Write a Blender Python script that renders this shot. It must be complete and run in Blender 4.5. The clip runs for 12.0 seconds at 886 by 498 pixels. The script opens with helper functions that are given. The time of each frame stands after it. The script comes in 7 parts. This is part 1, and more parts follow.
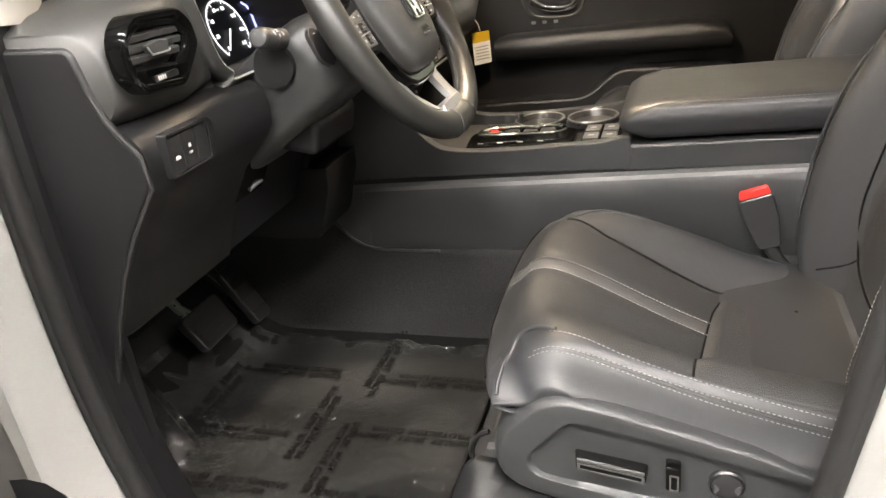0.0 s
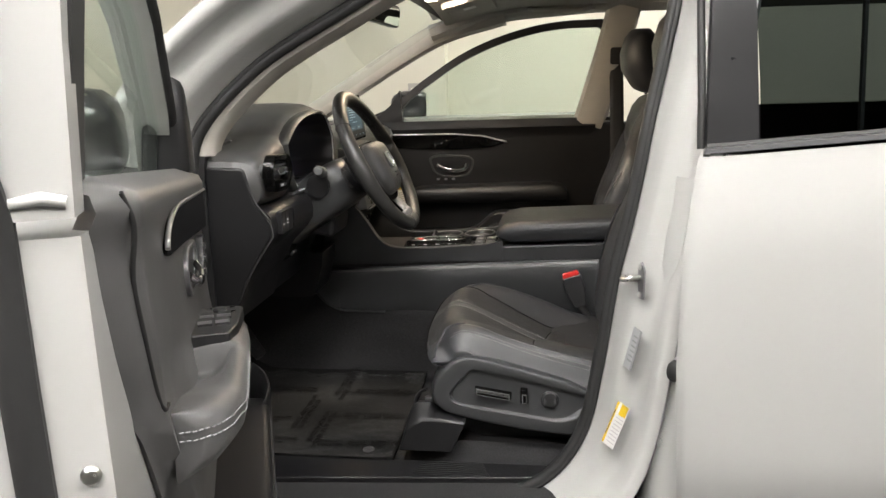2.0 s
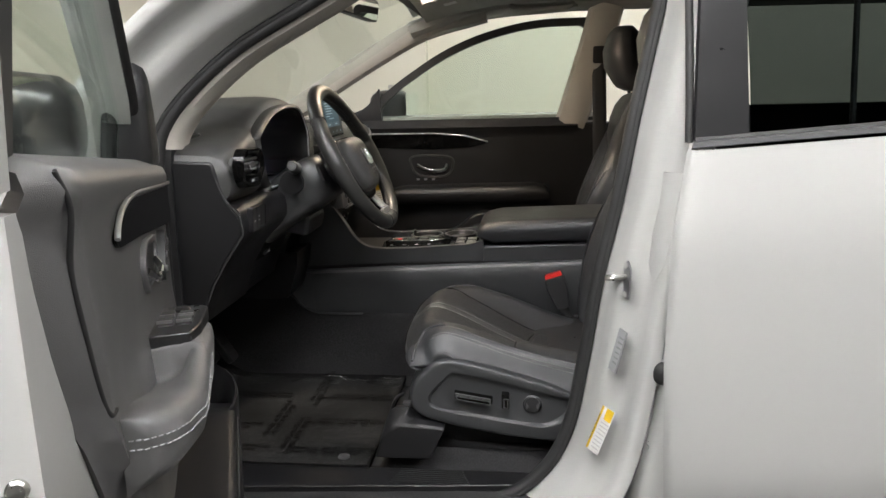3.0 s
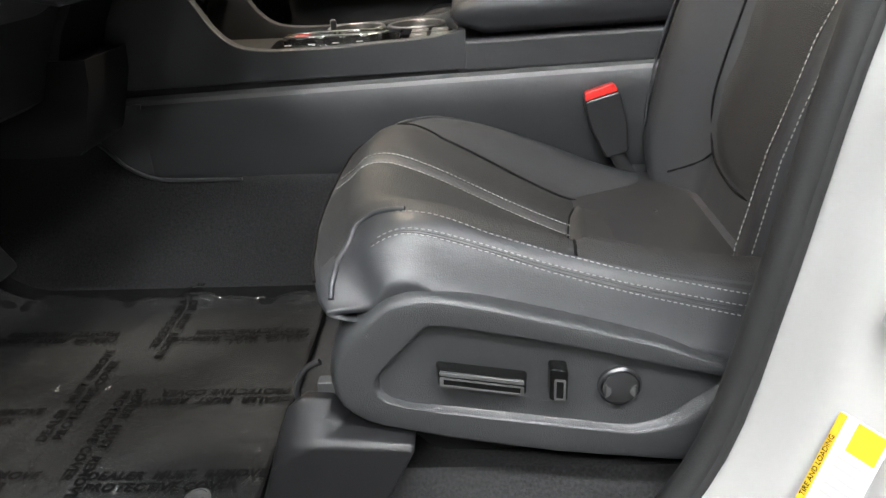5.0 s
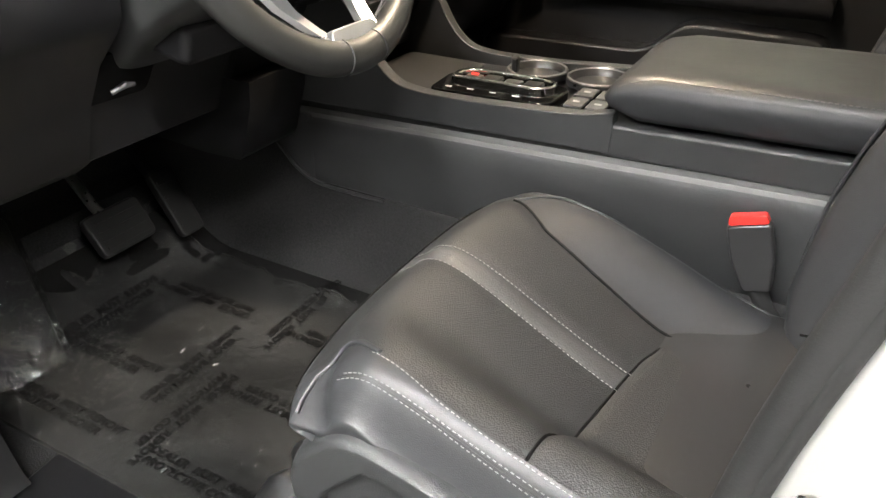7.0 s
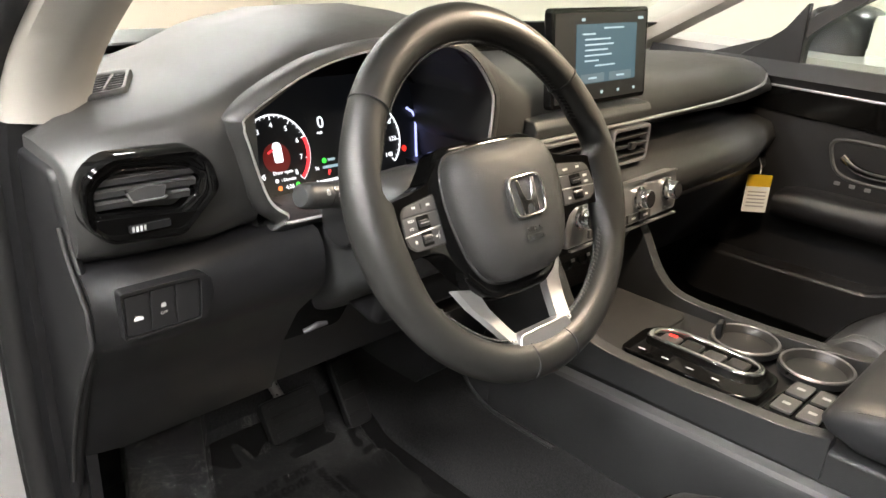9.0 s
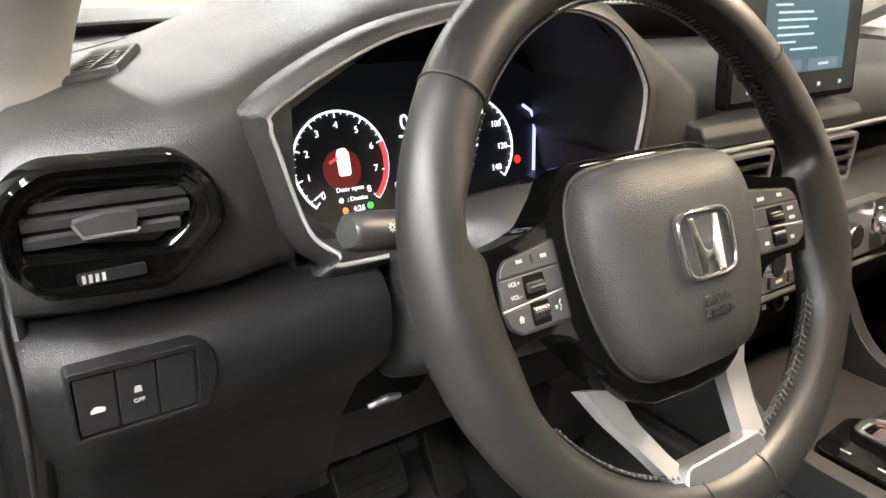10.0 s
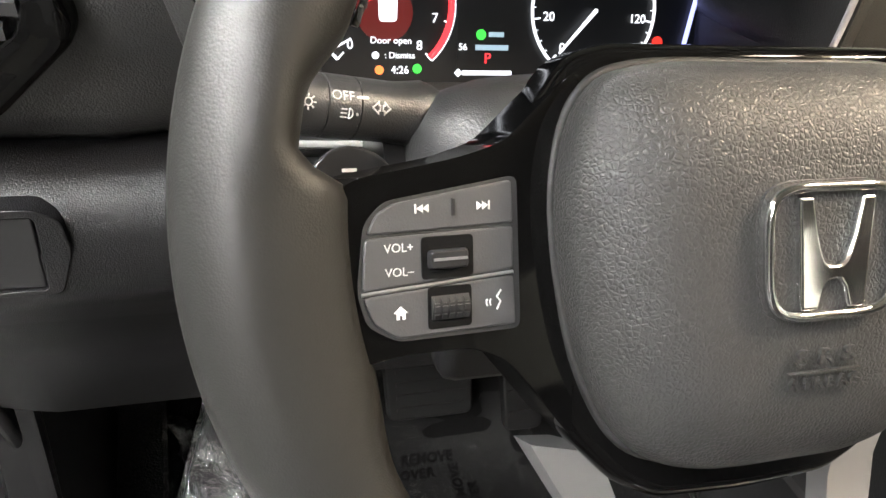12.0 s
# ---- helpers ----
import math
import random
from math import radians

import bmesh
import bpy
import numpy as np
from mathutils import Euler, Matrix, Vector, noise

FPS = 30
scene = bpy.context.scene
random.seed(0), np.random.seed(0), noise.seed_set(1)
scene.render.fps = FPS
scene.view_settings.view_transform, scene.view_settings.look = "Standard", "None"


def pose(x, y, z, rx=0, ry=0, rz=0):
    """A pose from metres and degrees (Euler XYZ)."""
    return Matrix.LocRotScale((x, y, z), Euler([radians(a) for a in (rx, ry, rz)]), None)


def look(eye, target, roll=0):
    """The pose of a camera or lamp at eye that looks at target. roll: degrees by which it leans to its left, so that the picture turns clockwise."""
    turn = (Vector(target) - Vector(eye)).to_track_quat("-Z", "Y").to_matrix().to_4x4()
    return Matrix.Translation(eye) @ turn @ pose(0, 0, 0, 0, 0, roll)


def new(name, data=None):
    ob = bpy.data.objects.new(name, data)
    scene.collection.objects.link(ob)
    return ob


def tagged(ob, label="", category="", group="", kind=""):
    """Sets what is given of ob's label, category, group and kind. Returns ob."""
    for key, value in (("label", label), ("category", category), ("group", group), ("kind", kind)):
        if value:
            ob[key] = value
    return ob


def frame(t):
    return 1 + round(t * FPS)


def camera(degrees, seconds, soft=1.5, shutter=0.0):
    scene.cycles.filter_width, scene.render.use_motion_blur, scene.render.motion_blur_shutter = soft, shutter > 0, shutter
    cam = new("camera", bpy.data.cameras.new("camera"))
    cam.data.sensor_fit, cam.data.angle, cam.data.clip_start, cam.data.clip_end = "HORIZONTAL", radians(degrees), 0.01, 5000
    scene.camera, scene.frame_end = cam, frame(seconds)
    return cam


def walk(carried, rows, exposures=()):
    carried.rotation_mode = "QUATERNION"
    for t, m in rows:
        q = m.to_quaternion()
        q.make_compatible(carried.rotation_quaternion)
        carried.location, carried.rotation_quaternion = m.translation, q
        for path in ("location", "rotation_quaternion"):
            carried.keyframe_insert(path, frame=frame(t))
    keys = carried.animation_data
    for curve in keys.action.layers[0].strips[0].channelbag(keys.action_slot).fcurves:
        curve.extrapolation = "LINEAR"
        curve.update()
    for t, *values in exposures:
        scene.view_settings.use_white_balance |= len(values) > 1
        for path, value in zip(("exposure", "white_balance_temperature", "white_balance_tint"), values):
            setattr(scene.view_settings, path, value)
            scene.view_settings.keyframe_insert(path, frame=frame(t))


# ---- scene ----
cam = camera(61.49, 12.0)
PATH = [
    (0, (0.3604, 0.0571, 1.2255), (0.0600, 0.9176, 0.8143), -7.05),
    (0.5, (0.3400, -0.1349, 1.2754), (0.1019, 0.7592, 0.8958), -7.00),
    (1, (0.3104, -0.3296, 1.2999), (0.1203, 0.5989, 0.9809), -4.87),
    (1.5, (0.3876, -0.5968, 1.2928), (0.2196, 0.3529, 1.0285), -2.97),
    (2, (0.4178, -0.7860, 1.3106), (0.2749, 0.1783, 1.0876), -1.93),
    (2.5, (0.4167, -0.8161, 1.3061), (0.2890, 0.1538, 1.0986), -1.42),
    (4.5, (0.3373, -0.0038, 1.1019), (0.2669, 0.9319, 0.7564), -2.81),
    (5, (0.2881, 0.1757, 1.0160), (0.2478, 1.0846, 0.6010), -2.50),
    (5.5, (0.2835, 0.2753, 0.9636), (0.2493, 1.1536, 0.4867), -2.83),
    (6, (0.3077, 0.2936, 0.9584), (0.2596, 1.1489, 0.4426), -2.76),
    (6.5, (0.4093, 0.3007, 1.0412), (0.2148, 1.1259, 0.5109), -2.73),
    (7, (0.5257, 0.3580, 1.1897), (0.1161, 1.1169, 0.6834), 0.82),
    (7.5, (0.5230, 0.4016, 1.3182), (-0.0264, 1.0861, 0.8389), 3.09),
    (7.7, (0.5198, 0.4267, 1.3435), (-0.0607, 1.0976, 0.8821), 3.69),
    (9.3, (0.3880, 0.4770, 1.3390), (-0.9490, 1.7690, 0.6030), 2.90),
    (9.5, (0.3380, 0.5050, 1.3210), (-1.0490, 1.7440, 0.5850), 2.40),
    (10, (0.2710, 0.6330, 1.2810), (-1.2270, 1.7190, 0.5200), 2.20),
    (10.5, (0.2200, 0.7630, 1.2680), (-1.3560, 1.6530, 0.4170), 3.50),
    (11, (0.1810, 0.8080, 1.2560), (-1.4200, 1.5200, 0.2910), 5.20),
    (11.5, (0.1760, 0.8240, 1.2340), (-1.4140, 1.4080, 0.1710), 6.30),
    (12, (0.1760, 0.8270, 1.2340), (-1.4020, 1.3690, 0.1320), 7.20),
]
EXPOSURES = [(0, 1.25, 6750, 11), (0.5, 1.15, 6750, 11), (1.0, 0.95, 6950, 12), (1.5, 0.6, 7250, 12), (2.0, 0.1, 6500, 10), (2.5, -0.15, 6300, 10), (3.5, -0.05, 6200, 10), (4.5, 0.3, 6000, 8), (5.0, 0.8, 6100, 8), (5.5, 1.2, 6200, 8), (6.5, 1.2, 6350, 8),
             (7.5, 1.2, 6500, 9), (8.5, 1.1, 6600, 10), (9.5, 0.9, 6400, 10), (10.0, 1.1, 6400, 10), (10.5, 1.22, 6350, 9), (12, 1.2, 6400, 10)]
walk(cam, [(t, look(eye, target, roll)) for t, eye, target, roll in PATH], EXPOSURES)

# ---- light: a closed, bright showroom ----
world = bpy.data.worlds.new("world")
scene.world = world
world.use_nodes = True
world.node_tree.nodes["Background"].inputs[0].default_value = (0.8, 0.85, 0.9, 1)
world.node_tree.nodes["Background"].inputs[1].default_value = 0.05
LAMP = 150.0   # strength of the ceiling panels


# ---- materials ----
def material(name, colour, rough=0.5, metal=0.0, vary=0.0, vscale=8.0, bump=0.0, bscale=300.0, kind="noise",
             coat=0.0, rvary=0.0, spec=0.5, sheen=0.0, second=None, alpha=1.0, wrinkle=0.0):
    m = bpy.data.materials.new(name)
    m.use_nodes = True
    nt = m.node_tree
    b = nt.nodes["Principled BSDF"]
    b.inputs["Roughness"].default_value = rough
    b.inputs["Metallic"].default_value = metal
    b.inputs["Specular IOR Level"].default_value = spec
    b.inputs["Coat Weight"].default_value = coat
    b.inputs["Coat Roughness"].default_value = 0.03
    b.inputs["Sheen Weight"].default_value = sheen
    b.inputs["Alpha"].default_value = alpha
    b.inputs["Base Color"].default_value = (*colour, 1)
    tc = nt.nodes.new("ShaderNodeTexCoord")

    def noise_node(scale, detail=4.0):
        n = nt.nodes.new("ShaderNodeTexNoise")
        n.inputs["Scale"].default_value = scale
        n.inputs["Detail"].default_value = detail
        nt.links.new(tc.outputs["Object"], n.inputs["Vector"])
        return n
    if vary or second:
        n = noise_node(vscale)
        r = nt.nodes.new("ShaderNodeMix")
        r.data_type = "RGBA"
        lo = [max(0, c * (1 - vary)) for c in colour]
        hi = second or [min(1, c * (1 + vary)) for c in colour]
        r.inputs[6].default_value, r.inputs[7].default_value = (*lo, 1), (*hi, 1)
        nt.links.new(n.outputs["Fac"], r.inputs[0])
        nt.links.new(r.outputs[2], b.inputs["Base Color"])
    if rvary:
        n = noise_node(vscale * 2.3)
        mr = nt.nodes.new("ShaderNodeMapRange")
        mr.inputs["To Min"].default_value, mr.inputs["To Max"].default_value = rough - rvary, rough + rvary
        nt.links.new(n.outputs["Fac"], mr.inputs["Value"])
        nt.links.new(mr.outputs["Result"], b.inputs["Roughness"])
    if bump:
        if kind == "grain":
            t = nt.nodes.new("ShaderNodeTexVoronoi")
            t.feature = "F1"
            t.inputs["Scale"].default_value = bscale
            wob = noise_node(bscale * 0.5, 2.0)
            off = nt.nodes.new("ShaderNodeMix")
            off.data_type = "VECTOR"
            off.inputs["Factor"].default_value = 0.4 / bscale
            nt.links.new(tc.outputs["Object"], off.inputs[4])
            nt.links.new(wob.outputs["Color"], off.inputs[5])
            nt.links.new(off.outputs[1], t.inputs["Vector"])
            out = t.outputs["Distance"]
        elif kind == "crackle":
            t = nt.nodes.new("ShaderNodeTexVoronoi")
            t.feature = "DISTANCE_TO_EDGE"
            t.inputs["Scale"].default_value = bscale
            wob = noise_node(bscale * 0.8, 2.0)
            off = nt.nodes.new("ShaderNodeMix")
            off.data_type = "VECTOR"
            off.inputs["Factor"].default_value = 0.9 / bscale
            nt.links.new(tc.outputs["Object"], off.inputs[4])
            nt.links.new(wob.outputs["Color"], off.inputs[5])
            nt.links.new(off.outputs[1], t.inputs["Vector"])
            rg = nt.nodes.new("ShaderNodeMapRange")
            rg.interpolation_type = "SMOOTHSTEP"
            rg.inputs["From Min"].default_value, rg.inputs["From Max"].default_value = 0.0, 0.28
            nt.links.new(t.outputs["Distance"], rg.inputs["Value"])
            out = rg.outputs["Result"]
        else:
            out = noise_node(bscale, 3.0).outputs["Fac"]
        bp = nt.nodes.new("ShaderNodeBump")
        bp.inputs["Strength"].default_value = bump
        bp.invert = kind == "grain"
        bp.inputs["Distance"].default_value = 0.001
        nt.links.new(out, bp.inputs["Height"])
        last = bp
        if wrinkle:
            w = noise_node(28.0, 2.0)
            bw = nt.nodes.new("ShaderNodeBump")
            bw.inputs["Strength"].default_value = wrinkle
            bw.inputs["Distance"].default_value = 0.006
            nt.links.new(w.outputs["Fac"], bw.inputs["Height"])
            nt.links.new(bw.outputs["Normal"], bp.inputs["Normal"])
        nt.links.new(last.outputs["Normal"], b.inputs["Normal"])
    return m


def glow(name, colour, strength):
    m = bpy.data.materials.new(name)
    m.use_nodes = True
    nt = m.node_tree
    b = nt.nodes["Principled BSDF"]
    b.inputs["Base Color"].default_value = (*[c * 0.3 for c in colour], 1)
    b.inputs["Emission Color"].default_value = (*colour, 1)
    b.inputs["Emission Strength"].default_value = strength
    return m


def glass(name, tint, rough=0.0, mix=0.08):
    """Thin pane: mostly clear with a gloss."""
    m = bpy.data.materials.new(name)
    m.use_nodes = True
    nt = m.node_tree
    nt.nodes.clear()
    out = nt.nodes.new("ShaderNodeOutputMaterial")
    tr = nt.nodes.new("ShaderNodeBsdfTransparent")
    tr.inputs[0].default_value = (*tint, 1)
    gl = nt.nodes.new("ShaderNodeBsdfGlossy")
    gl.inputs["Roughness"].default_value = rough
    gl.inputs["Color"].default_value = (1, 1, 1, 1)
    fr = nt.nodes.new("ShaderNodeLayerWeight")
    fr.inputs[0].default_value = 0.5
    pw_ = nt.nodes.new("ShaderNodeMath")
    pw_.operation = "POWER"
    pw_.inputs[1].default_value = 4.0
    nt.links.new(fr.outputs["Facing"], pw_.inputs[0])
    ad = nt.nodes.new("ShaderNodeMath")
    ad.operation = "MULTIPLY_ADD"
    ad.inputs[1].default_value, ad.inputs[2].default_value = 0.3, mix
    nt.links.new(pw_.outputs[0], ad.inputs[0])
    mx = nt.nodes.new("ShaderNodeMixShader")
    nt.links.new(ad.outputs[0], mx.inputs[0])
    nt.links.new(tr.outputs[0], mx.inputs[1])
    nt.links.new(gl.outputs[0], mx.inputs[2])
    nt.links.new(mx.outputs[0], out.inputs[0])
    return m


LEATHER = material("black_leather", (0.027, 0.028, 0.0305), 0.44, spec=0.5, vary=0.12, vscale=6, bump=0.16, bscale=900, kind="grain", rvary=0.05, wrinkle=0.16)
PERF = material("perforated_leather", (0.018, 0.0185, 0.0195), 0.55, spec=0.45, vary=0.15, vscale=10, bump=0.5, bscale=620, kind="grain")
# near-black that paints the shade into sunk seams and button wells
SEAMSHADE = material("seam_and_well_shade", (0.004, 0.004, 0.004), 0.8, spec=0.1, vary=0.1)
STRIPLEA = material("grey_leather_strip", (0.045, 0.045, 0.046), 0.5, vary=0.1, bump=0.3, bscale=500, kind="grain")
THREAD = material("white_thread", (0.26, 0.26, 0.255), 0.7, vary=0.1, vscale=200)
SOFT = material("soft_dash_vinyl", (0.031, 0.031, 0.0305), 0.40, spec=0.62, vary=0.12, vscale=5, bump=0.3, bscale=1100, kind="grain", rvary=0.05)
# lighter copy of the dash vinyl; the light on the door is in its colour
LITVINYL = material("lit_vinyl", (0.095, 0.094, 0.095), 0.38, spec=0.6, vary=0.10, vscale=6, bump=0.25, bscale=1100, kind="grain", rvary=0.05)
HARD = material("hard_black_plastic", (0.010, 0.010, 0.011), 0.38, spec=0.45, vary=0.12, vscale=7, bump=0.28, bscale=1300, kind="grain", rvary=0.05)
SHIELD = material("grained_seat_shield", (0.029, 0.030, 0.0315), 0.38, spec=0.6, vary=0.1, vscale=9, bump=0.30, bscale=560, kind="crackle", rvary=0.05)
SATIN = material("satin_black_plastic", (0.020, 0.020, 0.021), 0.3, vary=0.15, vscale=12, rvary=0.05)
PIANO = material("piano_black", (0.003, 0.003, 0.003), 0.05, spec=0.2, vary=0.2, vscale=30, rvary=0.02)
CHROME = material("chrome", (0.82, 0.83, 0.84), 0.08, metal=1.0, vary=0.03, rvary=0.03)
SILVER = material("satin_silver", (0.52, 0.52, 0.53), 0.29, metal=0.85, vary=0.02, vscale=40)
DULL = material("grey_metal_paint", (0.30, 0.30, 0.31), 0.35, metal=0.8, vary=0.05)
STEEL = material("zinc_steel", (0.55, 0.55, 0.52), 0.3, metal=1.0, vary=0.15, vscale=60, rvary=0.1)
PAINT = material("white_pearl_paint", (0.37, 0.37, 0.36), 0.32, vary=0.02, vscale=3, coat=1.0, bump=0.02, bscale=900)
PAINTIN = material("white_shut_paint", (0.41, 0.41, 0.40), 0.4, vary=0.03, vscale=5, coat=0.5)
RUBBER = material("black_rubber", (0.016, 0.016, 0.0165), 0.6, vary=0.25, vscale=25, bump=0.2, bscale=500)
CARPET = material("charcoal_carpet", (0.025, 0.025, 0.026), 0.95, spec=0.1, vary=0.9, vscale=300, bump=1.0, bscale=420, sheen=0.06)
MATCLOTH = material("black_floor_mat", (0.007, 0.007, 0.007), 0.9, spec=0.1, vary=0.5, vscale=300, bump=0.8, bscale=700)
LINER = material("grey_headliner", (0.42, 0.41, 0.38), 0.9, vary=0.08, vscale=60, bump=0.3, bscale=900)
TRIMGREY = material("grey_pillar_trim", (0.40, 0.38, 0.34), 0.65, vary=0.06, vscale=30, bump=0.25, bscale=900)
# copy of the black rubber, darkened for the footwell's shade
SHADEDRUB = material("shaded_pedal_rubber", (0.007, 0.007, 0.007), 0.6, spec=0.3, vary=0.25, vscale=25, bump=0.2, bscale=500)
RED = material("red_plastic", (0.65, 0.03, 0.025), 0.4, vary=0.08, vscale=50)
YELLOW = material("yellow_label", (0.58, 0.38, 0.015), 0.5, vary=0.06, vscale=60)
PAPER = material("white_label", (0.75, 0.75, 0.74), 0.55, vary=0.04, vscale=60)
FOILINK = material("grey_foil_ink", (0.20, 0.205, 0.21), 0.45, vary=0.2, vscale=120)
FOIL = material("clear_printed_foil", (0.50, 0.50, 0.50), 0.3, vary=0.15, vscale=150)
# ink, and the near-black that puts shade into the dash hollows
PRINTSHADE = material("black_print_and_shade", (0.004, 0.004, 0.004), 0.9, spec=0.1, vary=0.1)
PRINTGREY = material("grey_print", (0.35, 0.35, 0.36), 0.6, vary=0.1)
LEGEND = material("white_legend", (0.6, 0.6, 0.6), 0.5, vary=0.05)
BUTTON = material("button_plastic", (0.055, 0.055, 0.056), 0.45, vary=0.1, vscale=30, bump=0.1, bscale=1500)
WHEELLEA = material("wheel_leather", (0.018, 0.018, 0.017), 0.42, spec=0.55, vary=0.12, vscale=12, bump=0.08, bscale=1400, kind="grain", rvary=0.06)
AIRBAG = material("airbag_vinyl", (0.036, 0.036, 0.0355), 0.43, spec=0.38, vary=0.1, vscale=10, bump=0.29, bscale=600, kind="crackle", rvary=0.05)
GLASS = glass("clear_glass", (0.89, 0.94, 0.91), 0.0, 0.04)
WINDSCREEN = glass("windscreen_glass", (0.86, 0.90, 0.87), 0.0, 0.03)
TINT = glass("dark_privacy_glass", (0.07, 0.085, 0.085), 0.0, 0.012)
MIRROR = material("mirror", (0.85, 0.88, 0.88), 0.02, metal=1.0, vary=0.01)
WALLM = material("cream_wall_paint", (0.66, 0.635, 0.53), 0.8, vary=0.04, vscale=1.2, bump=0.1, bscale=90)
WALLP = material("peach_wall_paint", (0.80, 0.68, 0.57), 0.8, vary=0.04, vscale=1.2, bump=0.1, bscale=90)
# floor out of view, coloured dark so that it bounces little light
FLOORM = material("dark_unseen_floor", (0.075, 0.074, 0.071), 0.25, vary=0.15, vscale=1.5, bump=0.05, bscale=40, rvary=0.08)
# dark grey for the unseen west wall, to cut light bounced into the cabin
WALLD = material("fill_cutting_grey", (0.10, 0.10, 0.105), 0.8, vary=0.05, vscale=1.2, bump=0.1, bscale=90)
# ceiling out of view, its tone lowered to weaken the fill light
CEILM = material("dimmed_ceiling", (0.32, 0.32, 0.31), 0.85, vary=0.04, vscale=3, bump=0.2, bscale=200)
PANEL = glow("lamp_diffuser", (1.0, 0.965, 0.92), LAMP)
MAPLIGHT = glow("map_lamp", (1.0, 0.84, 0.66), 45.0)
MAPLIGHT2 = glow("passenger_map_lamp", (1.0, 0.79, 0.56), 560.0)
LCDON = glow("display_on", (0.0012, 0.0014, 0.0018), 1.0)
GWHITE = glow("gauge_white", (0.85, 0.87, 0.92), 1.1)
GBLUE = glow("gauge_blue", (0.35, 0.38, 0.85), 1.2)
GRED = glow("gauge_red", (0.9, 0.04, 0.05), 1.0)
GDARKRED = glow("gauge_dark_red", (0.07, 0.006, 0.005), 1.0)
LABELGREY = material("silver_label", (0.30, 0.31, 0.32), 0.4, vary=0.06, vscale=60)
GGREEN = glow("gauge_green", (0.05, 0.75, 0.06), 0.9)
GORANGE = glow("gauge_orange", (0.95, 0.22, 0.05), 0.9)
GTEAL = glow("screen_teal", (0.024, 0.060, 0.085), 0.7)
GPALE = glow("screen_pale", (0.26, 0.36, 0.42), 0.8)
GDIM = glow("screen_button", (0.06, 0.09, 0.11), 0.8)
LAMPRED = glow("indicator_red", (1.0, 0.03, 0.02), 0.9)
# paler, less metallic silver; the ring's reflected brightness is in its colour
LITLINE = material("lit_trim_line", (0.72, 0.72, 0.72), 0.4, metal=0.35, vary=0.02)


def film_material(name, gloss, rough, haze, scale, relief):
    m = bpy.data.materials.new(name)
    m.use_nodes = True
    nt = m.node_tree
    nt.nodes.clear()
    out = nt.nodes.new("ShaderNodeOutputMaterial")
    tr = nt.nodes.new("ShaderNodeBsdfTransparent")
    tr.inputs[0].default_value = (0.93, 0.93, 0.93, 1)
    gl = nt.nodes.new("ShaderNodeBsdfGlossy")
    gl.inputs["Roughness"].default_value = rough
    n = nt.nodes.new("ShaderNodeTexNoise")
    n.inputs["Scale"].default_value = scale
    n.inputs["Detail"].default_value = 5.0
    tc = nt.nodes.new("ShaderNodeTexCoord")
    nt.links.new(tc.outputs["Object"], n.inputs["Vector"])
    bp = nt.nodes.new("ShaderNodeBump")
    bp.inputs["Strength"].default_value = 0.8
    bp.inputs["Distance"].default_value = relief
    nt.links.new(n.outputs["Fac"], bp.inputs["Height"])
    nt.links.new(bp.outputs["Normal"], gl.inputs["Normal"])
    fr = nt.nodes.new("ShaderNodeLayerWeight")
    fr.inputs[0].default_value = 0.5
    pw_ = nt.nodes.new("ShaderNodeMath")
    pw_.operation = "POWER"
    pw_.inputs[1].default_value = 4.0
    nt.links.new(fr.outputs["Facing"], pw_.inputs[0])
    ad = nt.nodes.new("ShaderNodeMath")
    ad.operation = "MULTIPLY_ADD"
    ad.inputs[1].default_value, ad.inputs[2].default_value = 0.85, gloss
    nt.links.new(pw_.outputs[0], ad.inputs[0])
    # pale haze painted into the sheet for its sheen, stronger in patches
    df = nt.nodes.new("ShaderNodeBsdfDiffuse")
    df.inputs[0].default_value = (0.8, 0.8, 0.78, 1)
    hz = nt.nodes.new("ShaderNodeMapRange")
    hz.inputs["From Min"].default_value, hz.inputs["From Max"].default_value = 0.42, 0.72
    hz.inputs["To Min"].default_value, hz.inputs["To Max"].default_value = haze * 0.25, haze
    n2 = nt.nodes.new("ShaderNodeTexNoise")
    n2.inputs["Scale"].default_value = 7.0
    n2.inputs["Detail"].default_value = 6.0
    nt.links.new(tc.outputs["Object"], n2.inputs["Vector"])
    nt.links.new(n2.outputs["Fac"], hz.inputs["Value"])
    mh = nt.nodes.new("ShaderNodeMixShader")
    # fine pale flecks, stretched and turned
    n3 = nt.nodes.new("ShaderNodeTexNoise")
    n3.inputs["Scale"].default_value = 75.0
    n3.inputs["Detail"].default_value = 3.0
    st3 = nt.nodes.new("ShaderNodeMapping")
    st3.inputs["Rotation"].default_value = (0, 0, 0.6)
    st3.inputs["Scale"].default_value = (1.7, 0.55, 1.0)
    nt.links.new(tc.outputs["Object"], st3.inputs["Vector"])
    nt.links.new(st3.outputs["Vector"], n3.inputs["Vector"])
    fk = nt.nodes.new("ShaderNodeMapRange")
    fk.inputs["From Min"].default_value, fk.inputs["From Max"].default_value = 0.68, 0.75
    fk.inputs["To Min"].default_value, fk.inputs["To Max"].default_value = 0.0, 0.20
    nt.links.new(n3.outputs["Fac"], fk.inputs["Value"])
    sm = nt.nodes.new("ShaderNodeMath")
    sm.operation = "ADD"
    nt.links.new(hz.outputs["Result"], sm.inputs[0])
    nt.links.new(fk.outputs["Result"], sm.inputs[1])
    nt.links.new(sm.outputs[0], mh.inputs[0])
    nt.links.new(tr.outputs[0], mh.inputs[1])
    nt.links.new(df.outputs[0], mh.inputs[2])
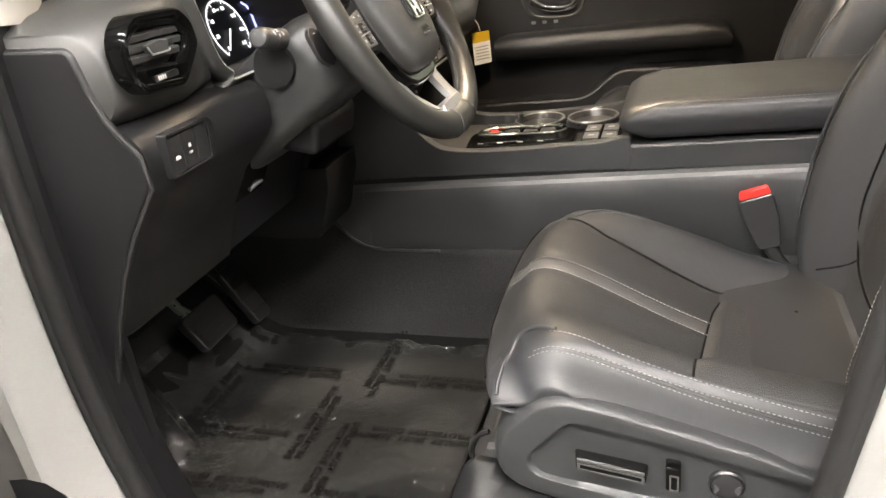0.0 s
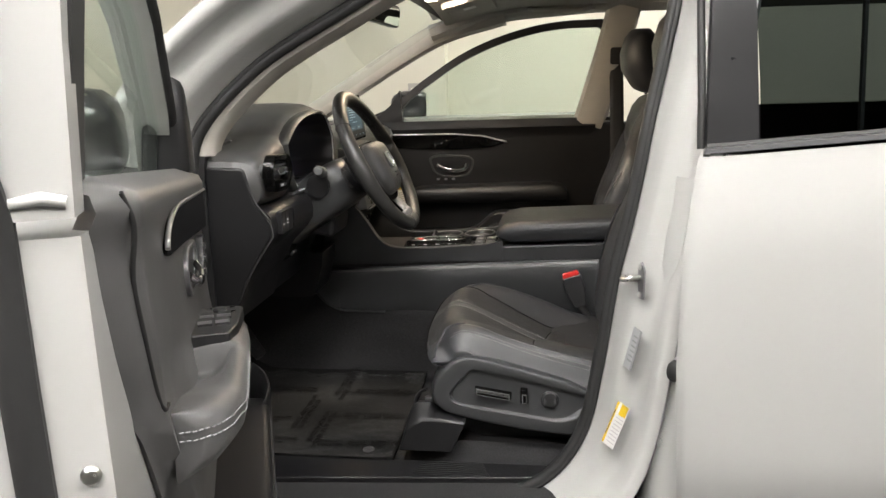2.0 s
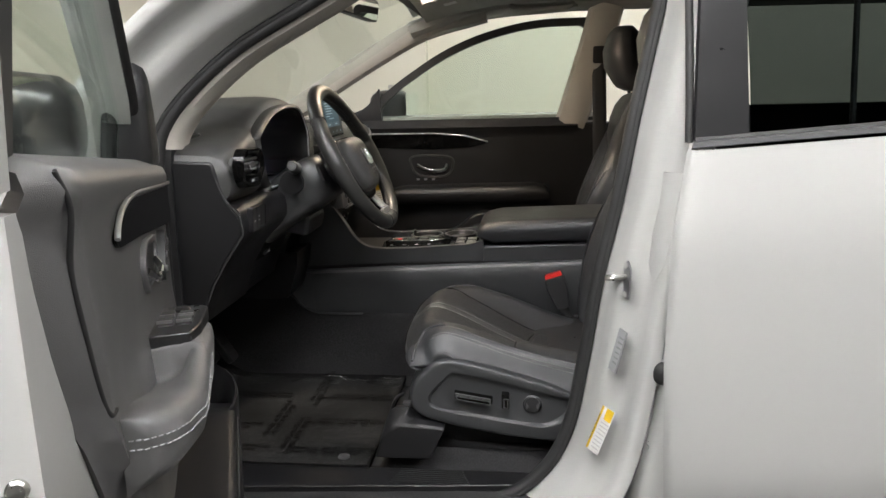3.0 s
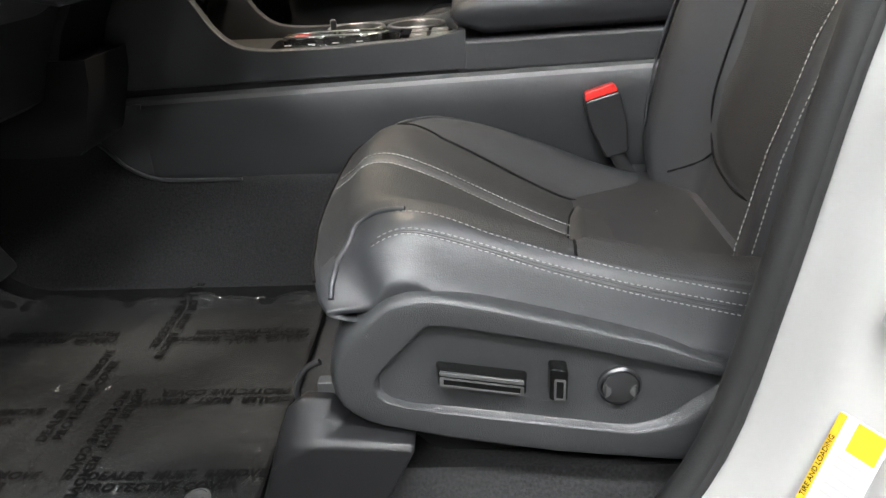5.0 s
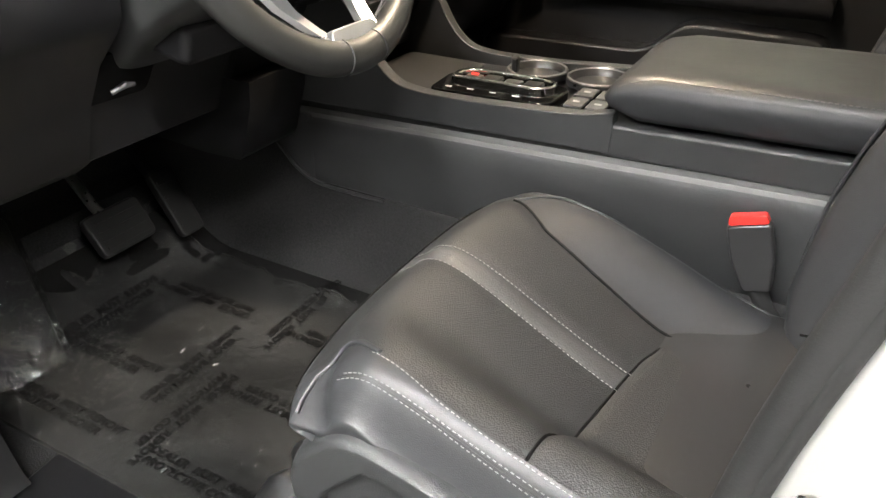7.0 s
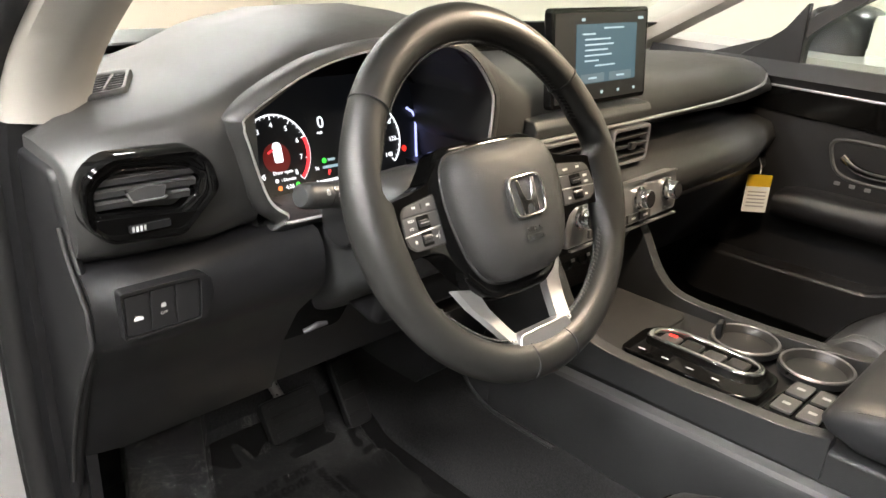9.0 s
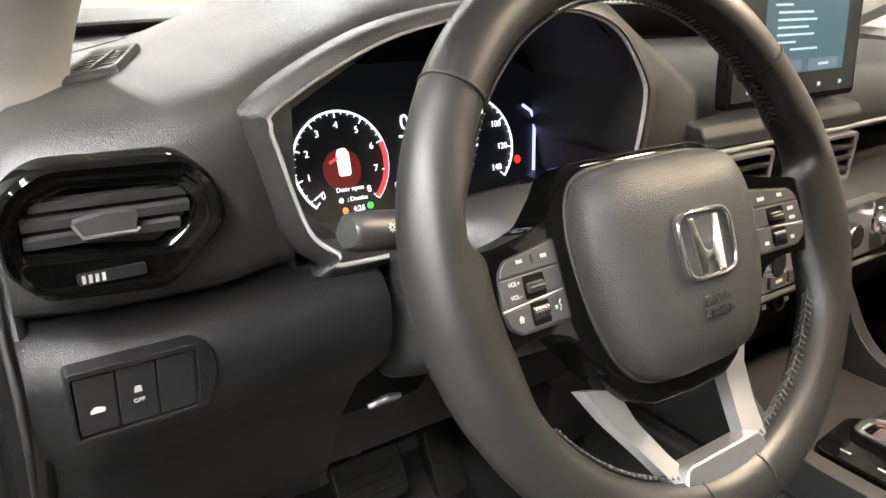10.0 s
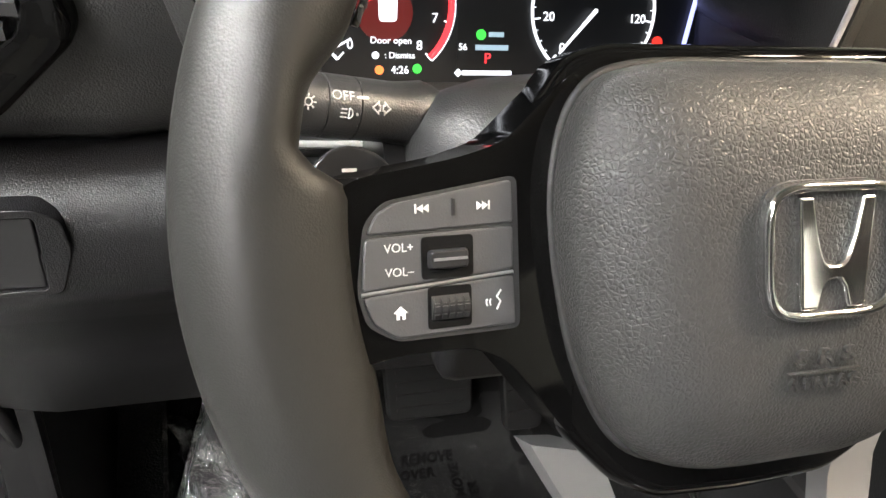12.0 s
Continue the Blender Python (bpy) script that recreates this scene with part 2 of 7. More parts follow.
    mx = nt.nodes.new("ShaderNodeMixShader")
    nt.links.new(ad.outputs[0], mx.inputs[0])
    nt.links.new(mh.outputs[0], mx.inputs[1])
    nt.links.new(gl.outputs[0], mx.inputs[2])
    nt.links.new(mx.outputs[0], out.inputs[0])
    return m


FILM = film_material("clear_film", 0.15, 0.12, 0.044, 14.0, 0.011)
CRINKLE = film_material("crinkled_film", 0.24, 0.06, 0.004, 38.0, 0.014)


# ---- small builders ----
def finish(name, bm, mat, smooth=True, bevel=0.0, seg=2, sub=0, angle=38):
    bmesh.ops.recalc_face_normals(bm, faces=bm.faces)
    me = bpy.data.meshes.new(name)
    bm.to_mesh(me)
    bm.free()
    me.materials.append(mat)
    if smooth:
        me.shade_smooth()
        if not sub:
            me.set_sharp_from_angle(angle=radians(angle))
    ob = new(name, me)
    if bevel:
        md = ob.modifiers.new("bevel", "BEVEL")
        md.width, md.segments, md.limit_method, md.angle_limit, md.harden_normals = bevel, seg, "ANGLE", radians(35), True
    if sub:
        md = ob.modifiers.new("sub", "SUBSURF")
        md.levels = md.render_levels = sub
    return ob


def thing(name, label, category, at=(0, 0, 0), group=""):
    ob = new(name)
    ob.empty_display_size = 0.05
    ob.location = at
    return tagged(ob, label, category, group)


def part(name, bm, mat, parent, label="", **k):
    ob = finish(name, bm, mat, **k)
    if label:
        ob["label"] = label
    ob.parent = parent
    ob.matrix_parent_inverse = Matrix.Translation(parent.location).inverted() if parent.type == "EMPTY" else Matrix()
    return ob


def frame_of(x, y, o):
    """A pose at o with the given directions to its right and up; it faces their cross product."""
    x, y = Vector(x).normalized(), Vector(y)
    y = (y - x * y.dot(x)).normalized()
    z = x.cross(y)
    return Matrix(((x.x, y.x, z.x, o[0]), (x.y, y.y, z.y, o[1]), (x.z, y.z, z.z, o[2]), (0, 0, 0, 1)))


def rear(o):      # faces the rear of the car (+x); right is +y
    return frame_of((0, 1, 0), (0, 0, 1), o)


def side(o):      # faces the open door (-y); right is +x
    return frame_of((1, 0, 0), (0, 0, 1), o)


def flat(o):      # faces up
    return frame_of((1, 0, 0), (0, 1, 0), o)


def fillet(pts, r, n=4):
    out = []
    m = len(pts)
    for i in range(m):
        p, a, b = Vector(pts[i]), Vector(pts[i - 1]), Vector(pts[(i + 1) % m])
        rr = r[i] if isinstance(r, (list, tuple)) else r
        d1, d2 = (a - p), (b - p)
        k = min(rr, d1.length * 0.48, d2.length * 0.48)
        if k < 1e-5:
            out.append((p.x, p.y))
            continue
        s, e = p + d1.normalized() * k, p + d2.normalized() * k
        for j in range(n + 1):
            t = j / n
            q = s * (1 - t) ** 2 + p * 2 * t * (1 - t) + e * t * t
            out.append((q.x, q.y))
    return out


def rect(w, h, r=0.0, cx=0.0, cy=0.0, n=4):
    return fillet([(cx - w / 2, cy - h / 2), (cx + w / 2, cy - h / 2), (cx + w / 2, cy + h / 2), (cx - w / 2, cy + h / 2)], r, n)


def add_prism(bm, poly, z0, z1, m, shrink=0.0):
    c = [sum(p[0] for p in poly) / len(poly), sum(p[1] for p in poly) / len(poly)]
    k = 1 - shrink
    lo = [bm.verts.new(m @ Vector((x, y, z0))) for x, y in poly]
    hi = [bm.verts.new(m @ Vector((c[0] + (x - c[0]) * k, c[1] + (y - c[1]) * k, z1))) for x, y in poly]
    n = len(poly)
    bm.faces.new(lo[::-1])
    bm.faces.new(hi)
    for i in range(n):
        bm.faces.new((lo[i], lo[(i + 1) % n], hi[(i + 1) % n], hi[i]))
    return bm


def prism(poly, z0, z1, m, shrink=0.0):
    return add_prism(bmesh.new(), poly, z0, z1, m, shrink)


def add_loft(bm, secs, closed=True, caps=True, loop=False):
    rows = [[bm.verts.new(p) for p in s] for s in secs]
    n = len(rows[0])
    for a, b in zip(rows, rows[1:] + ([rows[0]] if loop else [])):
        for i in range(n if closed else n - 1):
            j = (i + 1) % n
            bm.faces.new((a[i], a[j], b[j], b[i]))
    if caps and closed and not loop:
        bm.faces.new(rows[0][::-1])
        bm.faces.new(rows[-1])
    return bm


def loft(secs, closed=True, caps=True, loop=False):
    return add_loft(bmesh.new(), secs, closed, caps, loop)


def sheet(fn, us, vs, thick=0.0):
    bm = loft([[Vector(fn(u, v)) for v in vs] for u in us], closed=False, caps=False)
    if thick:
        bmesh.ops.recalc_face_normals(bm, faces=bm.faces)
        bmesh.ops.solidify(bm, geom=bm.faces[:], thickness=thick)
    return bm


def ring_prism(outer, inner, z0, z1, m):
    """A flat frame between two outlines with as many points."""
    secs = [[m @ Vector((*p, z0)) for p in outer], [m @ Vector((*p, z1)) for p in outer],
            [m @ Vector((*p, z1)) for p in inner], [m @ Vector((*p, z0)) for p in inner]]
    return loft(secs, loop=True)


def spline(pts, n=8, closed=False):
    P = [Vector(p) for p in pts]
    m = len(P)
    out = []
    for i in range(m if closed else m - 1):
        a = P[i - 1] if (closed or i) else P[0] * 2 - P[1]
        b, c = P[i], P[(i + 1) % m]
        d = P[(i + 2) % m] if (closed or i + 2 < m) else c * 2 - b
        for j in range(n):
            t = j / n
            out.append(0.5 * (2 * b + (c - a) * t + (2 * a - 5 * b + 4 * c - d) * t * t + (3 * b - a - 3 * c + d) * t ** 3))
    if not closed:
        out.append(P[-1])
    return out


def add_tube(bm, pts, r, n=8, closed=False, squash=1.0, up=None):
    n = max(n, 10)
    P = [Vector(p) for p in pts]
    m = len(P)
    secs, last = [], None
    for i, p in enumerate(P):
        a = P[i - 1] if (closed or i) else p
        b = P[(i + 1) % m] if (closed or i + 1 < m) else p
        t = (b - a).normalized()
        if last is None:
            ref = Vector(up) if up else (Vector((0, 0, 1)) if abs(t.z) < 0.9 else Vector((1, 0, 0)))
            u = (ref - t * ref.dot(t)).normalized()
        else:
            u = (last - t * last.dot(t)).normalized()
        last = u
        v = t.cross(u)
        rr = r[i] if isinstance(r, (list, tuple)) else r
        secs.append([p + (u * math.cos(2 * math.pi * k / n) + v * squash * math.sin(2 * math.pi * k / n)) * rr for k in range(n)])
    return add_loft(bm, secs, loop=closed)


def tube(pts, r, n=8, closed=False, squash=1.0, up=None):
    return add_tube(bmesh.new(), pts, r, n, closed, squash, up)


def add_box(bm, m, sx, sy, sz):
    return add_prism(bm, rect(sx, sy), -sz / 2, sz / 2, m)


def box(m, sx, sy, sz):
    return add_box(bmesh.new(), m, sx, sy, sz)


def disc(m, r, z0, z1, n=28, top=None):
    top = r if top is None else top
    return prism([(r * math.cos(2 * math.pi * i / n), r * math.sin(2 * math.pi * i / n)) for i in range(n)], z0, z1, m, 1 - top / r)


def lathe(m, prof, n=28):
    return loft([[m @ Vector((r * math.cos(2 * math.pi * i / n), r * math.sin(2 * math.pi * i / n), z)) for i in range(n)] for r, z in prof])


def smooth(a, b, x):
    t = min(1.0, max(0.0, (x - a) / (b - a)))
    return t * t * (3 - 2 * t)


def lerp(a, b, t):
    return a + (b - a) * t


def interp(x, xs, ys):
    return float(np.interp(x, xs, ys))


def lin(a, b, n):
    return [a + (b - a) * i / (n - 1) for i in range(n)]


def text_mesh(name, txt, size, m, mat, parent, align="CENTER", label="", depth=0.0003, shear=0.0, spacing=1.0, bold=0.0):
    cu = bpy.data.curves.new(name, "FONT")
    cu.body, cu.size, cu.align_x, cu.align_y, cu.extrude, cu.shear, cu.space_character = txt, size, align, "CENTER", depth, shear, spacing
    cu.resolution_u, cu.offset = 3, bold
    tmp = new(name, cu)
    dg = bpy.context.evaluated_depsgraph_get()
    me = bpy.data.meshes.new_from_object(tmp.evaluated_get(dg))
    bpy.data.objects.remove(tmp)
    bpy.data.curves.remove(cu)
    me.transform(m)
    me.materials.clear()
    me.materials.append(mat)
    ob = new(name, me)
    if label:
        ob["label"] = label
    ob.parent = parent
    ob.matrix_parent_inverse = Matrix.Translation(parent.location).inverted() if parent.type == "EMPTY" else Matrix()
    return ob


def stitches(pts, name, parent, length=0.0045, gap=0.0025, r=0.0007, mat=None):
    """A row of short threads along a line of points."""
    bm = bmesh.new()
    P = [Vector(p) for p in pts]
    acc, nxt = 0.0, 0.0
    for a, b in zip(P, P[1:]):
        d = b - a
        L = d.length
        if L < 1e-6:
            continue
        d /= L
        while nxt < acc + L:
            s = a + d * (nxt - acc)
            u = d.orthogonal().normalized()
            v = d.cross(u)
            e = s + d * length
            q = [[bm.verts.new(c + (u * x + v * y) * r) for x, y in ((1, 0), (0, 1), (-1, 0), (0, -1))] for c in (s, e)]
            for i in range(4):
                bm.faces.new((q[0][i], q[0][(i + 1) % 4], q[1][(i + 1) % 4], q[1][i]))
            bm.faces.new(q[0][::-1]), bm.faces.new(q[1])
            nxt += length + gap
        acc += L
    ob = part(name, bm, mat or THREAD, parent)
    ob["kind"] = "stuff"
    return ob


# ---- setting: the showroom ----
def slab(name, m, sx, sy, sz, mat, label):
    ob = finish(name, box(m, sx, sy, sz), mat, smooth=False)
    return tagged(ob, label, "wall" if "wall" in name else name, kind="structure")


slab("ground", pose(0.5, -0.9, -0.05), 13, 13, 0.1, FLOORM, "unseen showroom floor, kept dark to cut bounced light")
slab("ceiling", pose(0.5, -0.9, 3.35), 13, 13, 0.1, CEILM, "unseen showroom ceiling with lamp panels, toned down to cut fill light")
slab("wall_east", pose(2.9, 4.66, 1.65), 6.4, 0.16, 3.3, WALLM, "plain cream painted showroom wall")
slab("wall_east_pier", pose(-3.1, 4.60, 1.65), 5.6, 0.3, 3.3, WALLM, "cream painted wall that stands slightly forward")
slab("wall_north", pose(-5.9, -0.9, 1.65), 0.16, 13, 3.3, WALLP, "peach-cream painted showroom wall before the car")
slab("wall_south", pose(6.9, -0.9, 1.65), 0.16, 13, 3.3, WALLM, "cream painted showroom wall behind the car")
slab("wall_west", pose(0.5, -7.2, 1.65), 13, 0.16, 3.3, WALLD, "unseen wall across from the open door, dark grey to cut fill light")


def ceiling_light(x, y):
    t = thing("ceiling_light", "white rectangular lamp panel in the ceiling", "ceiling light", (x, y, 3.3), "lamp panels in the ceiling")
    m = pose(x, y, 3.27, 180)
    part("diffuser", prism(rect(0.86, 0.18), 0.0, 0.02, m), PANEL, t, smooth=False)
    part("frame", ring_prism(rect(0.92, 0.24), rect(0.87, 0.19), -0.02, 0.03, m), CEILM, t, smooth=False)


for lx, ly in ((-0.9, -0.8), (0.4, -0.8), (1.7, -0.8), (-0.9, -2.0), (0.4, -2.0), (2.9, -0.8)):
    ceiling_light(lx, ly)
for lx, ly in ((-3.8, 0.6), (-3.8, 2.2), (0.9, 3.3), (3.4, 3.3)):
    ceiling_light(lx, ly)


def wall_outlet(x, z):
    t = thing("wall_socket", "cream square socket plate on the cream wall", "socket", (x, 4.44, z))
    m = frame_of((1, 0, 0), (0, 0, 1), (x, 4.448, z))
    part("plate", prism(rect(0.09, 0.13, 0.01), -0.002, 0.006, m), TRIMGREY, t)
    part("cover", prism(rect(0.05, 0.07, 0.006), 0.005, 0.01, m), WALLM, t)


wall_outlet(-0.52, 1.22)

# ---- the car's shell ----
body = thing("car_body", "white pearl car shell with its front side doorway, pillars and roof", "car", (0.6, 1.385, 0.0))
LOOP = spline([(-0.245, 0, 0.52), (-0.275, 0, 0.66), (-0.288, 0, 0.80), (-0.288, 0, 0.95), (-0.285, 0, 1.08), (-0.280, 0, 1.173), (-0.258, 0, 1.224),
               (-0.213, 0, 1.275), (-0.155, 0, 1.326), (-0.096, 0, 1.366), (0.019, 0, 1.429), (0.122, 0, 1.482), (0.28, 0, 1.535), (0.45, 0, 1.558),
               (0.57, 0, 1.555), (0.635, 0, 1.515), (0.638, 0, 1.45), (0.621, 0, 1.363), (0.590, 0, 1.222), (0.559, 0, 1.054), (0.528, 0, 0.913),
               (0.502, 0, 0.742), (0.472, 0, 0.593), (0.413, 0, 0.495), (0.315, 0, 0.443), (0.08, 0, 0.422), (-0.10, 0, 0.425), (-0.18, 0, 0.438), (-0.225, 0, 0.467)], 4, True)


def seal_y(x, z):
    """Depth of the door seal, which follows the body's curve."""
    return 0.652 + 0.081 * x + 0.05 * smooth(1.1, 1.55, z)


def ring(off, dy):
    """The doorway's outline, off metres further out, dy metres from the seal."""
    out = []
    n = len(LOOP)
    for i in range(n):
        t = LOOP[(i + 1) % n] - LOOP[i - 1]
        k = Vector((-t.z, 0, t.x)).normalized()
        p = LOOP[i] + k * off
        out.append(Vector((p.x, seal_y(p.x, p.z) + dy, p.z)))
    return out


part("side_frame", loft([ring(o, y) for o, y in ((0.018, 0.004), (0.024, 0.002), (0.032, -0.012), (0.040, -0.030), (0.047, -0.055), (0.058, -0.070), (0.074, -0.078), (0.088, -0.083),
     (0.098, -0.094), (0.104, -0.110), (0.110, -0.128), (0.120, -0.136), (0.136, -0.134), (0.150, -0.10))], caps=False, loop=False), PAINTIN, body,
     "white painted door frame", angle=50)
part("weatherstrip", tube(ring(0.015, 0.0), 0.0118, 12, True, 1.15), RUBBER, body, "black rubber door seal")
part("inner_weatherstrip", tube(ring(0.022, -0.010), 0.0055, 8, True), RUBBER, body, "black rubber seal lip")


def ring_at(i0, i1, off, y):
    r = ring(off, y)
    return [r[i % len(r)] for i in range(i0, i1 + 1)]


# inner linings behind the seal: front pillar, roof rail, middle pillar, sill
def lining(name, i0, i1, mat, label, steps):
    part(name, loft([ring_at(i0, i1, o, y) for o, y in steps], closed=False, caps=False), mat, body, label)


lining("front_pillar_trim", 20, 48, TRIMGREY, "grey-beige front pillar trim", ((0.010, 0.004), (-0.004, 0.012), (-0.014, 0.035), (-0.016, 0.06), (0.0, 0.085), (0.06, 0.10)))
lining("roof_rail_trim", 48, 60, LINER, "grey headliner edge", ((0.010, 0.004), (-0.004, 0.015), (-0.010, 0.05), (0.02, 0.08)))
lining("middle_pillar_trim", 60, 92, HARD, "black middle pillar trim", ((0.014, 0.004), (0.022, 0.015), (0.036, 0.03), (0.06, 0.05), (0.12, 0.06)))
lining("kick_trim", 112, 136, HARD, "black kick panel beside the pedals", ((0.012, 0.004), (-0.004, 0.012), (-0.004, 0.05), (0.05, 0.055)))
part("front_kick_panel", box(pose(-0.50, 0.672, 0.76), 0.46, 0.012, 0.66), HARD, body)

# sill plate with its raised ribs
part("sill_trim", prism(fillet([(-0.24, 0.640), (0.30, 0.682), (0.40, 0.692), (0.455, 0.70), (0.455, 0.745), (-0.25, 0.745)], 0.012), 0.0, 0.020, flat((0, 0, 0.440))), HARD, body, "black plastic sill plate", bevel=0.004)
for i in range(7):
    part("sill_rib", box(pose(0.20, 0.686 + 0.0082 * i, 0.461), 0.17 - 0.006 * i, 0.0035, 0.004), SATIN, body)
part("rocker", sheet(lambda u, v: (u, 0.52 + 0.05 * u + 0.06 * smooth(0.35, 0.15, v), v), lin(-0.9, 2.4, 12), lin(0.15, 0.34, 6), 0.02), PAINT, body, "white sill under the doors")


# outer skins round the doorway
def fender_y(x, z):
    return 0.51 + 0.03 * smooth(0.9, 1.15, z) + 0.03 * smooth(-1.2, -2.0, x)


part("front_wing", sheet(lambda u, v: (u, fender_y(u, v), v), lin(-1.75, -0.40, 14), lin(0.45, 1.16, 9), 0.02), PAINT, body, "white front wing")
part("bonnet", sheet(lambda u, v: (u, v, 1.145 - 0.11 * ((v - 1.385) / 1.0) ** 4 - 0.10 * smooth(-0.9, -1.75, u)), lin(-1.75, -0.74, 10), lin(0.52, 2.25, 17), 0.02), PAINT, body, "white bonnet")
part("cowl", box(pose(-0.72, 1.385, 1.12), 0.16, 1.6, 0.04), RUBBER, body, "black cowl under the windscreen", bevel=0.01)
part("firewall", sheet(lambda u, v: (-0.66 - 0.12 * smooth(0.5, 0.9, v) + 0.14 * smooth(0.62, 0.45, v), u, v), lin(0.56, 2.22, 4), lin(0.43, 1.12, 10), 0.02), CARPET, body)


def roof_z(x, y):
    return 1.605 - 0.060 * ((y - 1.385) / 0.70) ** 2 - 0.10 * smooth(0.35, -0.25, x) - 0.02 * smooth(1.2, 2.4, x)


part("roof", sheet(lambda u, v: (u, v, roof_z(u, v) + 0.06), lin(-0.02, 2.5, 14), lin(0.68, 2.09, 13), 0.015), PAINT, body, "white roof")
part("headliner", sheet(lambda u, v: (u, v, roof_z(u, v)), lin(0.04, 2.45, 20), lin(0.72, 2.12, 17), 0.008), LINER, body, "grey woven headliner")
part("tail_panel", box(pose(2.48, 1.385, 1.0), 0.02, 1.7, 1.2), HARD, body)
part("passenger_sill", box(pose(0.1, 2.16, 0.50), 1.2, 0.10, 0.12), HARD, body)


def screen_pt(u, v):
    """Windscreen: u across (0 to 1), v up (0 to 1)."""
    y = lerp(0.58, 2.19, u)
    k = ((u - 0.5) * 2) ** 2
    return (lerp(-0.70, 0.02, v) + 0.10 * k * (1 - 0.5 * v), y + (0.06 if u < 0.5 else -0.06) * v * abs(u - 0.5) * 2, lerp(1.13, 1.560, v) - 0.05 * k * v)


ws = part("windscreen", sheet(screen_pt, lin(0, 1, 17), lin(0, 1, 10)), WINDSCREEN, body, "clear windscreen")
ws.visible_shadow = False
part("windscreen_band", sheet(lambda u, v: Vector(screen_pt(u, v)) + Vector((0.004, 0, -0.004)), lin(0.0, 1.0, 17), [0.97, 1.02], 0.003), RUBBER, body)
part("windscreen_base_band", sheet(lambda u, v: Vector(screen_pt(u, v)) + Vector((0.004, 0, -0.004)), lin(0.0, 1.0, 17), [-0.01, 0.06, 0.12, 0.185], 0.003), RUBBER, body)
part("windscreen_edge", sheet(lambda u, v: Vector(screen_pt(u, v)) + Vector((0.003, 0, -0.003)), [0.972, 1.0], lin(0, 1, 10), 0.003), RUBBER, body)


# passenger side pillars
def bar(name, pts, w, d, mat, label=""):
    """A pillar trim along points, w wide in x and d deep in y."""
    secs = []
    P = [Vector(p) for p in pts]
    for i, p in enumerate(P):
        t = (P[min(i + 1, len(P) - 1)] - P[max(i - 1, 0)]).normalized()
        k = Vector((t.z, 0, -t.x)).normalized()
        ww = w[i] if isinstance(w, (list, tuple)) else w
        secs.append([p + k * (c[0] * ww / 2) + Vector((0, c[1] * d / 2, 0)) for c in ((-1, 1), (-0.8, -0.6), (-0.4, -1), (0.4, -1), (0.8, -0.6), (1, 1))])
    part(name, loft(secs), mat, body, label)


bar("passenger_front_pillar_trim", spline([(-0.62, 2.13, 1.13), (-0.40, 2.12, 1.26), (-0.18, 2.10, 1.385), (0.02, 2.07, 1.48), (0.25, 2.04, 1.535)], 5), 0.085, 0.06, TRIMGREY, "grey front pillar trim")
bar("passenger_middle_pillar_trim", spline([(0.56, 2.12, 1.12), (0.60, 2.11, 1.25), (0.645, 2.08, 1.40), (0.68, 2.04, 1.54)], 5), [0.12] * 16, 0.05, TRIMGREY, "grey middle pillar trim")
part("passenger_middle_pillar_base", box(pose(0.64, 2.13, 0.80), 0.16, 0.05, 0.66), HARD, body, bevel=0.012)
bar("passenger_roof_rail_trim", spline([(-0.02, 2.06, 1.475), (0.2, 2.06, 1.535), (0.45, 2.06, 1.555), (0.8, 2.06, 1.56), (2.3, 2.06, 1.54)], 5), 0.07, 0.10, LINER, "headliner edge over the passenger door")
part("rear_side_panel", box(pose(1.62, 2.15, 0.82), 1.75, 0.05, 0.72), HARD, body)
bar("seat_belt_web", spline([(0.655, 2.075, 1.36), (0.66, 2.07, 1.20), (0.665, 2.06, 0.95), (0.67, 2.06, 0.6)], 4), 0.05, 0.006, RUBBER, "black seat belt webbing")
part("belt_anchor", prism(rect(0.045, 0.06, 0.01), 0, 0.02, frame_of((1, 0, 0), (0, 0, 1), (0.655, 2.07, 1.37))), HARD, body)

# overhead: lamp console, visor, grab handle, inner mirror
oc = thing("overhead_console", "grey overhead console with two lit map lamps", "ceiling lamp", (0.13, 1.385, 1.55))
om = frame_of((0, 1, 0), (1, 0, 0.16), (0.15, 1.385, 1.560))
part("housing", prism(rect(0.24, 0.20, 0.04), -0.03, 0.012, om, 0.06), TRIMGREY, oc, bevel=0.006)
for dy in (-0.055, 0.055):
    part("lamp", prism(rect(0.045, 0.07, 0.012, dy, -0.055), 0.012, 0.016, om), MAPLIGHT if dy < 0 else MAPLIGHT2, oc, "lit white map lamp")
part("switch", prism(rect(0.07, 0.04, 0.008, 0.0, 0.03), 0.012, 0.016, om), LINER, oc)
part("tray", prism(rect(0.14, 0.06, 0.012, 0.0, 0.075), 0.012, 0.018, om), HARD, oc)

for vy, lab in ((1.02, "grey fabric sun visor folded up before the driver"), (1.75, "grey fabric sun visor folded up before the passenger")):
    sv = thing("sun_visor", lab, "sun visor", (0.16, vy, 1.52), "sun visors")
    vm = frame_of((0, 1, 0), (1, 0, 0.22), (0.16, vy, 1.548 if vy < 1.3 else 1.540))
    part("panel", prism(rect(0.40, 0.15, 0.03), -0.008, 0.012, vm), LINER, sv, bevel=0.005)
    part("label", prism(rect(0.06, 0.04, 0.004, -0.05, 0.0), 0.0125, 0.0132, vm), PAPER, sv, "pale printed label")
    part("pivot", tube([vm @ Vector((-0.2, 0.07, 0.0)), vm @ Vector((0.2, 0.07, 0.0))], 0.006), TRIMGREY, sv)

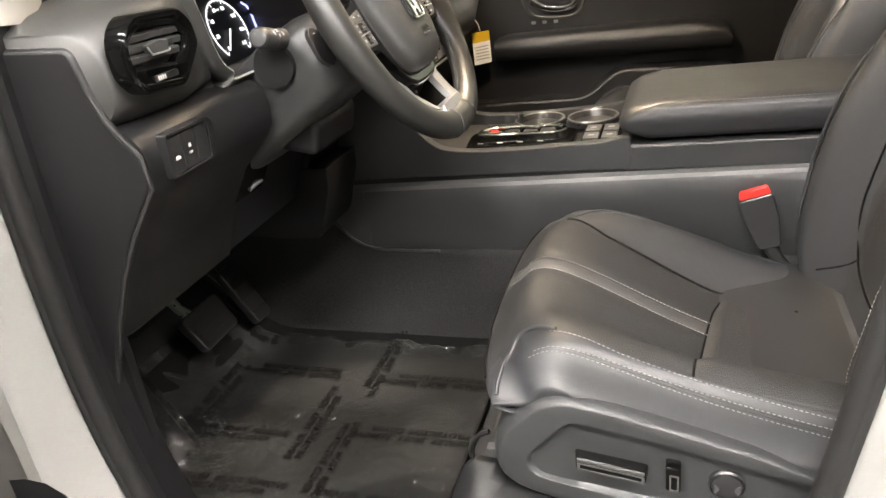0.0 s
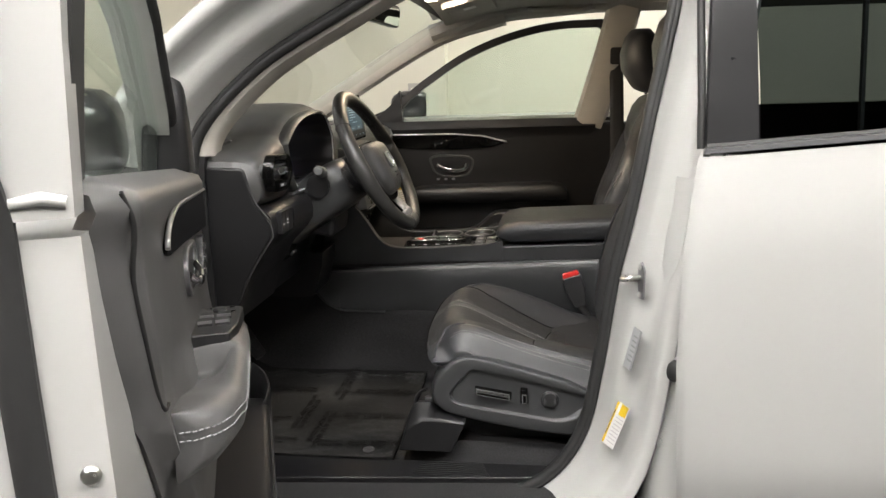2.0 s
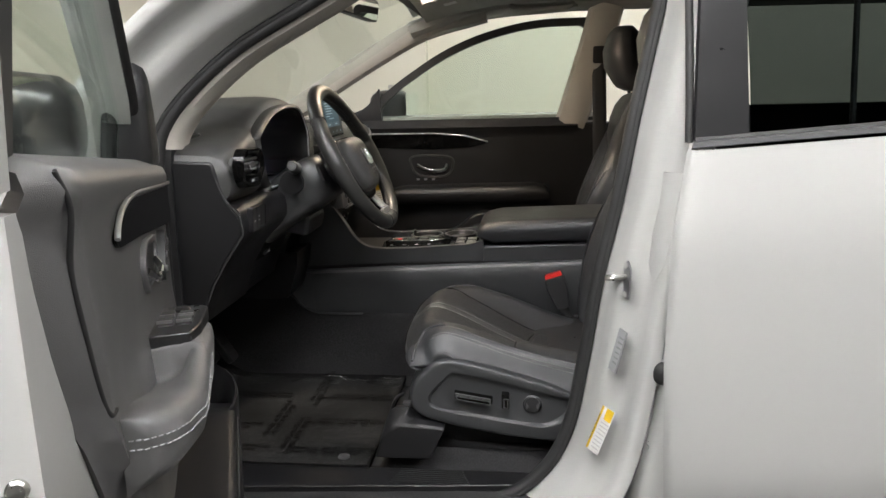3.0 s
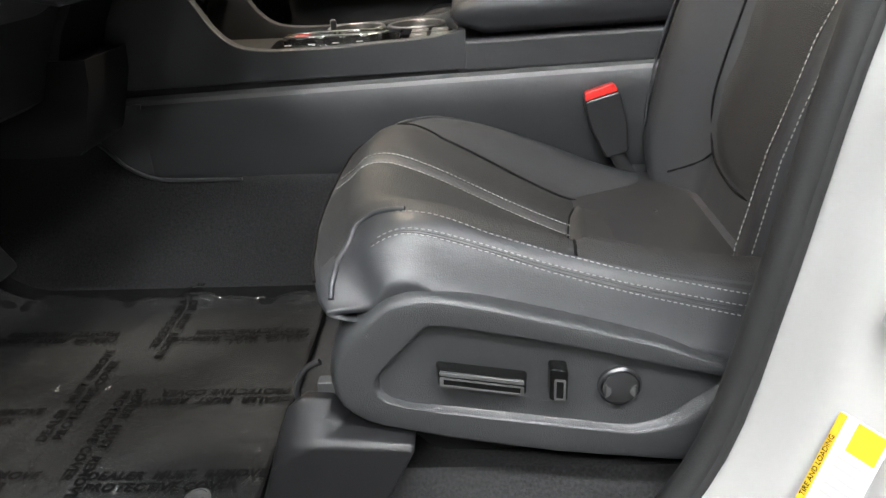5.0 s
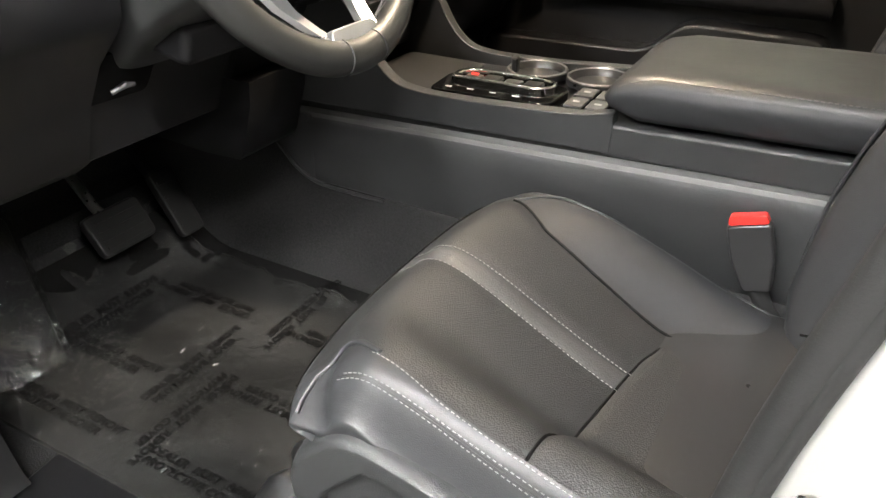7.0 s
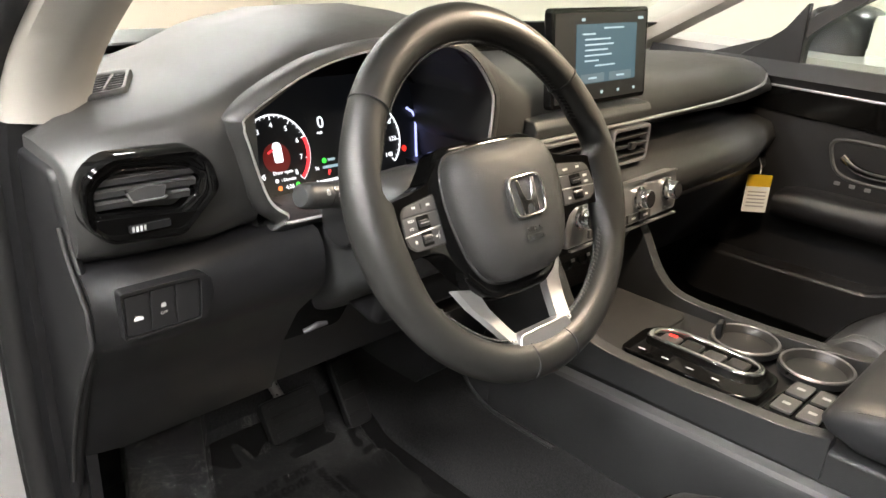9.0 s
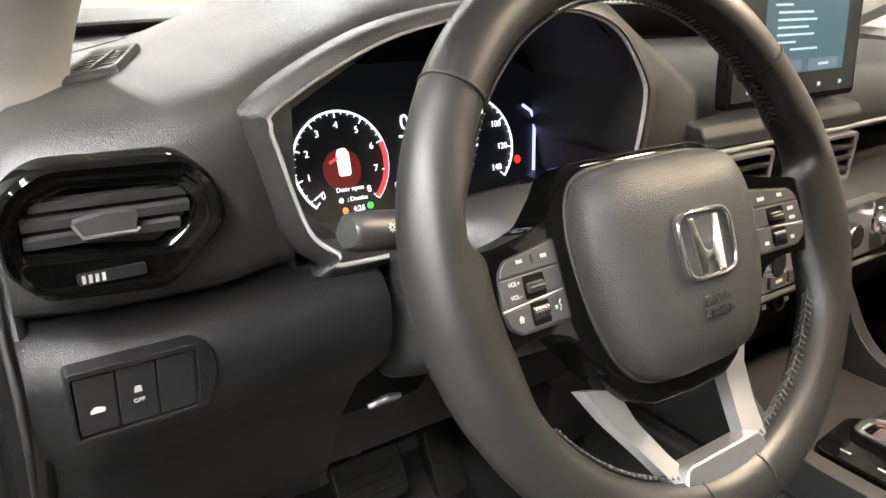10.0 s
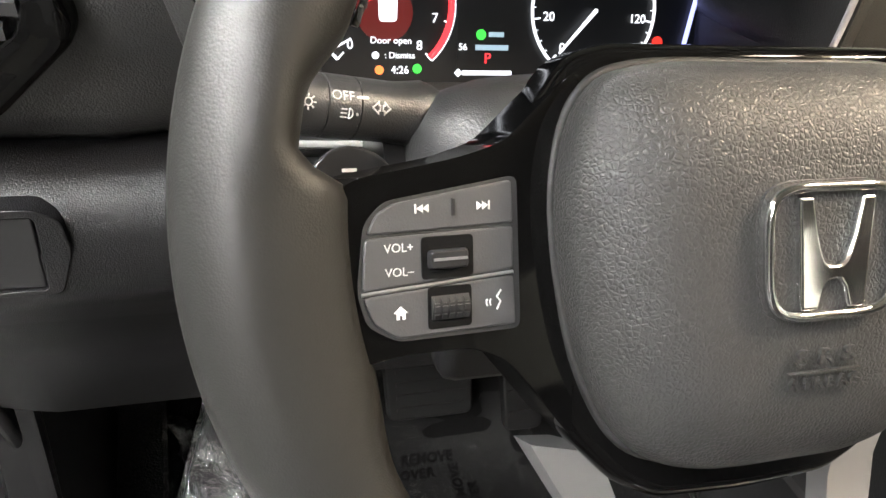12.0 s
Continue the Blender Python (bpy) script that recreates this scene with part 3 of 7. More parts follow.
gh = thing("grab_handle", "grey plastic grab handle over the passenger door", "handle", (0.45, 2.03, 1.53))
part("grip", tube(spline([(0.34, 2.02, 1.555), (0.36, 1.995, 1.535), (0.45, 1.985, 1.528), (0.54, 1.995, 1.532), (0.56, 2.02, 1.555)], 6), 0.010), LINER, gh)
for gx in (0.34, 0.56):
    part("mount", box(pose(gx, 2.03, 1.545), 0.03, 0.03, 0.03), LINER, gh, bevel=0.006)

rm = thing("rear_view_mirror", "black framed inner mirror on a short stalk", "mirror", (-0.08, 1.385, 1.45))
mm = frame_of((0, 1, -0.03), (0.12, 0.0, 1), (-0.060, 1.375, 1.497)) @ pose(0, 0, 0, 0, -14, 0)
mo = fillet([(-0.13, -0.022), (0.13, -0.028), (0.135, 0.022), (0.12, 0.034), (-0.12, 0.034), (-0.135, 0.02)], 0.012)
part("shell", prism(mo, -0.035, 0.0, mm, -0.02), HARD, rm, bevel=0.006)
part("mirror_glass", prism([(x * 0.95, y * 0.86) for x, y in mo], 0.0, 0.0015, mm), MIRROR, rm, "pale green mirror glass")
part("stalk", tube([(-0.09, 1.385, 1.50), (-0.11, 1.385, 1.51), (-0.115, 1.385, 1.53)], [0.016, 0.013, 0.018], 10), HARD, rm)
part("sensor_cover", prism(rect(0.09, 0.12, 0.03), -0.02, 0.0, frame_of((0, 1, 0), (0.87, 0, 0.5), (-0.085, 1.385, 1.515))), HARD, rm, bevel=0.006)

# ---- striker, labels and plugs on the middle pillar ----
st = thing("door_striker", "zinc-plated steel door striker on the white pillar", "striker", (0.60, 0.50, 0.92))
part("plate", prism(fillet([(-0.014, -0.045), (0.014, -0.045), (0.018, 0.03), (0.0, 0.05), (-0.018, 0.03)], 0.008), 0, 0.004, frame_of((0.4, -1, 0), (0, 0, 1), (0.590, 0.612, 0.925)) @ Matrix.Diagonal((0.70, 0.78, 1, 1))), DULL, st, bevel=0.001)
part("loop", tube(spline([(0.590, 0.615, 0.932), (0.560, 0.602, 0.930), (0.552, 0.617, 0.928), (0.562, 0.638, 0.926), (0.586, 0.630, 0.925)], 6), 0.0045, 8), STEEL, st)
for dz in (-0.032, 0.032):
    part("screw", disc(frame_of((0.4, -1, 0), (0, 0, 1), (0.590, 0.615, 0.925 + dz * 0.85)), 0.006, 0.0, 0.006), PAINTIN, st)


def pillar_label(name, x, y, z, w, h, rows, lab, turn=(0.75, -0.66), lean=0.30, base=PAPER):
    t = thing(name, lab, "label", (x, y, z))
    m = frame_of((*turn, 0), (lean, 0.0, 1), (x, y, z))
    part("sheet", prism(rect(w, h, 0.002), 0.0, 0.0008, m), base, t)
    for nm, cx, cy, ww, hh, mat in rows:
        part(nm, prism(rect(ww, hh, 0.0, cx * w, cy * h), 0.0008, 0.0012, m), mat, t)
    return t, m


lt, lm = pillar_label("tyre_label", 0.545, 0.599, 0.634, 0.040, 0.088,
             [("yellow_band", -0.42, 0.0, 0.006, 0.086, YELLOW), ("yellow_patch", 0.16, 0.36, 0.022, 0.022, YELLOW)]
             + [("printed_line", 0.12, 0.16 - 0.08 * i, 0.024, 0.0022, PRINTGREY) for i in range(8)],
             "white and yellow tyre information label on the white pillar", (0.48, -0.88), 0.55, FOIL)
text_mesh("printed_legend", "TIRE AND LOADING", 0.0056, lm @ pose(-0.0168, 0.0, 0.0014, 0, 0, 90), PRINTSHADE, lt)
pillar_label("grey_label", 0.574, 0.600, 0.793, 0.034, 0.080, [("dark_band", 0.40, 0.0, 0.006, 0.078, FOILINK)] + [("printed_line", 0.0, 0.3 - 0.12 * i, 0.016, 0.003, FOILINK) for i in range(6)], "small silver-grey certification label on the white pillar", (0.34, -0.94), 0.30, LABELGREY)

pl = thing("body_plug", "black rubber plug in the white pillar", "plug", (0.622, 0.452, 0.79))
pm_ = frame_of((0.85, -0.5, 0), (0, 0, 1), (0.650, 0.572, 0.762))
part("cap", lathe(pm_, [(0.022, -0.010), (0.022, 0.004), (0.018, 0.010), (0.010, 0.0135), (0.001, 0.0145)]), RUBBER, pl)
part("rim", lathe(pm_, [(0.023, -0.006), (0.027, -0.004), (0.027, 0.001), (0.022, 0.002)]), PAINTIN, pl)

# white jamb that carries the plug, running in behind the rear door
JAMB = [(0.626, 0.660), (0.632, 0.622), (0.640, 0.602), (0.652, 0.589), (0.668, 0.581), (0.694, 0.576), (0.730, 0.576)]
part("rear_jamb", sheet(lambda u, v: (JAMB[int(u)][0] + 0.016 * smooth(0.95, 1.12, v) - 0.026 * smooth(0.70, 0.54, v), JAMB[int(u)][1] + 0.02 * smooth(0.95, 1.12, v), v), range(len(JAMB)), lin(0.40, 1.12, 14), 0.006), PAINTIN, body, "white jamb between the doors", angle=70)

# ---- rear door ----
rd = thing("rear_door", "closed white rear door with dark tinted window", "car door", (1.1, 0.42, 0.45))


def rd_front(z):
    return interp(z, [0.40, 0.60, 0.80, 1.00, 1.14, 1.18], [0.668, 0.655, 0.647, 0.652, 0.674, 0.683])


def rd_y(x, z):
    return 0.529 + 0.030 * smooth(1.0, 1.2, z) - 0.012 * math.sin((z - 0.45) * 4.2) + 0.03 * smooth(0.60, 0.42, z) + 0.03 * (x - 0.65)


def rd_pt(u, v):
    z = lerp(0.40, 1.158, v)
    x = lerp(rd_front(z), 1.75, u)
    z2 = z + (x - 0.65) * 0.066 * v
    return (x, rd_y(x, z) + 0.010 * (1 - smooth(0, 0.012, u)), z2)


part("skin", sheet(rd_pt, [0, 0.003, 0.007, 0.012, 0.05, 0.15, 0.3, 0.5, 0.7, 0.85, 1.0], lin(0, 1, 22), 0.016), PAINT, rd, "white pearl door skin")
part("front_edge", loft([[Vector((rd_front(z) + a, rd_y(0.65, z) + b, z)) for z in lin(0.40, 1.175, 20)] for a, b in ((0.001, 0.008), (-0.003, 0.012), (0.001, 0.018), (0.030, 0.032))], closed=False, caps=False), PAINTIN, rd)


def belt_z(x):
    return 1.166 + (x - 0.68) * 0.066


def win_y(x, z):
    return 0.568 + 0.09 * smooth(1.15, 1.62, z) + 0.03 * (x - 0.65)


part("belt_strip", loft([[Vector((x, win_y(x, 1.17) - 0.006 + a, belt_z(x) + b)) for a, b in ((0.0, 0.0), (-0.006, 0.002), (-0.006, 0.010), (0.004, 0.012))] for x in lin(0.683, 1.75, 8)]), DULL, rd, "dull metal belt strip")
part("belt_rubber", loft([[Vector((x, win_y(x, 1.17) - 0.002 + a, belt_z(x) + b)) for a, b in ((0.0, 0.008), (-0.004, 0.012), (0.0, 0.018), (0.01, 0.018))] for x in lin(0.688, 1.75, 8)]), RUBBER, rd)
part("pillar_cover", loft([[Vector((x, win_y(x, z) - 0.002 - 0.014 * smooth(1.28, 1.44, z) + dy, z)) for x, dy in ((0.685 + (z - 1.18) * 0.03, 0.012), (0.687 + (z - 1.18) * 0.03, 0.0), (0.73, -0.002), (0.775 - (z - 1.18) * 0.03, 0.0), (0.775 - (z - 1.18) * 0.03, 0.012))] for z in lin(1.180, 1.60, 9)]), SATIN, rd, "satin black pillar cover", angle=30)
gr = part("window", sheet(lambda u, v: (lerp(0.778 - (v - 1.18) * 0.03, 1.75, u), win_y(lerp(0.778, 1.75, u), v), v), lin(0, 1, 6), lin(1.17, 1.60, 8)), TINT, rd, "dark tinted glass")
gr.visible_shadow = False
part("window_edge", box(pose(0.955, win_y(0.95, 1.4) + 0.016, 1.39, -8, 0.5, 0), 0.006, 0.012, 0.42), RUBBER, rd)
part("inner_panel", box(pose(1.25, 0.70, 0.80), 1.1, 0.06, 0.70), HARD, rd, bevel=0.01)
part("frame_seal", tube([(0.680, win_y(0.68, z) + 0.012, z) for z in lin(1.175, 1.6, 6)], 0.007), RUBBER, rd)
hm_ = frame_of((0.85, -0.5, 0), (0, 0, 1), (0.636, 0.596, 0.609))
hg = part("hinge", prism(rect(0.035, 0.055, 0.008), 0, 0.008, hm_), PAINTIN, rd, "white painted hinge leaf", bevel=0.002)
part("hinge_bolt", lathe(hm_ @ pose(-0.004, 0, 0.008), [(0.012, 0), (0.012, 0.003), (0.008, 0.004), (0.008, 0.009), (0.001, 0.009)], 12), PAINTIN, hg)

# ---- the driver's door, open ----
dd = thing("driver_door", "white front door standing open, with black lining and armrest", "car door", (-0.1, 0.15, 0.48))
DA = radians(68.0)
DU, DN, DH = Vector((math.cos(DA), -math.sin(DA), 0)), Vector((math.sin(DA), math.cos(DA), 0)), Vector((-0.235, 0.47, 0))


def D(s, w, z):
    return DH + DU * s + DN * w + Vector((0, 0, z))


def dframe(s, w, z):
    """Faces the cabin; right is towards the hinge."""
    return frame_of(-DU, (0, 0, 1), D(s, w, z))


def dp(pts):
    return [(-s, z) for s, z in pts]


D0 = dframe(0, 0, 0)
REAR = [(0.73, 0.47), (0.785, 0.56), (0.810, 0.72), (0.818, 0.90), (0.818, 1.08), (0.812, 1.235)]


def d_rear(z):
    return interp(z, [p[1] for p in REAR], [p[0] for p in REAR])


def d_top(s):
    return 1.170 + 0.096 * s


part("shell", loft([[D(s, w, z) for s, w, z in ((d_rear(z), 0.0, z), (d_rear(z) + 0.004, -0.008, z), (d_rear(z) + 0.003, -0.046, z), (d_rear(z) + 0.012, -0.066, z), (d_rear(z) + 0.014, -0.105, z), (0.4, -0.150, min(z, 1.175)), (-0.06, -0.140, min(z, 1.135)), (-0.05, -0.02, min(z, 1.150)))] for z in lin(0.47, 1.205, 16)]), PAINTIN, dd, "white painted door shell", angle=60)
part("shut_face_fold", tube([D(0.822, -0.004, 1.232), D(0.824, -0.02, 1.236), D(0.822, -0.044, 1.232)], 0.005), PAINTIN, dd)
part("edge_seal", tube([D(d_rear(z) + 0.010, -0.054, z) for z in lin(0.50, 1.22, 12)] + [D(0.832, -0.058, 1.26), D(0.830, -0.050, 1.36), D(0.82, -0.035, 1.5)], 0.011, 8, False, 1.3), RUBBER, dd, "black rubber edge seal")
part("bolt", lathe(frame_of(DN, (0, 0, 1), D(0.822, -0.015, 1.015)), [(0.008, 0), (0.008, 0.003), (0.006, 0.005), (0.003, 0.004), (0.001, 0.004)], 16), STEEL, dd, "zinc bolt head")
part("latch", box(frame_of(DN, (0, 0, 1), D(0.824, -0.014, 0.955)), 0.05, 0.07, 0.012), SATIN, dd, "black door latch", bevel=0.004)
part("latch_claw", tube([D(0.832, -0.03, 0.982), D(0.832, -0.014, 0.986), D(0.832, -0.006, 0.97)], 0.006), STEEL, dd)


# inner lining: a padded surface with its own relief
def lining_w(s, z):
    top = d_top(s)
    k = (top - z)
    w = 0.026 + 0.010 * smooth(0.0, 0.025, k) * smooth(0.055, 0.035, k)          # rolled top pad
    w += 0.012 * smooth(0.20, 0.35, k)                                        # fuller below
    w -= 0.022 * smooth(0.50, 0.58, s) * smooth(0.72, 0.62, s) * smooth(0.15, 0.25, k) * 0.4
    w -= 0.03 * smooth(0.015, 0.0, k) + 0.028 * smooth(lining_rear(z) - 0.025, lining_rear(z) - 0.002, s)
    w -= 0.018 * smooth(0.06, 0.03, s)
    w -= 0.007 * smooth(-0.045, -0.030, s - lining_rear(z)) * smooth(0.02, 0.06, k) * smooth(0.26, 0.22, k)      # rear part set back
    return w


def lining_rear(z):
    """The lining's rear edge slants forward as it goes down, with white shell behind it."""
    return interp(z, [0.50, 0.70, 0.867, 0.992, 1.078, 1.148, 1.25], [0.50, 0.545, 0.615, 0.700, 0.748, 0.775, 0.790])


def lining_pt(u, v):
    s = lerp(0.030, lining_rear(lerp(0.50, 1.245, v)), u)
    z = lerp(0.50, d_top(s), v)
    return D(s, lining_w(s, z), z)


part("inner_lining", sheet(lining_pt, lin(0, 1, 44), lin(0, 1, 52), 0.02), LITVINYL, dd, "black moulded door lining", angle=60)
# rear groove of the lining
part("lining_groove", tube(spline([D(s, lining_w(s, z) + 0.0005, z) for s, z in ((0.770, 1.230), (0.757, 1.20), (0.742, 1.15), (0.722, 1.095), (0.698, 1.045), (0.675, 1.008), (0.665, 0.995), (0.640, 0.990))], 4), 0.0024, 6), RUBBER, dd)
# piano black insert with its bright upper line
ins = fillet(dp([(0.02, 1.128), (0.30, 1.153), (0.44, 1.165), (0.53, 1.163), (0.585, 1.143), (0.57, 1.131), (0.40, 1.112), (0.02, 1.064)]), 0.010)
part("trim_insert", prism(ins, 0.018, 0.0315, D0), PIANO, dd, "piano black insert", bevel=0.002)
part("bright_line", tube(spline([D(s, 0.0325, z) for s, z in ((0.02, 1.132), (0.30, 1.157), (0.44, 1.169), (0.53, 1.167), (0.575, 1.156), (0.590, 1.144))], 6), 0.0030, 8), SILVER, dd, "thin satin silver line")
CUP = [(0.268, 1.092), (0.380, 1.102), (0.418, 1.080), (0.400, 1.036), (0.300, 1.028)]
CUPI = [(0.279, 1.084), (0.376, 1.093), (0.406, 1.077), (0.392, 1.046), (0.306, 1.038)]
part("pull_cup", ring_prism(fillet(dp(CUP), 0.02), fillet(dp(CUPI), 0.016), 0.02, 0.033, D0), LITVINYL, dd, "surround of the release handle", bevel=0.003)
part("pull_cup_back", prism(fillet(dp(CUPI), 0.016), 0.02, 0.029, D0), SATIN, dd)
part("release_handle", tube(spline([D(0.305, 0.032, 1.062), D(0.325, 0.041, 1.053), D(0.365, 0.041, 1.050), D(0.398, 0.032, 1.066)], 6), [0.006] * 6 + [0.0075] * 7 + [0.0055] * 6, 10, False, 0.6), CHROME, dd, "chrome release handle")
lk = part("lock_panel", prism(fillet(dp([(0.185, 1.080), (0.205, 1.086), (0.262, 1.022), (0.240, 1.014)]), 0.01), 0.02, 0.038, D0), SATIN, dd)
for i in range(3):
    part("lock_button", prism(rect(0.013, 0.010, 0.003, -0.205 - 0.016 * i, 1.067 - 0.017 * i), 0.038, 0.041, D0), BUTTON, lk)


# armrest with window switches
ARM_S, ARM_W = [0.21, 0.23, 0.27, 0.34, 0.43, 0.54, 0.60, 0.625, 0.635], [0.070, 0.088, 0.096, 0.099, 0.098, 0.093, 0.082, 0.068, 0.050]


def arm_z(s):
    return 0.958 + 0.10 * (s - 0.23)


def arm_drop(s):
    """How far the pad lies below the switch plate: inner side, outer rim."""
    d = lerp(0.042, 0.022, smooth(0.43, 0.60, s))
    return d * smooth(0.418, 0.430, s), d * smooth(0.41, 0.54, s)


def arm_sec(s):
    zt, wo = arm_z(s), interp(s, ARM_S, ARM_W)
    di, do = arm_drop(s)
    return [D(s, 0.02, zt - 0.003 - di), D(s, wo - 0.050, zt - di), D(s, wo - 0.034, zt - lerp(di, do, 0.25)), D(s, wo - 0.022, zt - lerp(di, do, 0.85)), D(s, wo - 0.012, zt - 0.003 - do), D(s, wo - 0.002, zt - 0.012 - do), D(s, wo, zt - 0.026 - do),
            D(s, wo - 0.004, zt - 0.065 - 0.5 * do), D(s, wo - 0.018, zt - 0.085 - 0.3 * do), D(s, 0.02, zt - 0.105)]


part("armrest", loft([arm_sec(s) for s in (0.212, 0.216, 0.24, 0.27, 0.34, 0.39, 0.417, 0.421, 0.427, 0.431, 0.45, 0.47, 0.50, 0.53, 0.56, 0.585, 0.605, 0.62, 0.63, 0.635)]), LITVINYL, dd, "padded black armrest", angle=70)
for dz in (0.022, 0.032):
    stitches([D(s, interp(s, ARM_S, ARM_W) + 0.0008, arm_z(s) - dz - arm_drop(s)[1]) for s in lin(0.40, 0.634, 36)] + [D(0.637, w, arm_z(0.635) - dz - 0.022) for w in (0.045, 0.038, 0.03)], "stitching", dd, mat=PRINTGREY)
sp = part("switch_plate", prism(fillet([(0.420, 0.024), (0.225, 0.024), (0.220, 0.075), (0.237, 0.090), (0.36, 0.086), (0.420, 0.076)], 0.006), -0.012, 0.010, frame_of(DU, DN, D(0, 0, 0.937)) @ pose(0, 0, 0, 0, -5.7, 0)), SATIN, dd, "black window switch plate", bevel=0.003)
SPM = frame_of(DU, DN, D(0, 0, 0.937)) @ pose(0, 0, 0.010, 0, -5.7, 0)
for i in range(2):
    for j in range(2):
        part("window_switch", prism(rect(0.030, 0.020, 0.003, 0.310 + 0.042 * i, 0.041 + 0.024 * j), 0.0, 0.007, SPM, 0.12), BUTTON, sp)
        part("switch_edge", prism(rect(0.005, 0.019, 0.0, 0.324 + 0.042 * i, 0.041 + 0.024 * j), 0.004, 0.0075, SPM), SILVER, sp)
part("mirror_knob", lathe(SPM @ pose(0.264, 0.056, 0), [(0.011, 0), (0.011, 0.004), (0.008, 0.007), (0.001, 0.007)], 16), SATIN, sp)
for i, (a, b) in enumerate(((0.247, 0.040), (0.247, 0.074), (0.283, 0.038), (0.283, 0.076))):
    part("mirror_button", prism(rect(0.008, 0.008, 0.002, a, b), 0.0, 0.003, SPM), CHROME, sp)
# map pocket
pk = [(0.10, 0.62), (0.62, 0.60), (0.70, 0.66), (0.66, 0.76), (0.20, 0.80), (0.08, 0.76)]
part("map_pocket", prism(fillet(dp(pk), 0.05), 0.03, 0.115, D0, 0.06), HARD, dd, "black map pocket", bevel=0.012)
part("pocket_mouth", prism(fillet(dp([(0.12, 0.768), (0.64, 0.752), (0.64, 0.72), (0.12, 0.73)]), 0.015), 0.05, 0.117, D0), RUBBER, dd)
part("bottle_holder", loft([[D(0.165 + a * 0.085, 0.035 + b * 0.085 * k, z - 0.03 * a) for a, b in [(math.cos(t), math.sin(t)) for t in lin(-0.3, math.pi + 0.3, 16)]] for z, k in ((0.60, 0.7), (0.70, 0.92), (0.79, 1.0), (0.803, 0.99), (0.805, 0.95), (0.798, 0.90), (0.72, 0.82), (0.62, 0.6))], closed=False, caps=False), HARD, dd, "black bottle holder")

# window frame and mirror of the open door
dw = part("window", prism(dp([(0.095, 1.165), (0.80, 1.225), (0.80, 1.50), (0.52, 1.478), (0.30, 1.402), (0.10, 1.27)]), -0.002, 0.002, D0 @ pose(0, 1.2, -0.028, 6) @ pose(0, -1.2, 0)), GLASS, dd, "clear side window", smooth=False)
dw.visible_shadow = False
part("window_channel", tube([D(0.100, -0.045, 1.16), D(0.095, -0.035, 1.25), D(0.105, -0.022, 1.34)], 0.011, 8, False, 1.4), RUBBER, dd, "black upright window channel")
part("sash", loft([[D(s + 0, w + 0.045 * t, z) for s, w, z in ((a, -0.075, b), (a, -0.02, b), (a + da, -0.02, b + db), (a + da, -0.075, b + db))] for a, b, da, db, t in ((-0.03, 1.16, 0.03, -0.03, 0), (0.10, 1.295, 0.02, -0.03, 0.4), (0.30, 1.425, 0.012, -0.032, 0.7), (0.52, 1.505, 0.005, -0.034, 0.9), (0.74, 1.535, 0.0, -0.035, 1), (0.80, 1.520, -0.02, -0.03, 1))]), PAINTIN, dd, "white upper door frame")
part("sash_seal", tube([D(a, w, b) for a, w, b in ((0.0, -0.012, 1.165), (0.11, 0.0, 1.280), (0.30, 0.012, 1.402), (0.52, 0.024, 1.478), (0.74, 0.026, 1.505))], 0.010), RUBBER, dd)
part("rear_sash", loft([[D(a + c[0], w + c[1], z) for c in ((-0.015, 0.0), (0.018, 0.0), (0.020, -0.046), (0.030, -0.07), (0.030, -0.10), (-0.015, -0.10))] for a, z, w in ((0.805, 1.22, 0.0), (0.802, 1.35, 0.008), (0.790, 1.53, 0.022))]), PAINTIN, dd)
part("rear_sash_cover", loft([[D(a + c[0], -0.06 + 0.05 * k + c[1], z) for c in ((-0.04, 0.035), (0.005, 0.035), (0.005, 0.025), (-0.04, 0.025))] for a, z, k in ((0.800, 1.225, 0.4), (0.795, 1.35, 0.7), (0.775, 1.52, 1.1))]), RUBBER, dd)
part("mirror_sail", loft([[D(s, w, z) for s, z in [(a * k + 0.035 * (1 - k), b * k + 1.22 * (1 - k)) for a, b in fillet([(-0.030, 1.150), (0.098, 1.160), (0.090, 1.30), (0.060, 1.338), (0.025, 1.315), (-0.02, 1.24)], 0.02)]] for w, k in ((-0.050, 1.0), (-0.035, 1.0), (0.004, 0.97), (0.016, 0.90), (0.020, 0.80))]), HARD, dd, "black triangular mirror sail", angle=50)
mr = part("door_mirror", loft([[D(0.035 + math.copysign(abs(c) ** 0.7, c) * rs, w, z0 + math.copysign(abs(s_) ** 0.7, s_) * rz) for c, s_ in [(math.cos(t), math.sin(t)) for t in lin(0, 2 * math.pi, 29)[:-1]]] for w, z0, rs, rz in ((-0.088, 1.235, 0.050, 0.045), (-0.095, 1.235, 0.072, 0.062), (-0.115, 1.238, 0.085, 0.074), (-0.20, 1.242, 0.090, 0.082), (-0.30, 1.240, 0.085, 0.078), (-0.34, 1.236, 0.06, 0.055))]), SATIN, dd, "black outer mirror", angle=60)
part("mirror_glass", prism(rect(0.20, 0.135, 0.03), 0.0, 0.003, frame_of((0.69, 0.72, 0), (0, 0, 1), D(0.126, -0.205, 1.242))), MIRROR, mr, "mirror glass")
part("mirror_foot", tube([D(0.02, -0.03, 1.150), D(0.03, -0.08, 1.150), D(0.035, -0.13, 1.168)], [0.03, 0.028, 0.02], 12, False, 0.6), SATIN, dd)

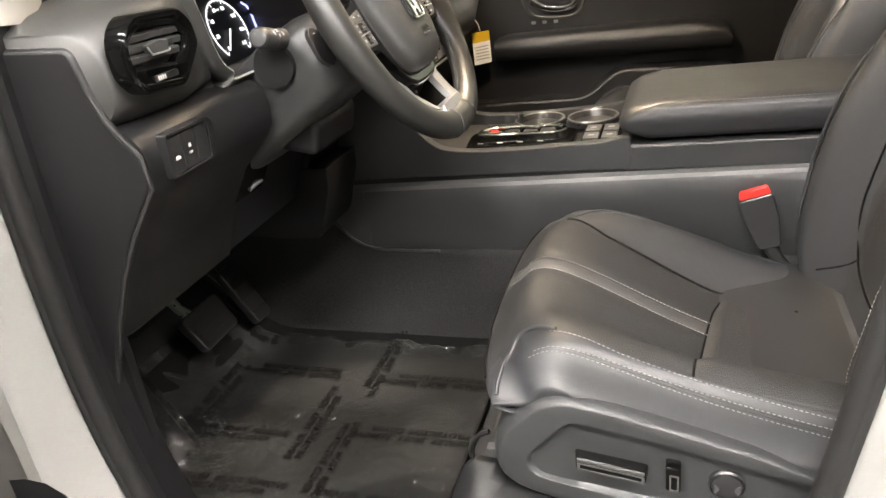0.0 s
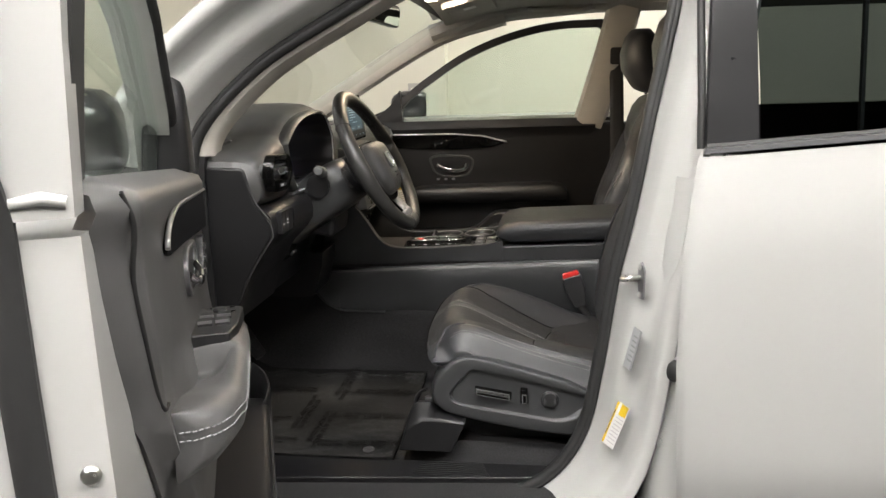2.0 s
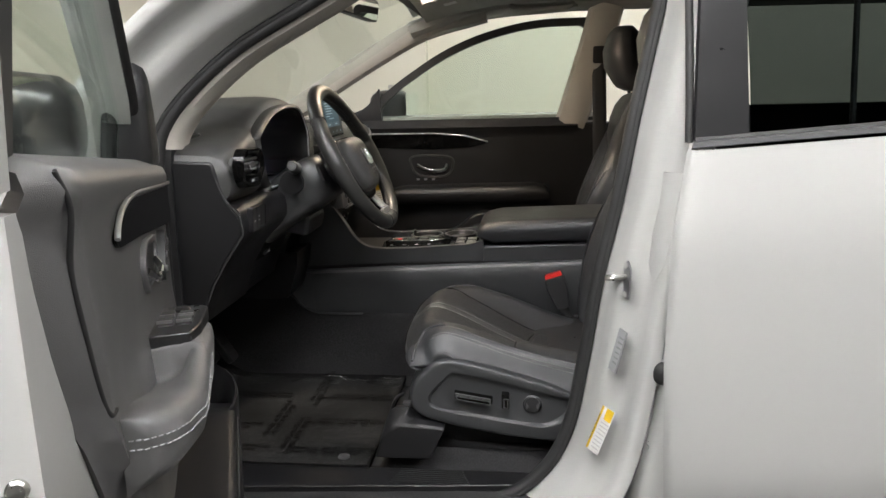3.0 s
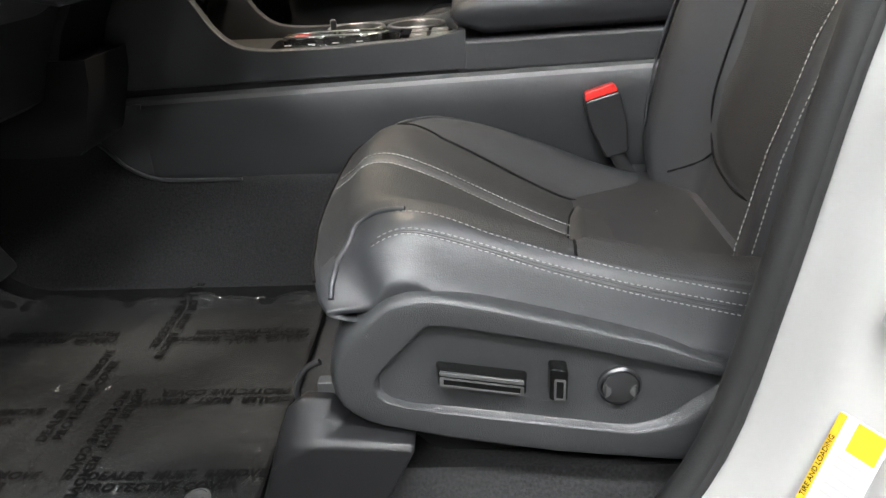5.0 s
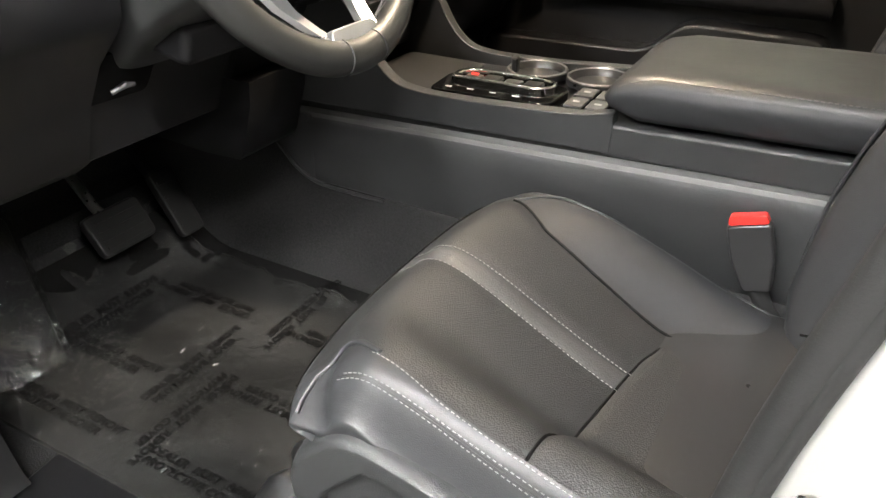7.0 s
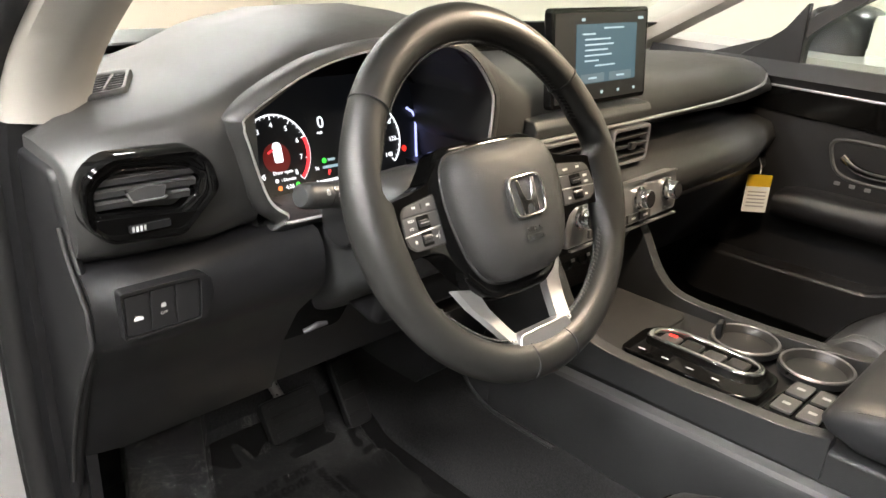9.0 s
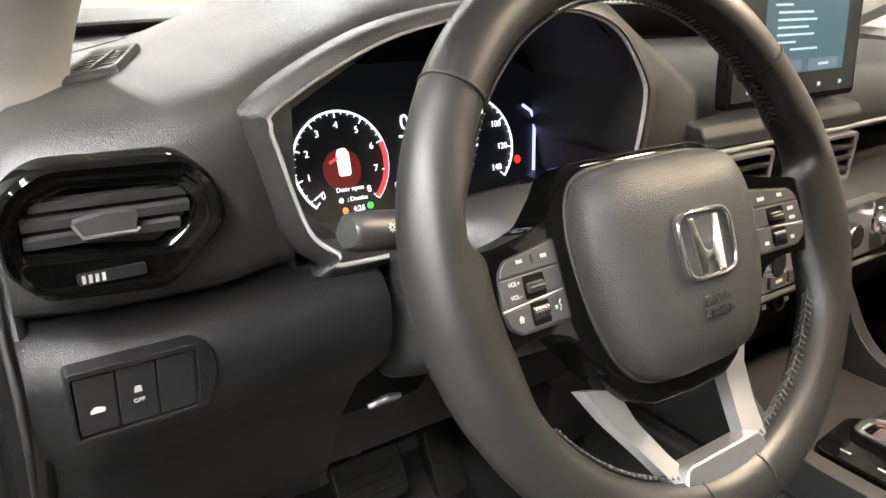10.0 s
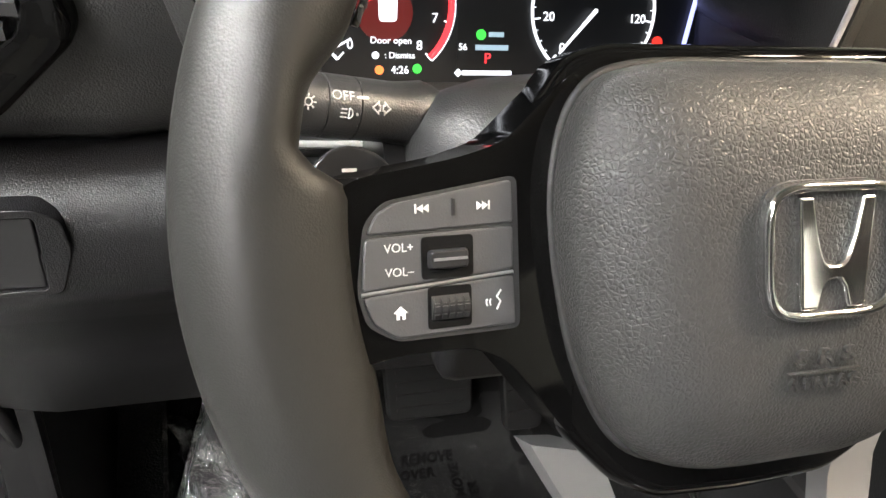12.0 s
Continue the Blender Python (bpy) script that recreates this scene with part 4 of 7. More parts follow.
# ---- floor, mat and its clear cover ----
part("floor_carpet", sheet(lambda u, v: (u, v, 0.447 + 0.17 * smooth(-0.42, -0.70, u) + 0.050 * smooth(0.075, 0.115, u) * smooth(0.745, 0.775, v)), sorted(lin(-0.74, 2.45, 30) + [0.075, 0.085, 0.095, 0.105, 0.115]), [0.585, 0.65, 0.745, 0.752, 0.760, 0.768, 0.775, 0.9, 1.2, 1.5, 2.2], 0.02), CARPET, body, "charcoal floor carpet")
mat_ = thing("floor_mat", "black cloth floor mat before the driver's seat", "floor mat", (-0.2, 0.99, 0.449))


def mat_z(x):
    return 0.451 + 0.15 * smooth(-0.40, -0.66, x)


def mat_pt(u, v, lift):
    y = lerp(0.738, 1.232, v)
    x = lerp(-0.53, 0.06, u)
    return (x, y, mat_z(x) + lift + 0.010 * smooth(1.17, 1.235, y) + 0.006 * smooth(-0.36, -0.5, x))


part("cloth", sheet(lambda u, v: mat_pt(u, v, 0.008), lin(0, 1, 24), lin(0, 1, 16), 0.008), MATCLOTH, mat_)
part("badge", lathe(flat((-0.003, 0.762, 0.4715)), [(0.0135, 0), (0.0135, 0.002), (0.0105, 0.003), (0.0105, 0.0015), (0.001, 0.0015)], 20), BUTTON, mat_, "round grey mat fastener")
part("fastener_bar", prism(rect(0.013, 0.006, 0.002), 0.0, 0.002, flat((-0.003, 0.762, 0.4728))), STRIPLEA, mat_)

film_t = thing("plastic_cover", "crinkled clear plastic cover with black print over the floor mat", "plastic film", (-0.2, 0.99, 0.462))
random.seed(4)
rip = [(random.uniform(-0.5, 0.06), random.uniform(0.74, 1.23), random.uniform(0.02, 0.07), random.uniform(-0.0015, 0.0028), random.uniform(0, 3.1)) for _ in range(40)]


def film_pt(u, v):
    x, y = lerp(-0.54, 0.058, u), lerp(0.732, 1.200, v)
    z = mat_z(x) + 0.018 + 0.006 * smooth(-0.36, -0.5, x)
    for a, b, r, h, th in rip:
        dx, dy = x - a, y - b
        p, q = dx * math.cos(th) + dy * math.sin(th), -dx * math.sin(th) + dy * math.cos(th)
        z += h * math.exp(-(p / r) ** 2 - (q / (r * 0.25)) ** 2)
    z += 0.006 * smooth(0.030, 0.058, x) * math.sin(y * 40) ** 2
    z += smooth(1.172, 1.200, y) * (0.007 + 0.005 * math.sin(x * 31) + 0.003 * math.sin(x * 83 + 1))
    return (x, y, max(z, 0.4685))


fl = part("film", sheet(film_pt, lin(0, 1, 90), lin(0, 1, 70)), FILM, film_t, "thin clear film")
fl.visible_shadow = False
random.seed(12)
hem = part("rolled_hem", tube([(x, 1.199 + random.uniform(-0.003, 0.003), film_pt((x + 0.54) / 0.598, 1.0)[2] + random.uniform(-0.001, 0.002)) for x in lin(-0.53, 0.055, 60)], [random.uniform(0.0012, 0.0034) for _ in range(60)], 7), CRINKLE, film_t, "creased film edge")
hem.visible_shadow = False


def film_text(x, y, turn, size=0.0168):
    m = pose(x, y, 0.0, 0, 0, turn)
    for line, dx, dy in (("DEALER  MUST  REMOVE", 0.0, 0.009), ("PROTECTIVE COVER", -0.012, -0.009)):
        ob = text_mesh("printed_legend", line, size, m @ pose(dx, dy, 0), PRINTSHADE, film_t, shear=0.12, spacing=1.08, depth=0.0, bold=0.0006)
        for v in ob.data.vertices:            # the print lies on the film's own folds
            v.co.z = film_pt((v.co.x + 0.54) / 0.598, (v.co.y - 0.732) / 0.468)[2] + 0.0028


for tx, ty, tr in ((-0.038, 0.788, 0), (-0.040, 0.941, 180), (-0.046, 1.090, 180), (-0.150, 0.862, 270), (-0.157, 1.130, 270), (-0.212, 0.955, 90),
                   (-0.325, 1.092, 180), (-0.345, 0.905, 0), (-0.425, 0.985, 90), (-0.290, 0.790, 0)):
    film_text(tx, ty, tr)

fr_t = thing("footrest", "black footrest beside the pedals under clear film", "footrest", (-0.50, 0.80, 0.46))
frm = frame_of((0, 1, 0), (-0.78, 0, 0.62), (-0.50, 0.795, 0.535)) @ pose(0.053, 0.010, 0.002, 0, 0, -17)
part("pad", prism(rect(0.122, 0.28, 0.012), -0.03, 0.010, frm), HARD, fr_t, bevel=0.004)
random.seed(9)
part("wrinkled_film", sheet(lambda u, v: frm @ Vector((u, v, 0.014 + (0.001 + 0.007 * smooth(0.02, -0.13, v)) * noise.noise((u * 50, v * 24, 3)) + 0.004 * abs(u) / 0.06)), lin(-0.066, 0.066, 30), lin(-0.145, 0.145, 50)), CRINKLE, fr_t, "crinkled clear film")


def pedal(name, lab, y, z, w, h, x, tilt):
    t = thing(name, lab, "pedal", (x, y, z - h / 2))
    m = frame_of((0, 1, 0), (-math.sin(radians(tilt)), 0, math.cos(radians(tilt))), (x, y, z))
    part("pad", prism(fillet([(-w / 2, -h / 2), (w / 2, -h / 2), (w / 2 * 1.05, h / 2), (-w / 2 * 1.05, h / 2)], 0.012), -0.008, 0.010, m), SHADEDRUB, t, bevel=0.004)
    for i in range(4):
        part("rib", prism(rect(w * 0.8, 0.006, 0.002, 0, -h * 0.32 + h * 0.21 * i), 0.010, 0.0125, m), SHADEDRUB, t)
    part("arm", tube([m @ Vector((0, 0.0, -0.008)), m @ Vector((0.0, h * 0.7, -0.03)), m @ Vector((0, 0.22, -0.05)), m @ Vector((0, 0.34, -0.04))], 0.009, 8), STEEL if w > 0.08 else SATIN, t)


pedal("brake_pedal", "black rubber-faced brake pedal on a steel arm", 1.045, 0.595, 0.105, 0.072, -0.45, 35)
pedal("accelerator_pedal", "narrow black accelerator pedal", 1.165, 0.59, 0.05, 0.125, -0.45, 32)

# ---- dashboard ----
db = thing("dashboard", "black soft-touch dashboard with vents, gauges and display", "dashboard", (-0.4, 1.385, 0.75))
BEZ = [(0.815, 1.156), (0.811, 1.172), (0.818, 1.185), (0.888, 1.2195), (0.964, 1.235), (1.040, 1.237), (1.085, 1.231), (1.118, 1.214), (1.150, 1.178), (1.156, 1.155), (1.153, 1.113), (1.146, 1.076), (0.880, 1.068), (0.856, 1.0785), (0.834, 1.100)]


def top_z(y):
    return interp(y, [0.64, 0.68, 0.74, 0.80, 0.85, 0.90, 0.985, 1.06, 1.12, 1.18, 1.24, 1.32, 1.5, 1.9, 2.06, 2.13], [1.150, 1.176, 1.192, 1.205, 1.224, 1.246, 1.262, 1.264, 1.252, 1.215, 1.182, 1.168, 1.165, 1.163, 1.150, 1.125])


def face_x(y):
    return interp(y, [0.64, 0.66, 0.70, 0.785, 0.81, 1.17, 1.20, 1.30, 2.0, 2.10, 2.13], [-0.19, -0.172, -0.162, -0.158, -0.171, -0.171, -0.168, -0.185, -0.185, -0.20, -0.24])


def dash_sec(y):
    zt, xf = top_z(y), face_x(y)
    rec = 1.0 if 0.829 < y < 1.157 else 0.0
    zo = interp(y, [0.824, 0.909, 0.972, 1.04, 1.095, 1.140, 1.158], [1.175, 1.224, 1.236, 1.237, 1.228, 1.198, 1.165])
    zb = 1.075 if y < 1.22 else 1.085
    P = [(-0.70, 1.115), (-0.58, min(zt, 1.19) - 0.02), (-0.45, zt - 0.012), (-0.34, zt), (-0.25, zt), (xf - 0.035, zt - 0.004), (xf - 0.012, zt - 0.012), (xf, zt - 0.026)]
    if rec:
        P += [(xf - 0.002, zo), (-0.375, zo - 0.012), (-0.345, zb - 0.046), (xf - 0.002, zb - 0.010)]
    else:
        P += [(xf + 0.004, lerp(zt - 0.03, zb, 0.25)), (xf + 0.006, lerp(zt - 0.03, zb, 0.55)), (xf + 0.004, lerp(zt - 0.03, zb, 0.85)), (xf - 0.002, zb)]
    P += [(xf - 0.02, zb - 0.012), (-0.50, 1.02), (-0.70, 1.03)]
    return [Vector((x, y, z)) for x, z in P]


ys = [0.656, 0.660, 0.668, 0.68, 0.70, 0.725, 0.75, 0.775, 0.80, 0.815, 0.828, 0.830, 0.85, 0.892, 0.92, 0.95, 0.985, 1.02, 1.06, 1.095, 1.127, 1.14, 1.156, 1.158, 1.18, 1.21, 1.24, 1.28, 1.34, 1.45, 1.6, 1.75, 1.9, 2.0, 2.06, 2.10, 2.13]
part("upper_pad", loft([dash_sec(y) for y in ys]), SOFT, db, "black soft-touch upper dash", angle=48)
bo = [Vector((0, y, z)) for y, z in BEZ]
BC = Vector((0, 0.99, 1.155))


def bez(scale, x):
    drop = 0.016 * smooth(-0.19, -0.28, x)       # the ledge falls away towards the display
    return spline([(x, p.y, p.z - drop * smooth(1.10, 1.075, p.z)) for p in [BC + (q - BC) * scale for q in bo]], 5, True)


part("gauge_surround", loft([bez(1.09, -0.182), bez(1.105, -0.168), bez(1.09, -0.160), bez(1.02, -0.156), bez(1.0, -0.168), bez(0.998, -0.205), bez(0.997, -0.225), bez(0.996, -0.25), bez(0.995, -0.28), bez(0.995, -0.30)], caps=False), SOFT, db, "black gauge hood", angle=60)
part("bright_ring", tube(bez(1.008, -0.1590), 0.0019, 8, True), LITLINE, db, "thin satin silver ring round the gauges")

# lower driver's panel
def low_sec(y):
    gap = 1.0 if 0.886 < y < 1.125 else 0.0
    d = 0.012 * smooth(0.70, 0.655, y)
    if gap:
        P = [(-0.34, 1.00), (-0.24, 0.995), (-0.215, 0.985), (-0.205, 0.97), (-0.203, 0.96), (-0.206, 0.945), (-0.215, 0.925), (-0.235, 0.885), (-0.250, 0.845), (-0.262, 0.812), (-0.285, 0.800), (-0.46, 0.80), (-0.5, 0.9)]
    else:
        P = [(-0.34, 1.068), (-0.175, 1.064), (-0.150, 1.058), (-0.139, 1.045), (-0.136, 1.025), (-0.138, 1.003), (-0.150, 0.985), (-0.190, 0.945), (-0.222, 0.892), (-0.250, 0.815), (-0.280, 0.795), (-0.46, 0.79), (-0.5, 0.9)]
    return [Vector((x - d, y, z)) for x, z in P]


part("knee_panel", loft([low_sec(y) for y in (0.653, 0.66, 0.68, 0.70, 0.75, 0.80, 0.84, 0.87, 0.8855, 0.8865, 0.92, 1.0, 1.08, 1.1245, 1.1255, 1.16, 1.22, 1.255)]), HARD, db, "black lower dash panel", angle=40)
part("knee_leg", loft([[Vector((x, y, z)) for x, z in ((-0.40, 0.86), (-0.196, 0.86), (-0.199, 0.825), (-0.224, 0.745), (-0.232, 0.736), (-0.30, 0.733), (-0.42, 0.74))] for y in (1.118, 1.124, 1.238, 1.243)]), HARD, db, "black lower corner of the dash", angle=40)
part("end_cap", prism(fillet([(-0.30, 1.150), (-0.200, 1.146), (-0.190, 1.10), (-0.180, 1.070), (-0.150, 1.035), (-0.148, 1.005), (-0.185, 0.955), (-0.215, 0.905), (-0.245, 0.84), (-0.262, 0.80), (-0.30, 0.70), (-0.50, 0.70), (-0.50, 1.12)], 0.012), -0.662, -0.650, side((0, 0, 0))), HARD, db, "black dash end cover", bevel=0.007, seg=3)
part("end_cap_line", tube([(-0.19, 0.6485, 1.10), (-0.178, 0.6485, 1.072), (-0.150, 0.6485, 1.037), (-0.147, 0.6485, 1.003), (-0.184, 0.6485, 0.953), (-0.215, 0.6485, 0.903), (-0.245, 0.6485, 0.838), (-0.262, 0.6485, 0.79)], 0.0025, 6), RUBBER, db)
# switch panel left of the wheel
sm = rear((-0.1365, 0.713, 1.027)) @ pose(0, 0, 0, 3, 0, 0)
swp = part("switch_panel", ring_prism(fillet([(-0.0405, -0.0228), (0.0365, -0.0228), (0.0440, 0.002), (0.0415, 0.019), (0.032, 0.025), (-0.0420, 0.0255)], 0.004), fillet([(-0.0390, -0.0200), (0.0300, -0.0200), (0.0312, -0.008), (0.0312, 0.018), (0.0300, 0.0210), (-0.0395, 0.0215)], 0.002), -0.01, 0.0025, sm), HARD, db, "switch surround", bevel=0.0015)
for i in range(3):
    b = part("switch", prism(rect(0.0222, 0.0395, 0.0015, -0.0272 + 0.0230 * i, 0.0006), -0.01, 0.001, sm), SATIN, swp, bevel=0.001)
icon = prism(fillet([(-0.007, -0.003), (0.006, -0.003), (0.007, 0.001), (0.003, 0.003), (-0.002, 0.004), (-0.006, 0.001)], 0.001), 0.0012, 0.0016, sm @ pose(-0.0272, -0.003, 0) @ Matrix.Diagonal((0.62, 0.62, 1, 1)))
part("tailgate_icon", icon, LEGEND, swp, "small white icon")
part("skid_icon", prism(fillet([(-0.004, -0.002), (0.004, -0.002), (0.003, 0.005), (-0.003, 0.005)], 0.001), 0.0012, 0.0016, sm @ pose(-0.0042, 0.003, 0) @ Matrix.Diagonal((0.6, 0.6, 1, 1))), LEGEND, swp)
text_mesh("off_legend", "OFF", 0.0038, sm @ pose(-0.0042, -0.004, 0.0016), LEGEND, swp)


# corner vents
def dash_vent(o, name):
    m = rear(o)
    ou = fillet([(-0.070, 0.018), (-0.068, -0.012), (-0.050, -0.031), (0.014, -0.036), (0.052, 0.002), (0.045, 0.028), (0.028, 0.0435), (-0.046, 0.0455), (-0.063, 0.034)], 0.009, 5)
    inn = fillet([(-0.0585, 0.016), (-0.0585, 0.004), (-0.0575, -0.002), (0.012, -0.010), (0.0275, 0.0005), (0.033, 0.015), (0.022, 0.0265), (-0.034, 0.031), (-0.050, 0.025)], 0.004, 5)

    def between(k, z):
        return [m @ Vector((lerp(a[0], b[0], k), lerp(a[1], b[1], k), z)) for a, b in zip(ou, inn)]
    v = part(name, loft([between(0, -0.016), between(0, -0.001), between(0.06, 0.004), between(0.18, 0.0062), between(0.34, 0.0048), between(0.55, 0.0030), between(0.90, 0.0026), between(1.0, 0.0), between(1.0, -0.022)], caps=False), PIANO, db, "piano black vent surround", angle=62)
    part("vent_back", prism(inn, -0.030, -0.021, m), RUBBER, v)
    part("lower_bezel", prism(fillet([(-0.052, -0.028), (0.012, -0.033), (0.030, -0.013), (0.012, -0.012), (-0.060, -0.005), (-0.061, -0.012)], 0.004), -0.006, 0.0046, m), PIANO, v, bevel=0.0012)
    for i in range(4):
        part("wheel_mark", box(m @ pose(-0.0325 + 0.0034 * i, -0.0182, 0.0076), 0.0018, 0.0046, 0.0006), LEGEND, v)
    for zz, x0, x1 in ((0.0215, -0.052, 0.029), (0.0115, -0.057, 0.030), (0.0015, -0.057, 0.024)):
        part("slat", loft([[m @ Vector((x, zz + a - 0.02 * (x + 0.015), b)) for a, b in ((0.0035, -0.018), (0.0045, -0.004), (0.0028, -0.0012), (-0.0028, -0.003), (-0.0036, -0.018))] for x in (x0, x1)]), BUTTON, v, smooth=False)
    part("tab", prism(fillet([(-0.0335, 0.0135), (-0.029, 0.0045), (-0.002, 0.0040), (0.0005, 0.0145), (-0.016, 0.0165)], 0.002), -0.003, 0.0045, m), BUTTON, v, bevel=0.0012)
    part("tab_edge", tube([m @ Vector(p) for p in ((-0.0338, 0.0125, 0.0042), (-0.0292, 0.0044, 0.0050), (-0.002, 0.0038, 0.0050), (0.0, 0.0055, 0.0045))], 0.0010), SILVER, v)
    part("thumb_wheel", prism(rect(0.036, 0.0065, 0.002, -0.0175, -0.0185), 0.001, 0.0072, m), HARD, v)
    return v


dash_vent((-0.143, 0.722, 1.124), "corner_vent")
# defroster grille on top of the pad
dm = frame_of((0.50, 0.84, 0.20), (-0.93, 0.36, 0.09), (-0.301, 0.744, 1.1945)) @ Matrix.Diagonal((0.90, 0.80, 1, 1))
GO = fillet([(-0.027, -0.050), (0.026, -0.046), (0.024, 0.044), (-0.016, 0.050)], 0.010)
df = part("defroster_grille", loft([[dm @ Vector((x * k, y * k, z)) for x, y in GO] for k, z in ((1.0, -0.004), (1.0, 0.001), (0.95, 0.0032), (0.82, 0.0030), (0.74, 0.0008), (0.73, -0.010))], caps=False), SOFT, db, "black defroster surround", angle=60)
part("grille_back", prism([(x * 0.74, y * 0.74) for x, y in GO], -0.012, -0.009, dm), PRINTSHADE, df)
for i in range(7):
    part("grille_bar", box(dm @ pose(0.001, -0.030 + 0.0100 * i, -0.002), 0.037 - 0.0010 * i, 0.0030, 0.005), SOFT, df)
part("grille_rib", box(dm @ pose(0.002, 0.0, -0.001, 0, 0, -3), 0.0028, 0.066, 0.006), SOFT, df)

# far ledge of the dash under the windscreen
def ledge_pt(u, v):
    y = lerp(0.655, 1.02, u)
    x = lerp(interp(y, [0.655, 0.80, 0.90, 1.02], [-0.40, -0.445, -0.52, -0.63]), -0.66, v)
    zt = top_z(y) if y < 0.8 else 1.205
    return (x, y, lerp(interp(x, [-0.58, -0.45, -0.34], [min(zt, 1.19) - 0.020, zt - 0.012, zt]) + 0.001, 1.200, smooth(0, 0.9, v)))


part("windscreen_ledge", sheet(ledge_pt, lin(0, 1, 14), lin(0, 1, 8), 0.004), SOFT, db, "black ledge under the windscreen", angle=60)

# ---- gauges ----
GM = frame_of((0, 1, 0), (-0.34, 0, 1), (-0.2925, 0.9985, 1.0955)) @ Matrix.Diagonal((0.97, 0.97, 1, 1))
ga = thing("gauge_cluster", "lit gauge display with tachometer and speedometer", "gauges", (-0.29, 1.0, 1.05))
part("screen", prism(rect(0.37, 0.15, 0.01, 0.01, 0.015), -0.008, 0.0, GM), LCDON, ga, "dark lit display")
part("screen_hood", prism(fillet([(0.165, -0.055), (0.23, -0.055), (0.23, 0.09), (0.12, 0.09), (0.205, 0.045), (0.21, 0.02)], 0.004), 0.0, 0.012, GM), SATIN, ga)


def arc(cx, cy, r, a0, a1, n=40):
    return [GM @ Vector((cx + r * math.cos(radians(lerp(a0, a1, i / n))), cy + r * math.sin(radians(lerp(a0, a1, i / n))), 0.002)) for i in range(n + 1)]


def gauge(cx, cy, r, labels, name, redfrom=None, minor=5):
    g = part(name, tube(arc(cx, cy, r, 228, -48), 0.0010, 5), GWHITE, ga)
    n = len(labels) - 1
    for i in range(n * minor + 1):
        a = radians(lerp(228, -48, i / (n * minor)))
        L = 0.006 if i % minor == 0 else 0.003
        m = GM @ pose(cx + (r - L / 2) * math.cos(a), cy + (r - L / 2) * math.sin(a), 0.0015, 0, 0, math.degrees(a))
        part("tick", box(m, L, 0.0011 if i % minor == 0 else 0.0006, 0.0006), GWHITE, g, smooth=False)
    for i, s in enumerate(labels):
        a = radians(lerp(228, -48, i / n))
        text_mesh("numeral", s, 0.0088, GM @ pose(cx + (r - 0.0125) * math.cos(a), cy + (r - 0.0125) * math.sin(a), 0.0015), GWHITE, g)
    return g


tg = gauge(-0.072, 0.003, 0.0475, [str(i) for i in range(9)], "tachometer", minor=4)
part("red_zone", tube(arc(-0.072, 0.003, 0.0455, 20, -48, 16), 0.0022, 5), GRED, tg)
part("red_glow", disc(GM @ pose(-0.072, -0.002, 0.0004), 0.019, 0, 0.0003), GDARKRED, tg)
part("car_icon", prism(fillet([(-0.006, -0.012), (0.006, -0.012), (0.0065, 0.008), (0.004, 0.013), (-0.004, 0.013), (-0.0065, 0.008)], 0.003), 0.001, 0.0015, GM @ pose(-0.070, 0.004, 0)), GWHITE, tg, "white car symbol")
part("open_door_icon", box(GM @ pose(-0.080, 0.007, 0.0014, 0, 0, 25), 0.009, 0.0025, 0.0004), GRED, tg)
text_mesh("message", "Door open", 0.0062, GM @ pose(-0.068, -0.020, 0.0015), GWHITE, tg)
text_mesh("message", ": Dismiss", 0.0058, GM @ pose(-0.062, -0.0295, 0.0015), GWHITE, tg)
part("home_icon", disc(GM @ pose(-0.0785, -0.0295, 0.001), 0.0024, 0, 0.0004, 12), GWHITE, tg)
text_mesh("clock", "4:26", 0.0072, GM @ pose(-0.062, -0.039, 0.0015), GWHITE, tg)
part("warn_dot", disc(GM @ pose(-0.076, -0.039, 0.001), 0.0030, 0, 0.0004, 12), GORANGE, tg)
part("info_dot", disc(GM @ pose(-0.050, -0.038, 0.001), 0.0032, 0, 0.0004, 12), GGREEN, tg)
part("tach_needle", box(GM @ pose(-0.1, -0.022, 0.0025, 0, 0, 30), 0.012, 0.0012, 0.0005), GWHITE, tg)
sg = gauge(0.079, 0.003, 0.0475, [str(i * 20) for i in range(8)], "speedometer", minor=4)
part("needle", prism([(-0.001, 0), (0.0, -0.0014), (0.040, -0.0007), (0.040, 0.0007), (0.0, 0.0014)], 0.004, 0.005, GM @ pose(0.079, 0.003, 0, 0, 0, 228)), GWHITE, sg, "white needle")
text_mesh("unit", "mph", 0.0035, GM @ pose(0.077, 0.036, 0.0015), GWHITE, sg)
mid = part("middle_field", prism(rect(0.052, 0.105, 0.002, 0.004, 0.003), 0.0002, 0.0006, GM), LCDON, ga)
text_mesh("speed_digit", "0", 0.021, GM @ pose(0.0, 0.033, 0.0015), GWHITE, mid)
text_mesh("unit", "mph", 0.005, GM @ pose(-0.004, 0.021, 0.0015), GWHITE, mid)
text_mesh("gear_letter", "P", 0.010, GM @ pose(0.0, -0.031, 0.0015), GRED, mid)
part("eco_icon", disc(GM @ pose(-0.005, -0.015, 0.001), 0.0036, 0, 0.0004, 10), GGREEN, mid)
part("eco_bar", box(GM @ pose(0.006, -0.0148, 0.0014), 0.011, 0.0032, 0.0004), GPALE, mid)
text_mesh("temperature", "56", 0.0062, GM @ pose(-0.018, -0.0235, 0.0015), GWHITE, mid)
part("reading_bar", box(GM @ pose(0.003, -0.0235, 0.0014), 0.024, 0.0036, 0.0004), GPALE, mid)
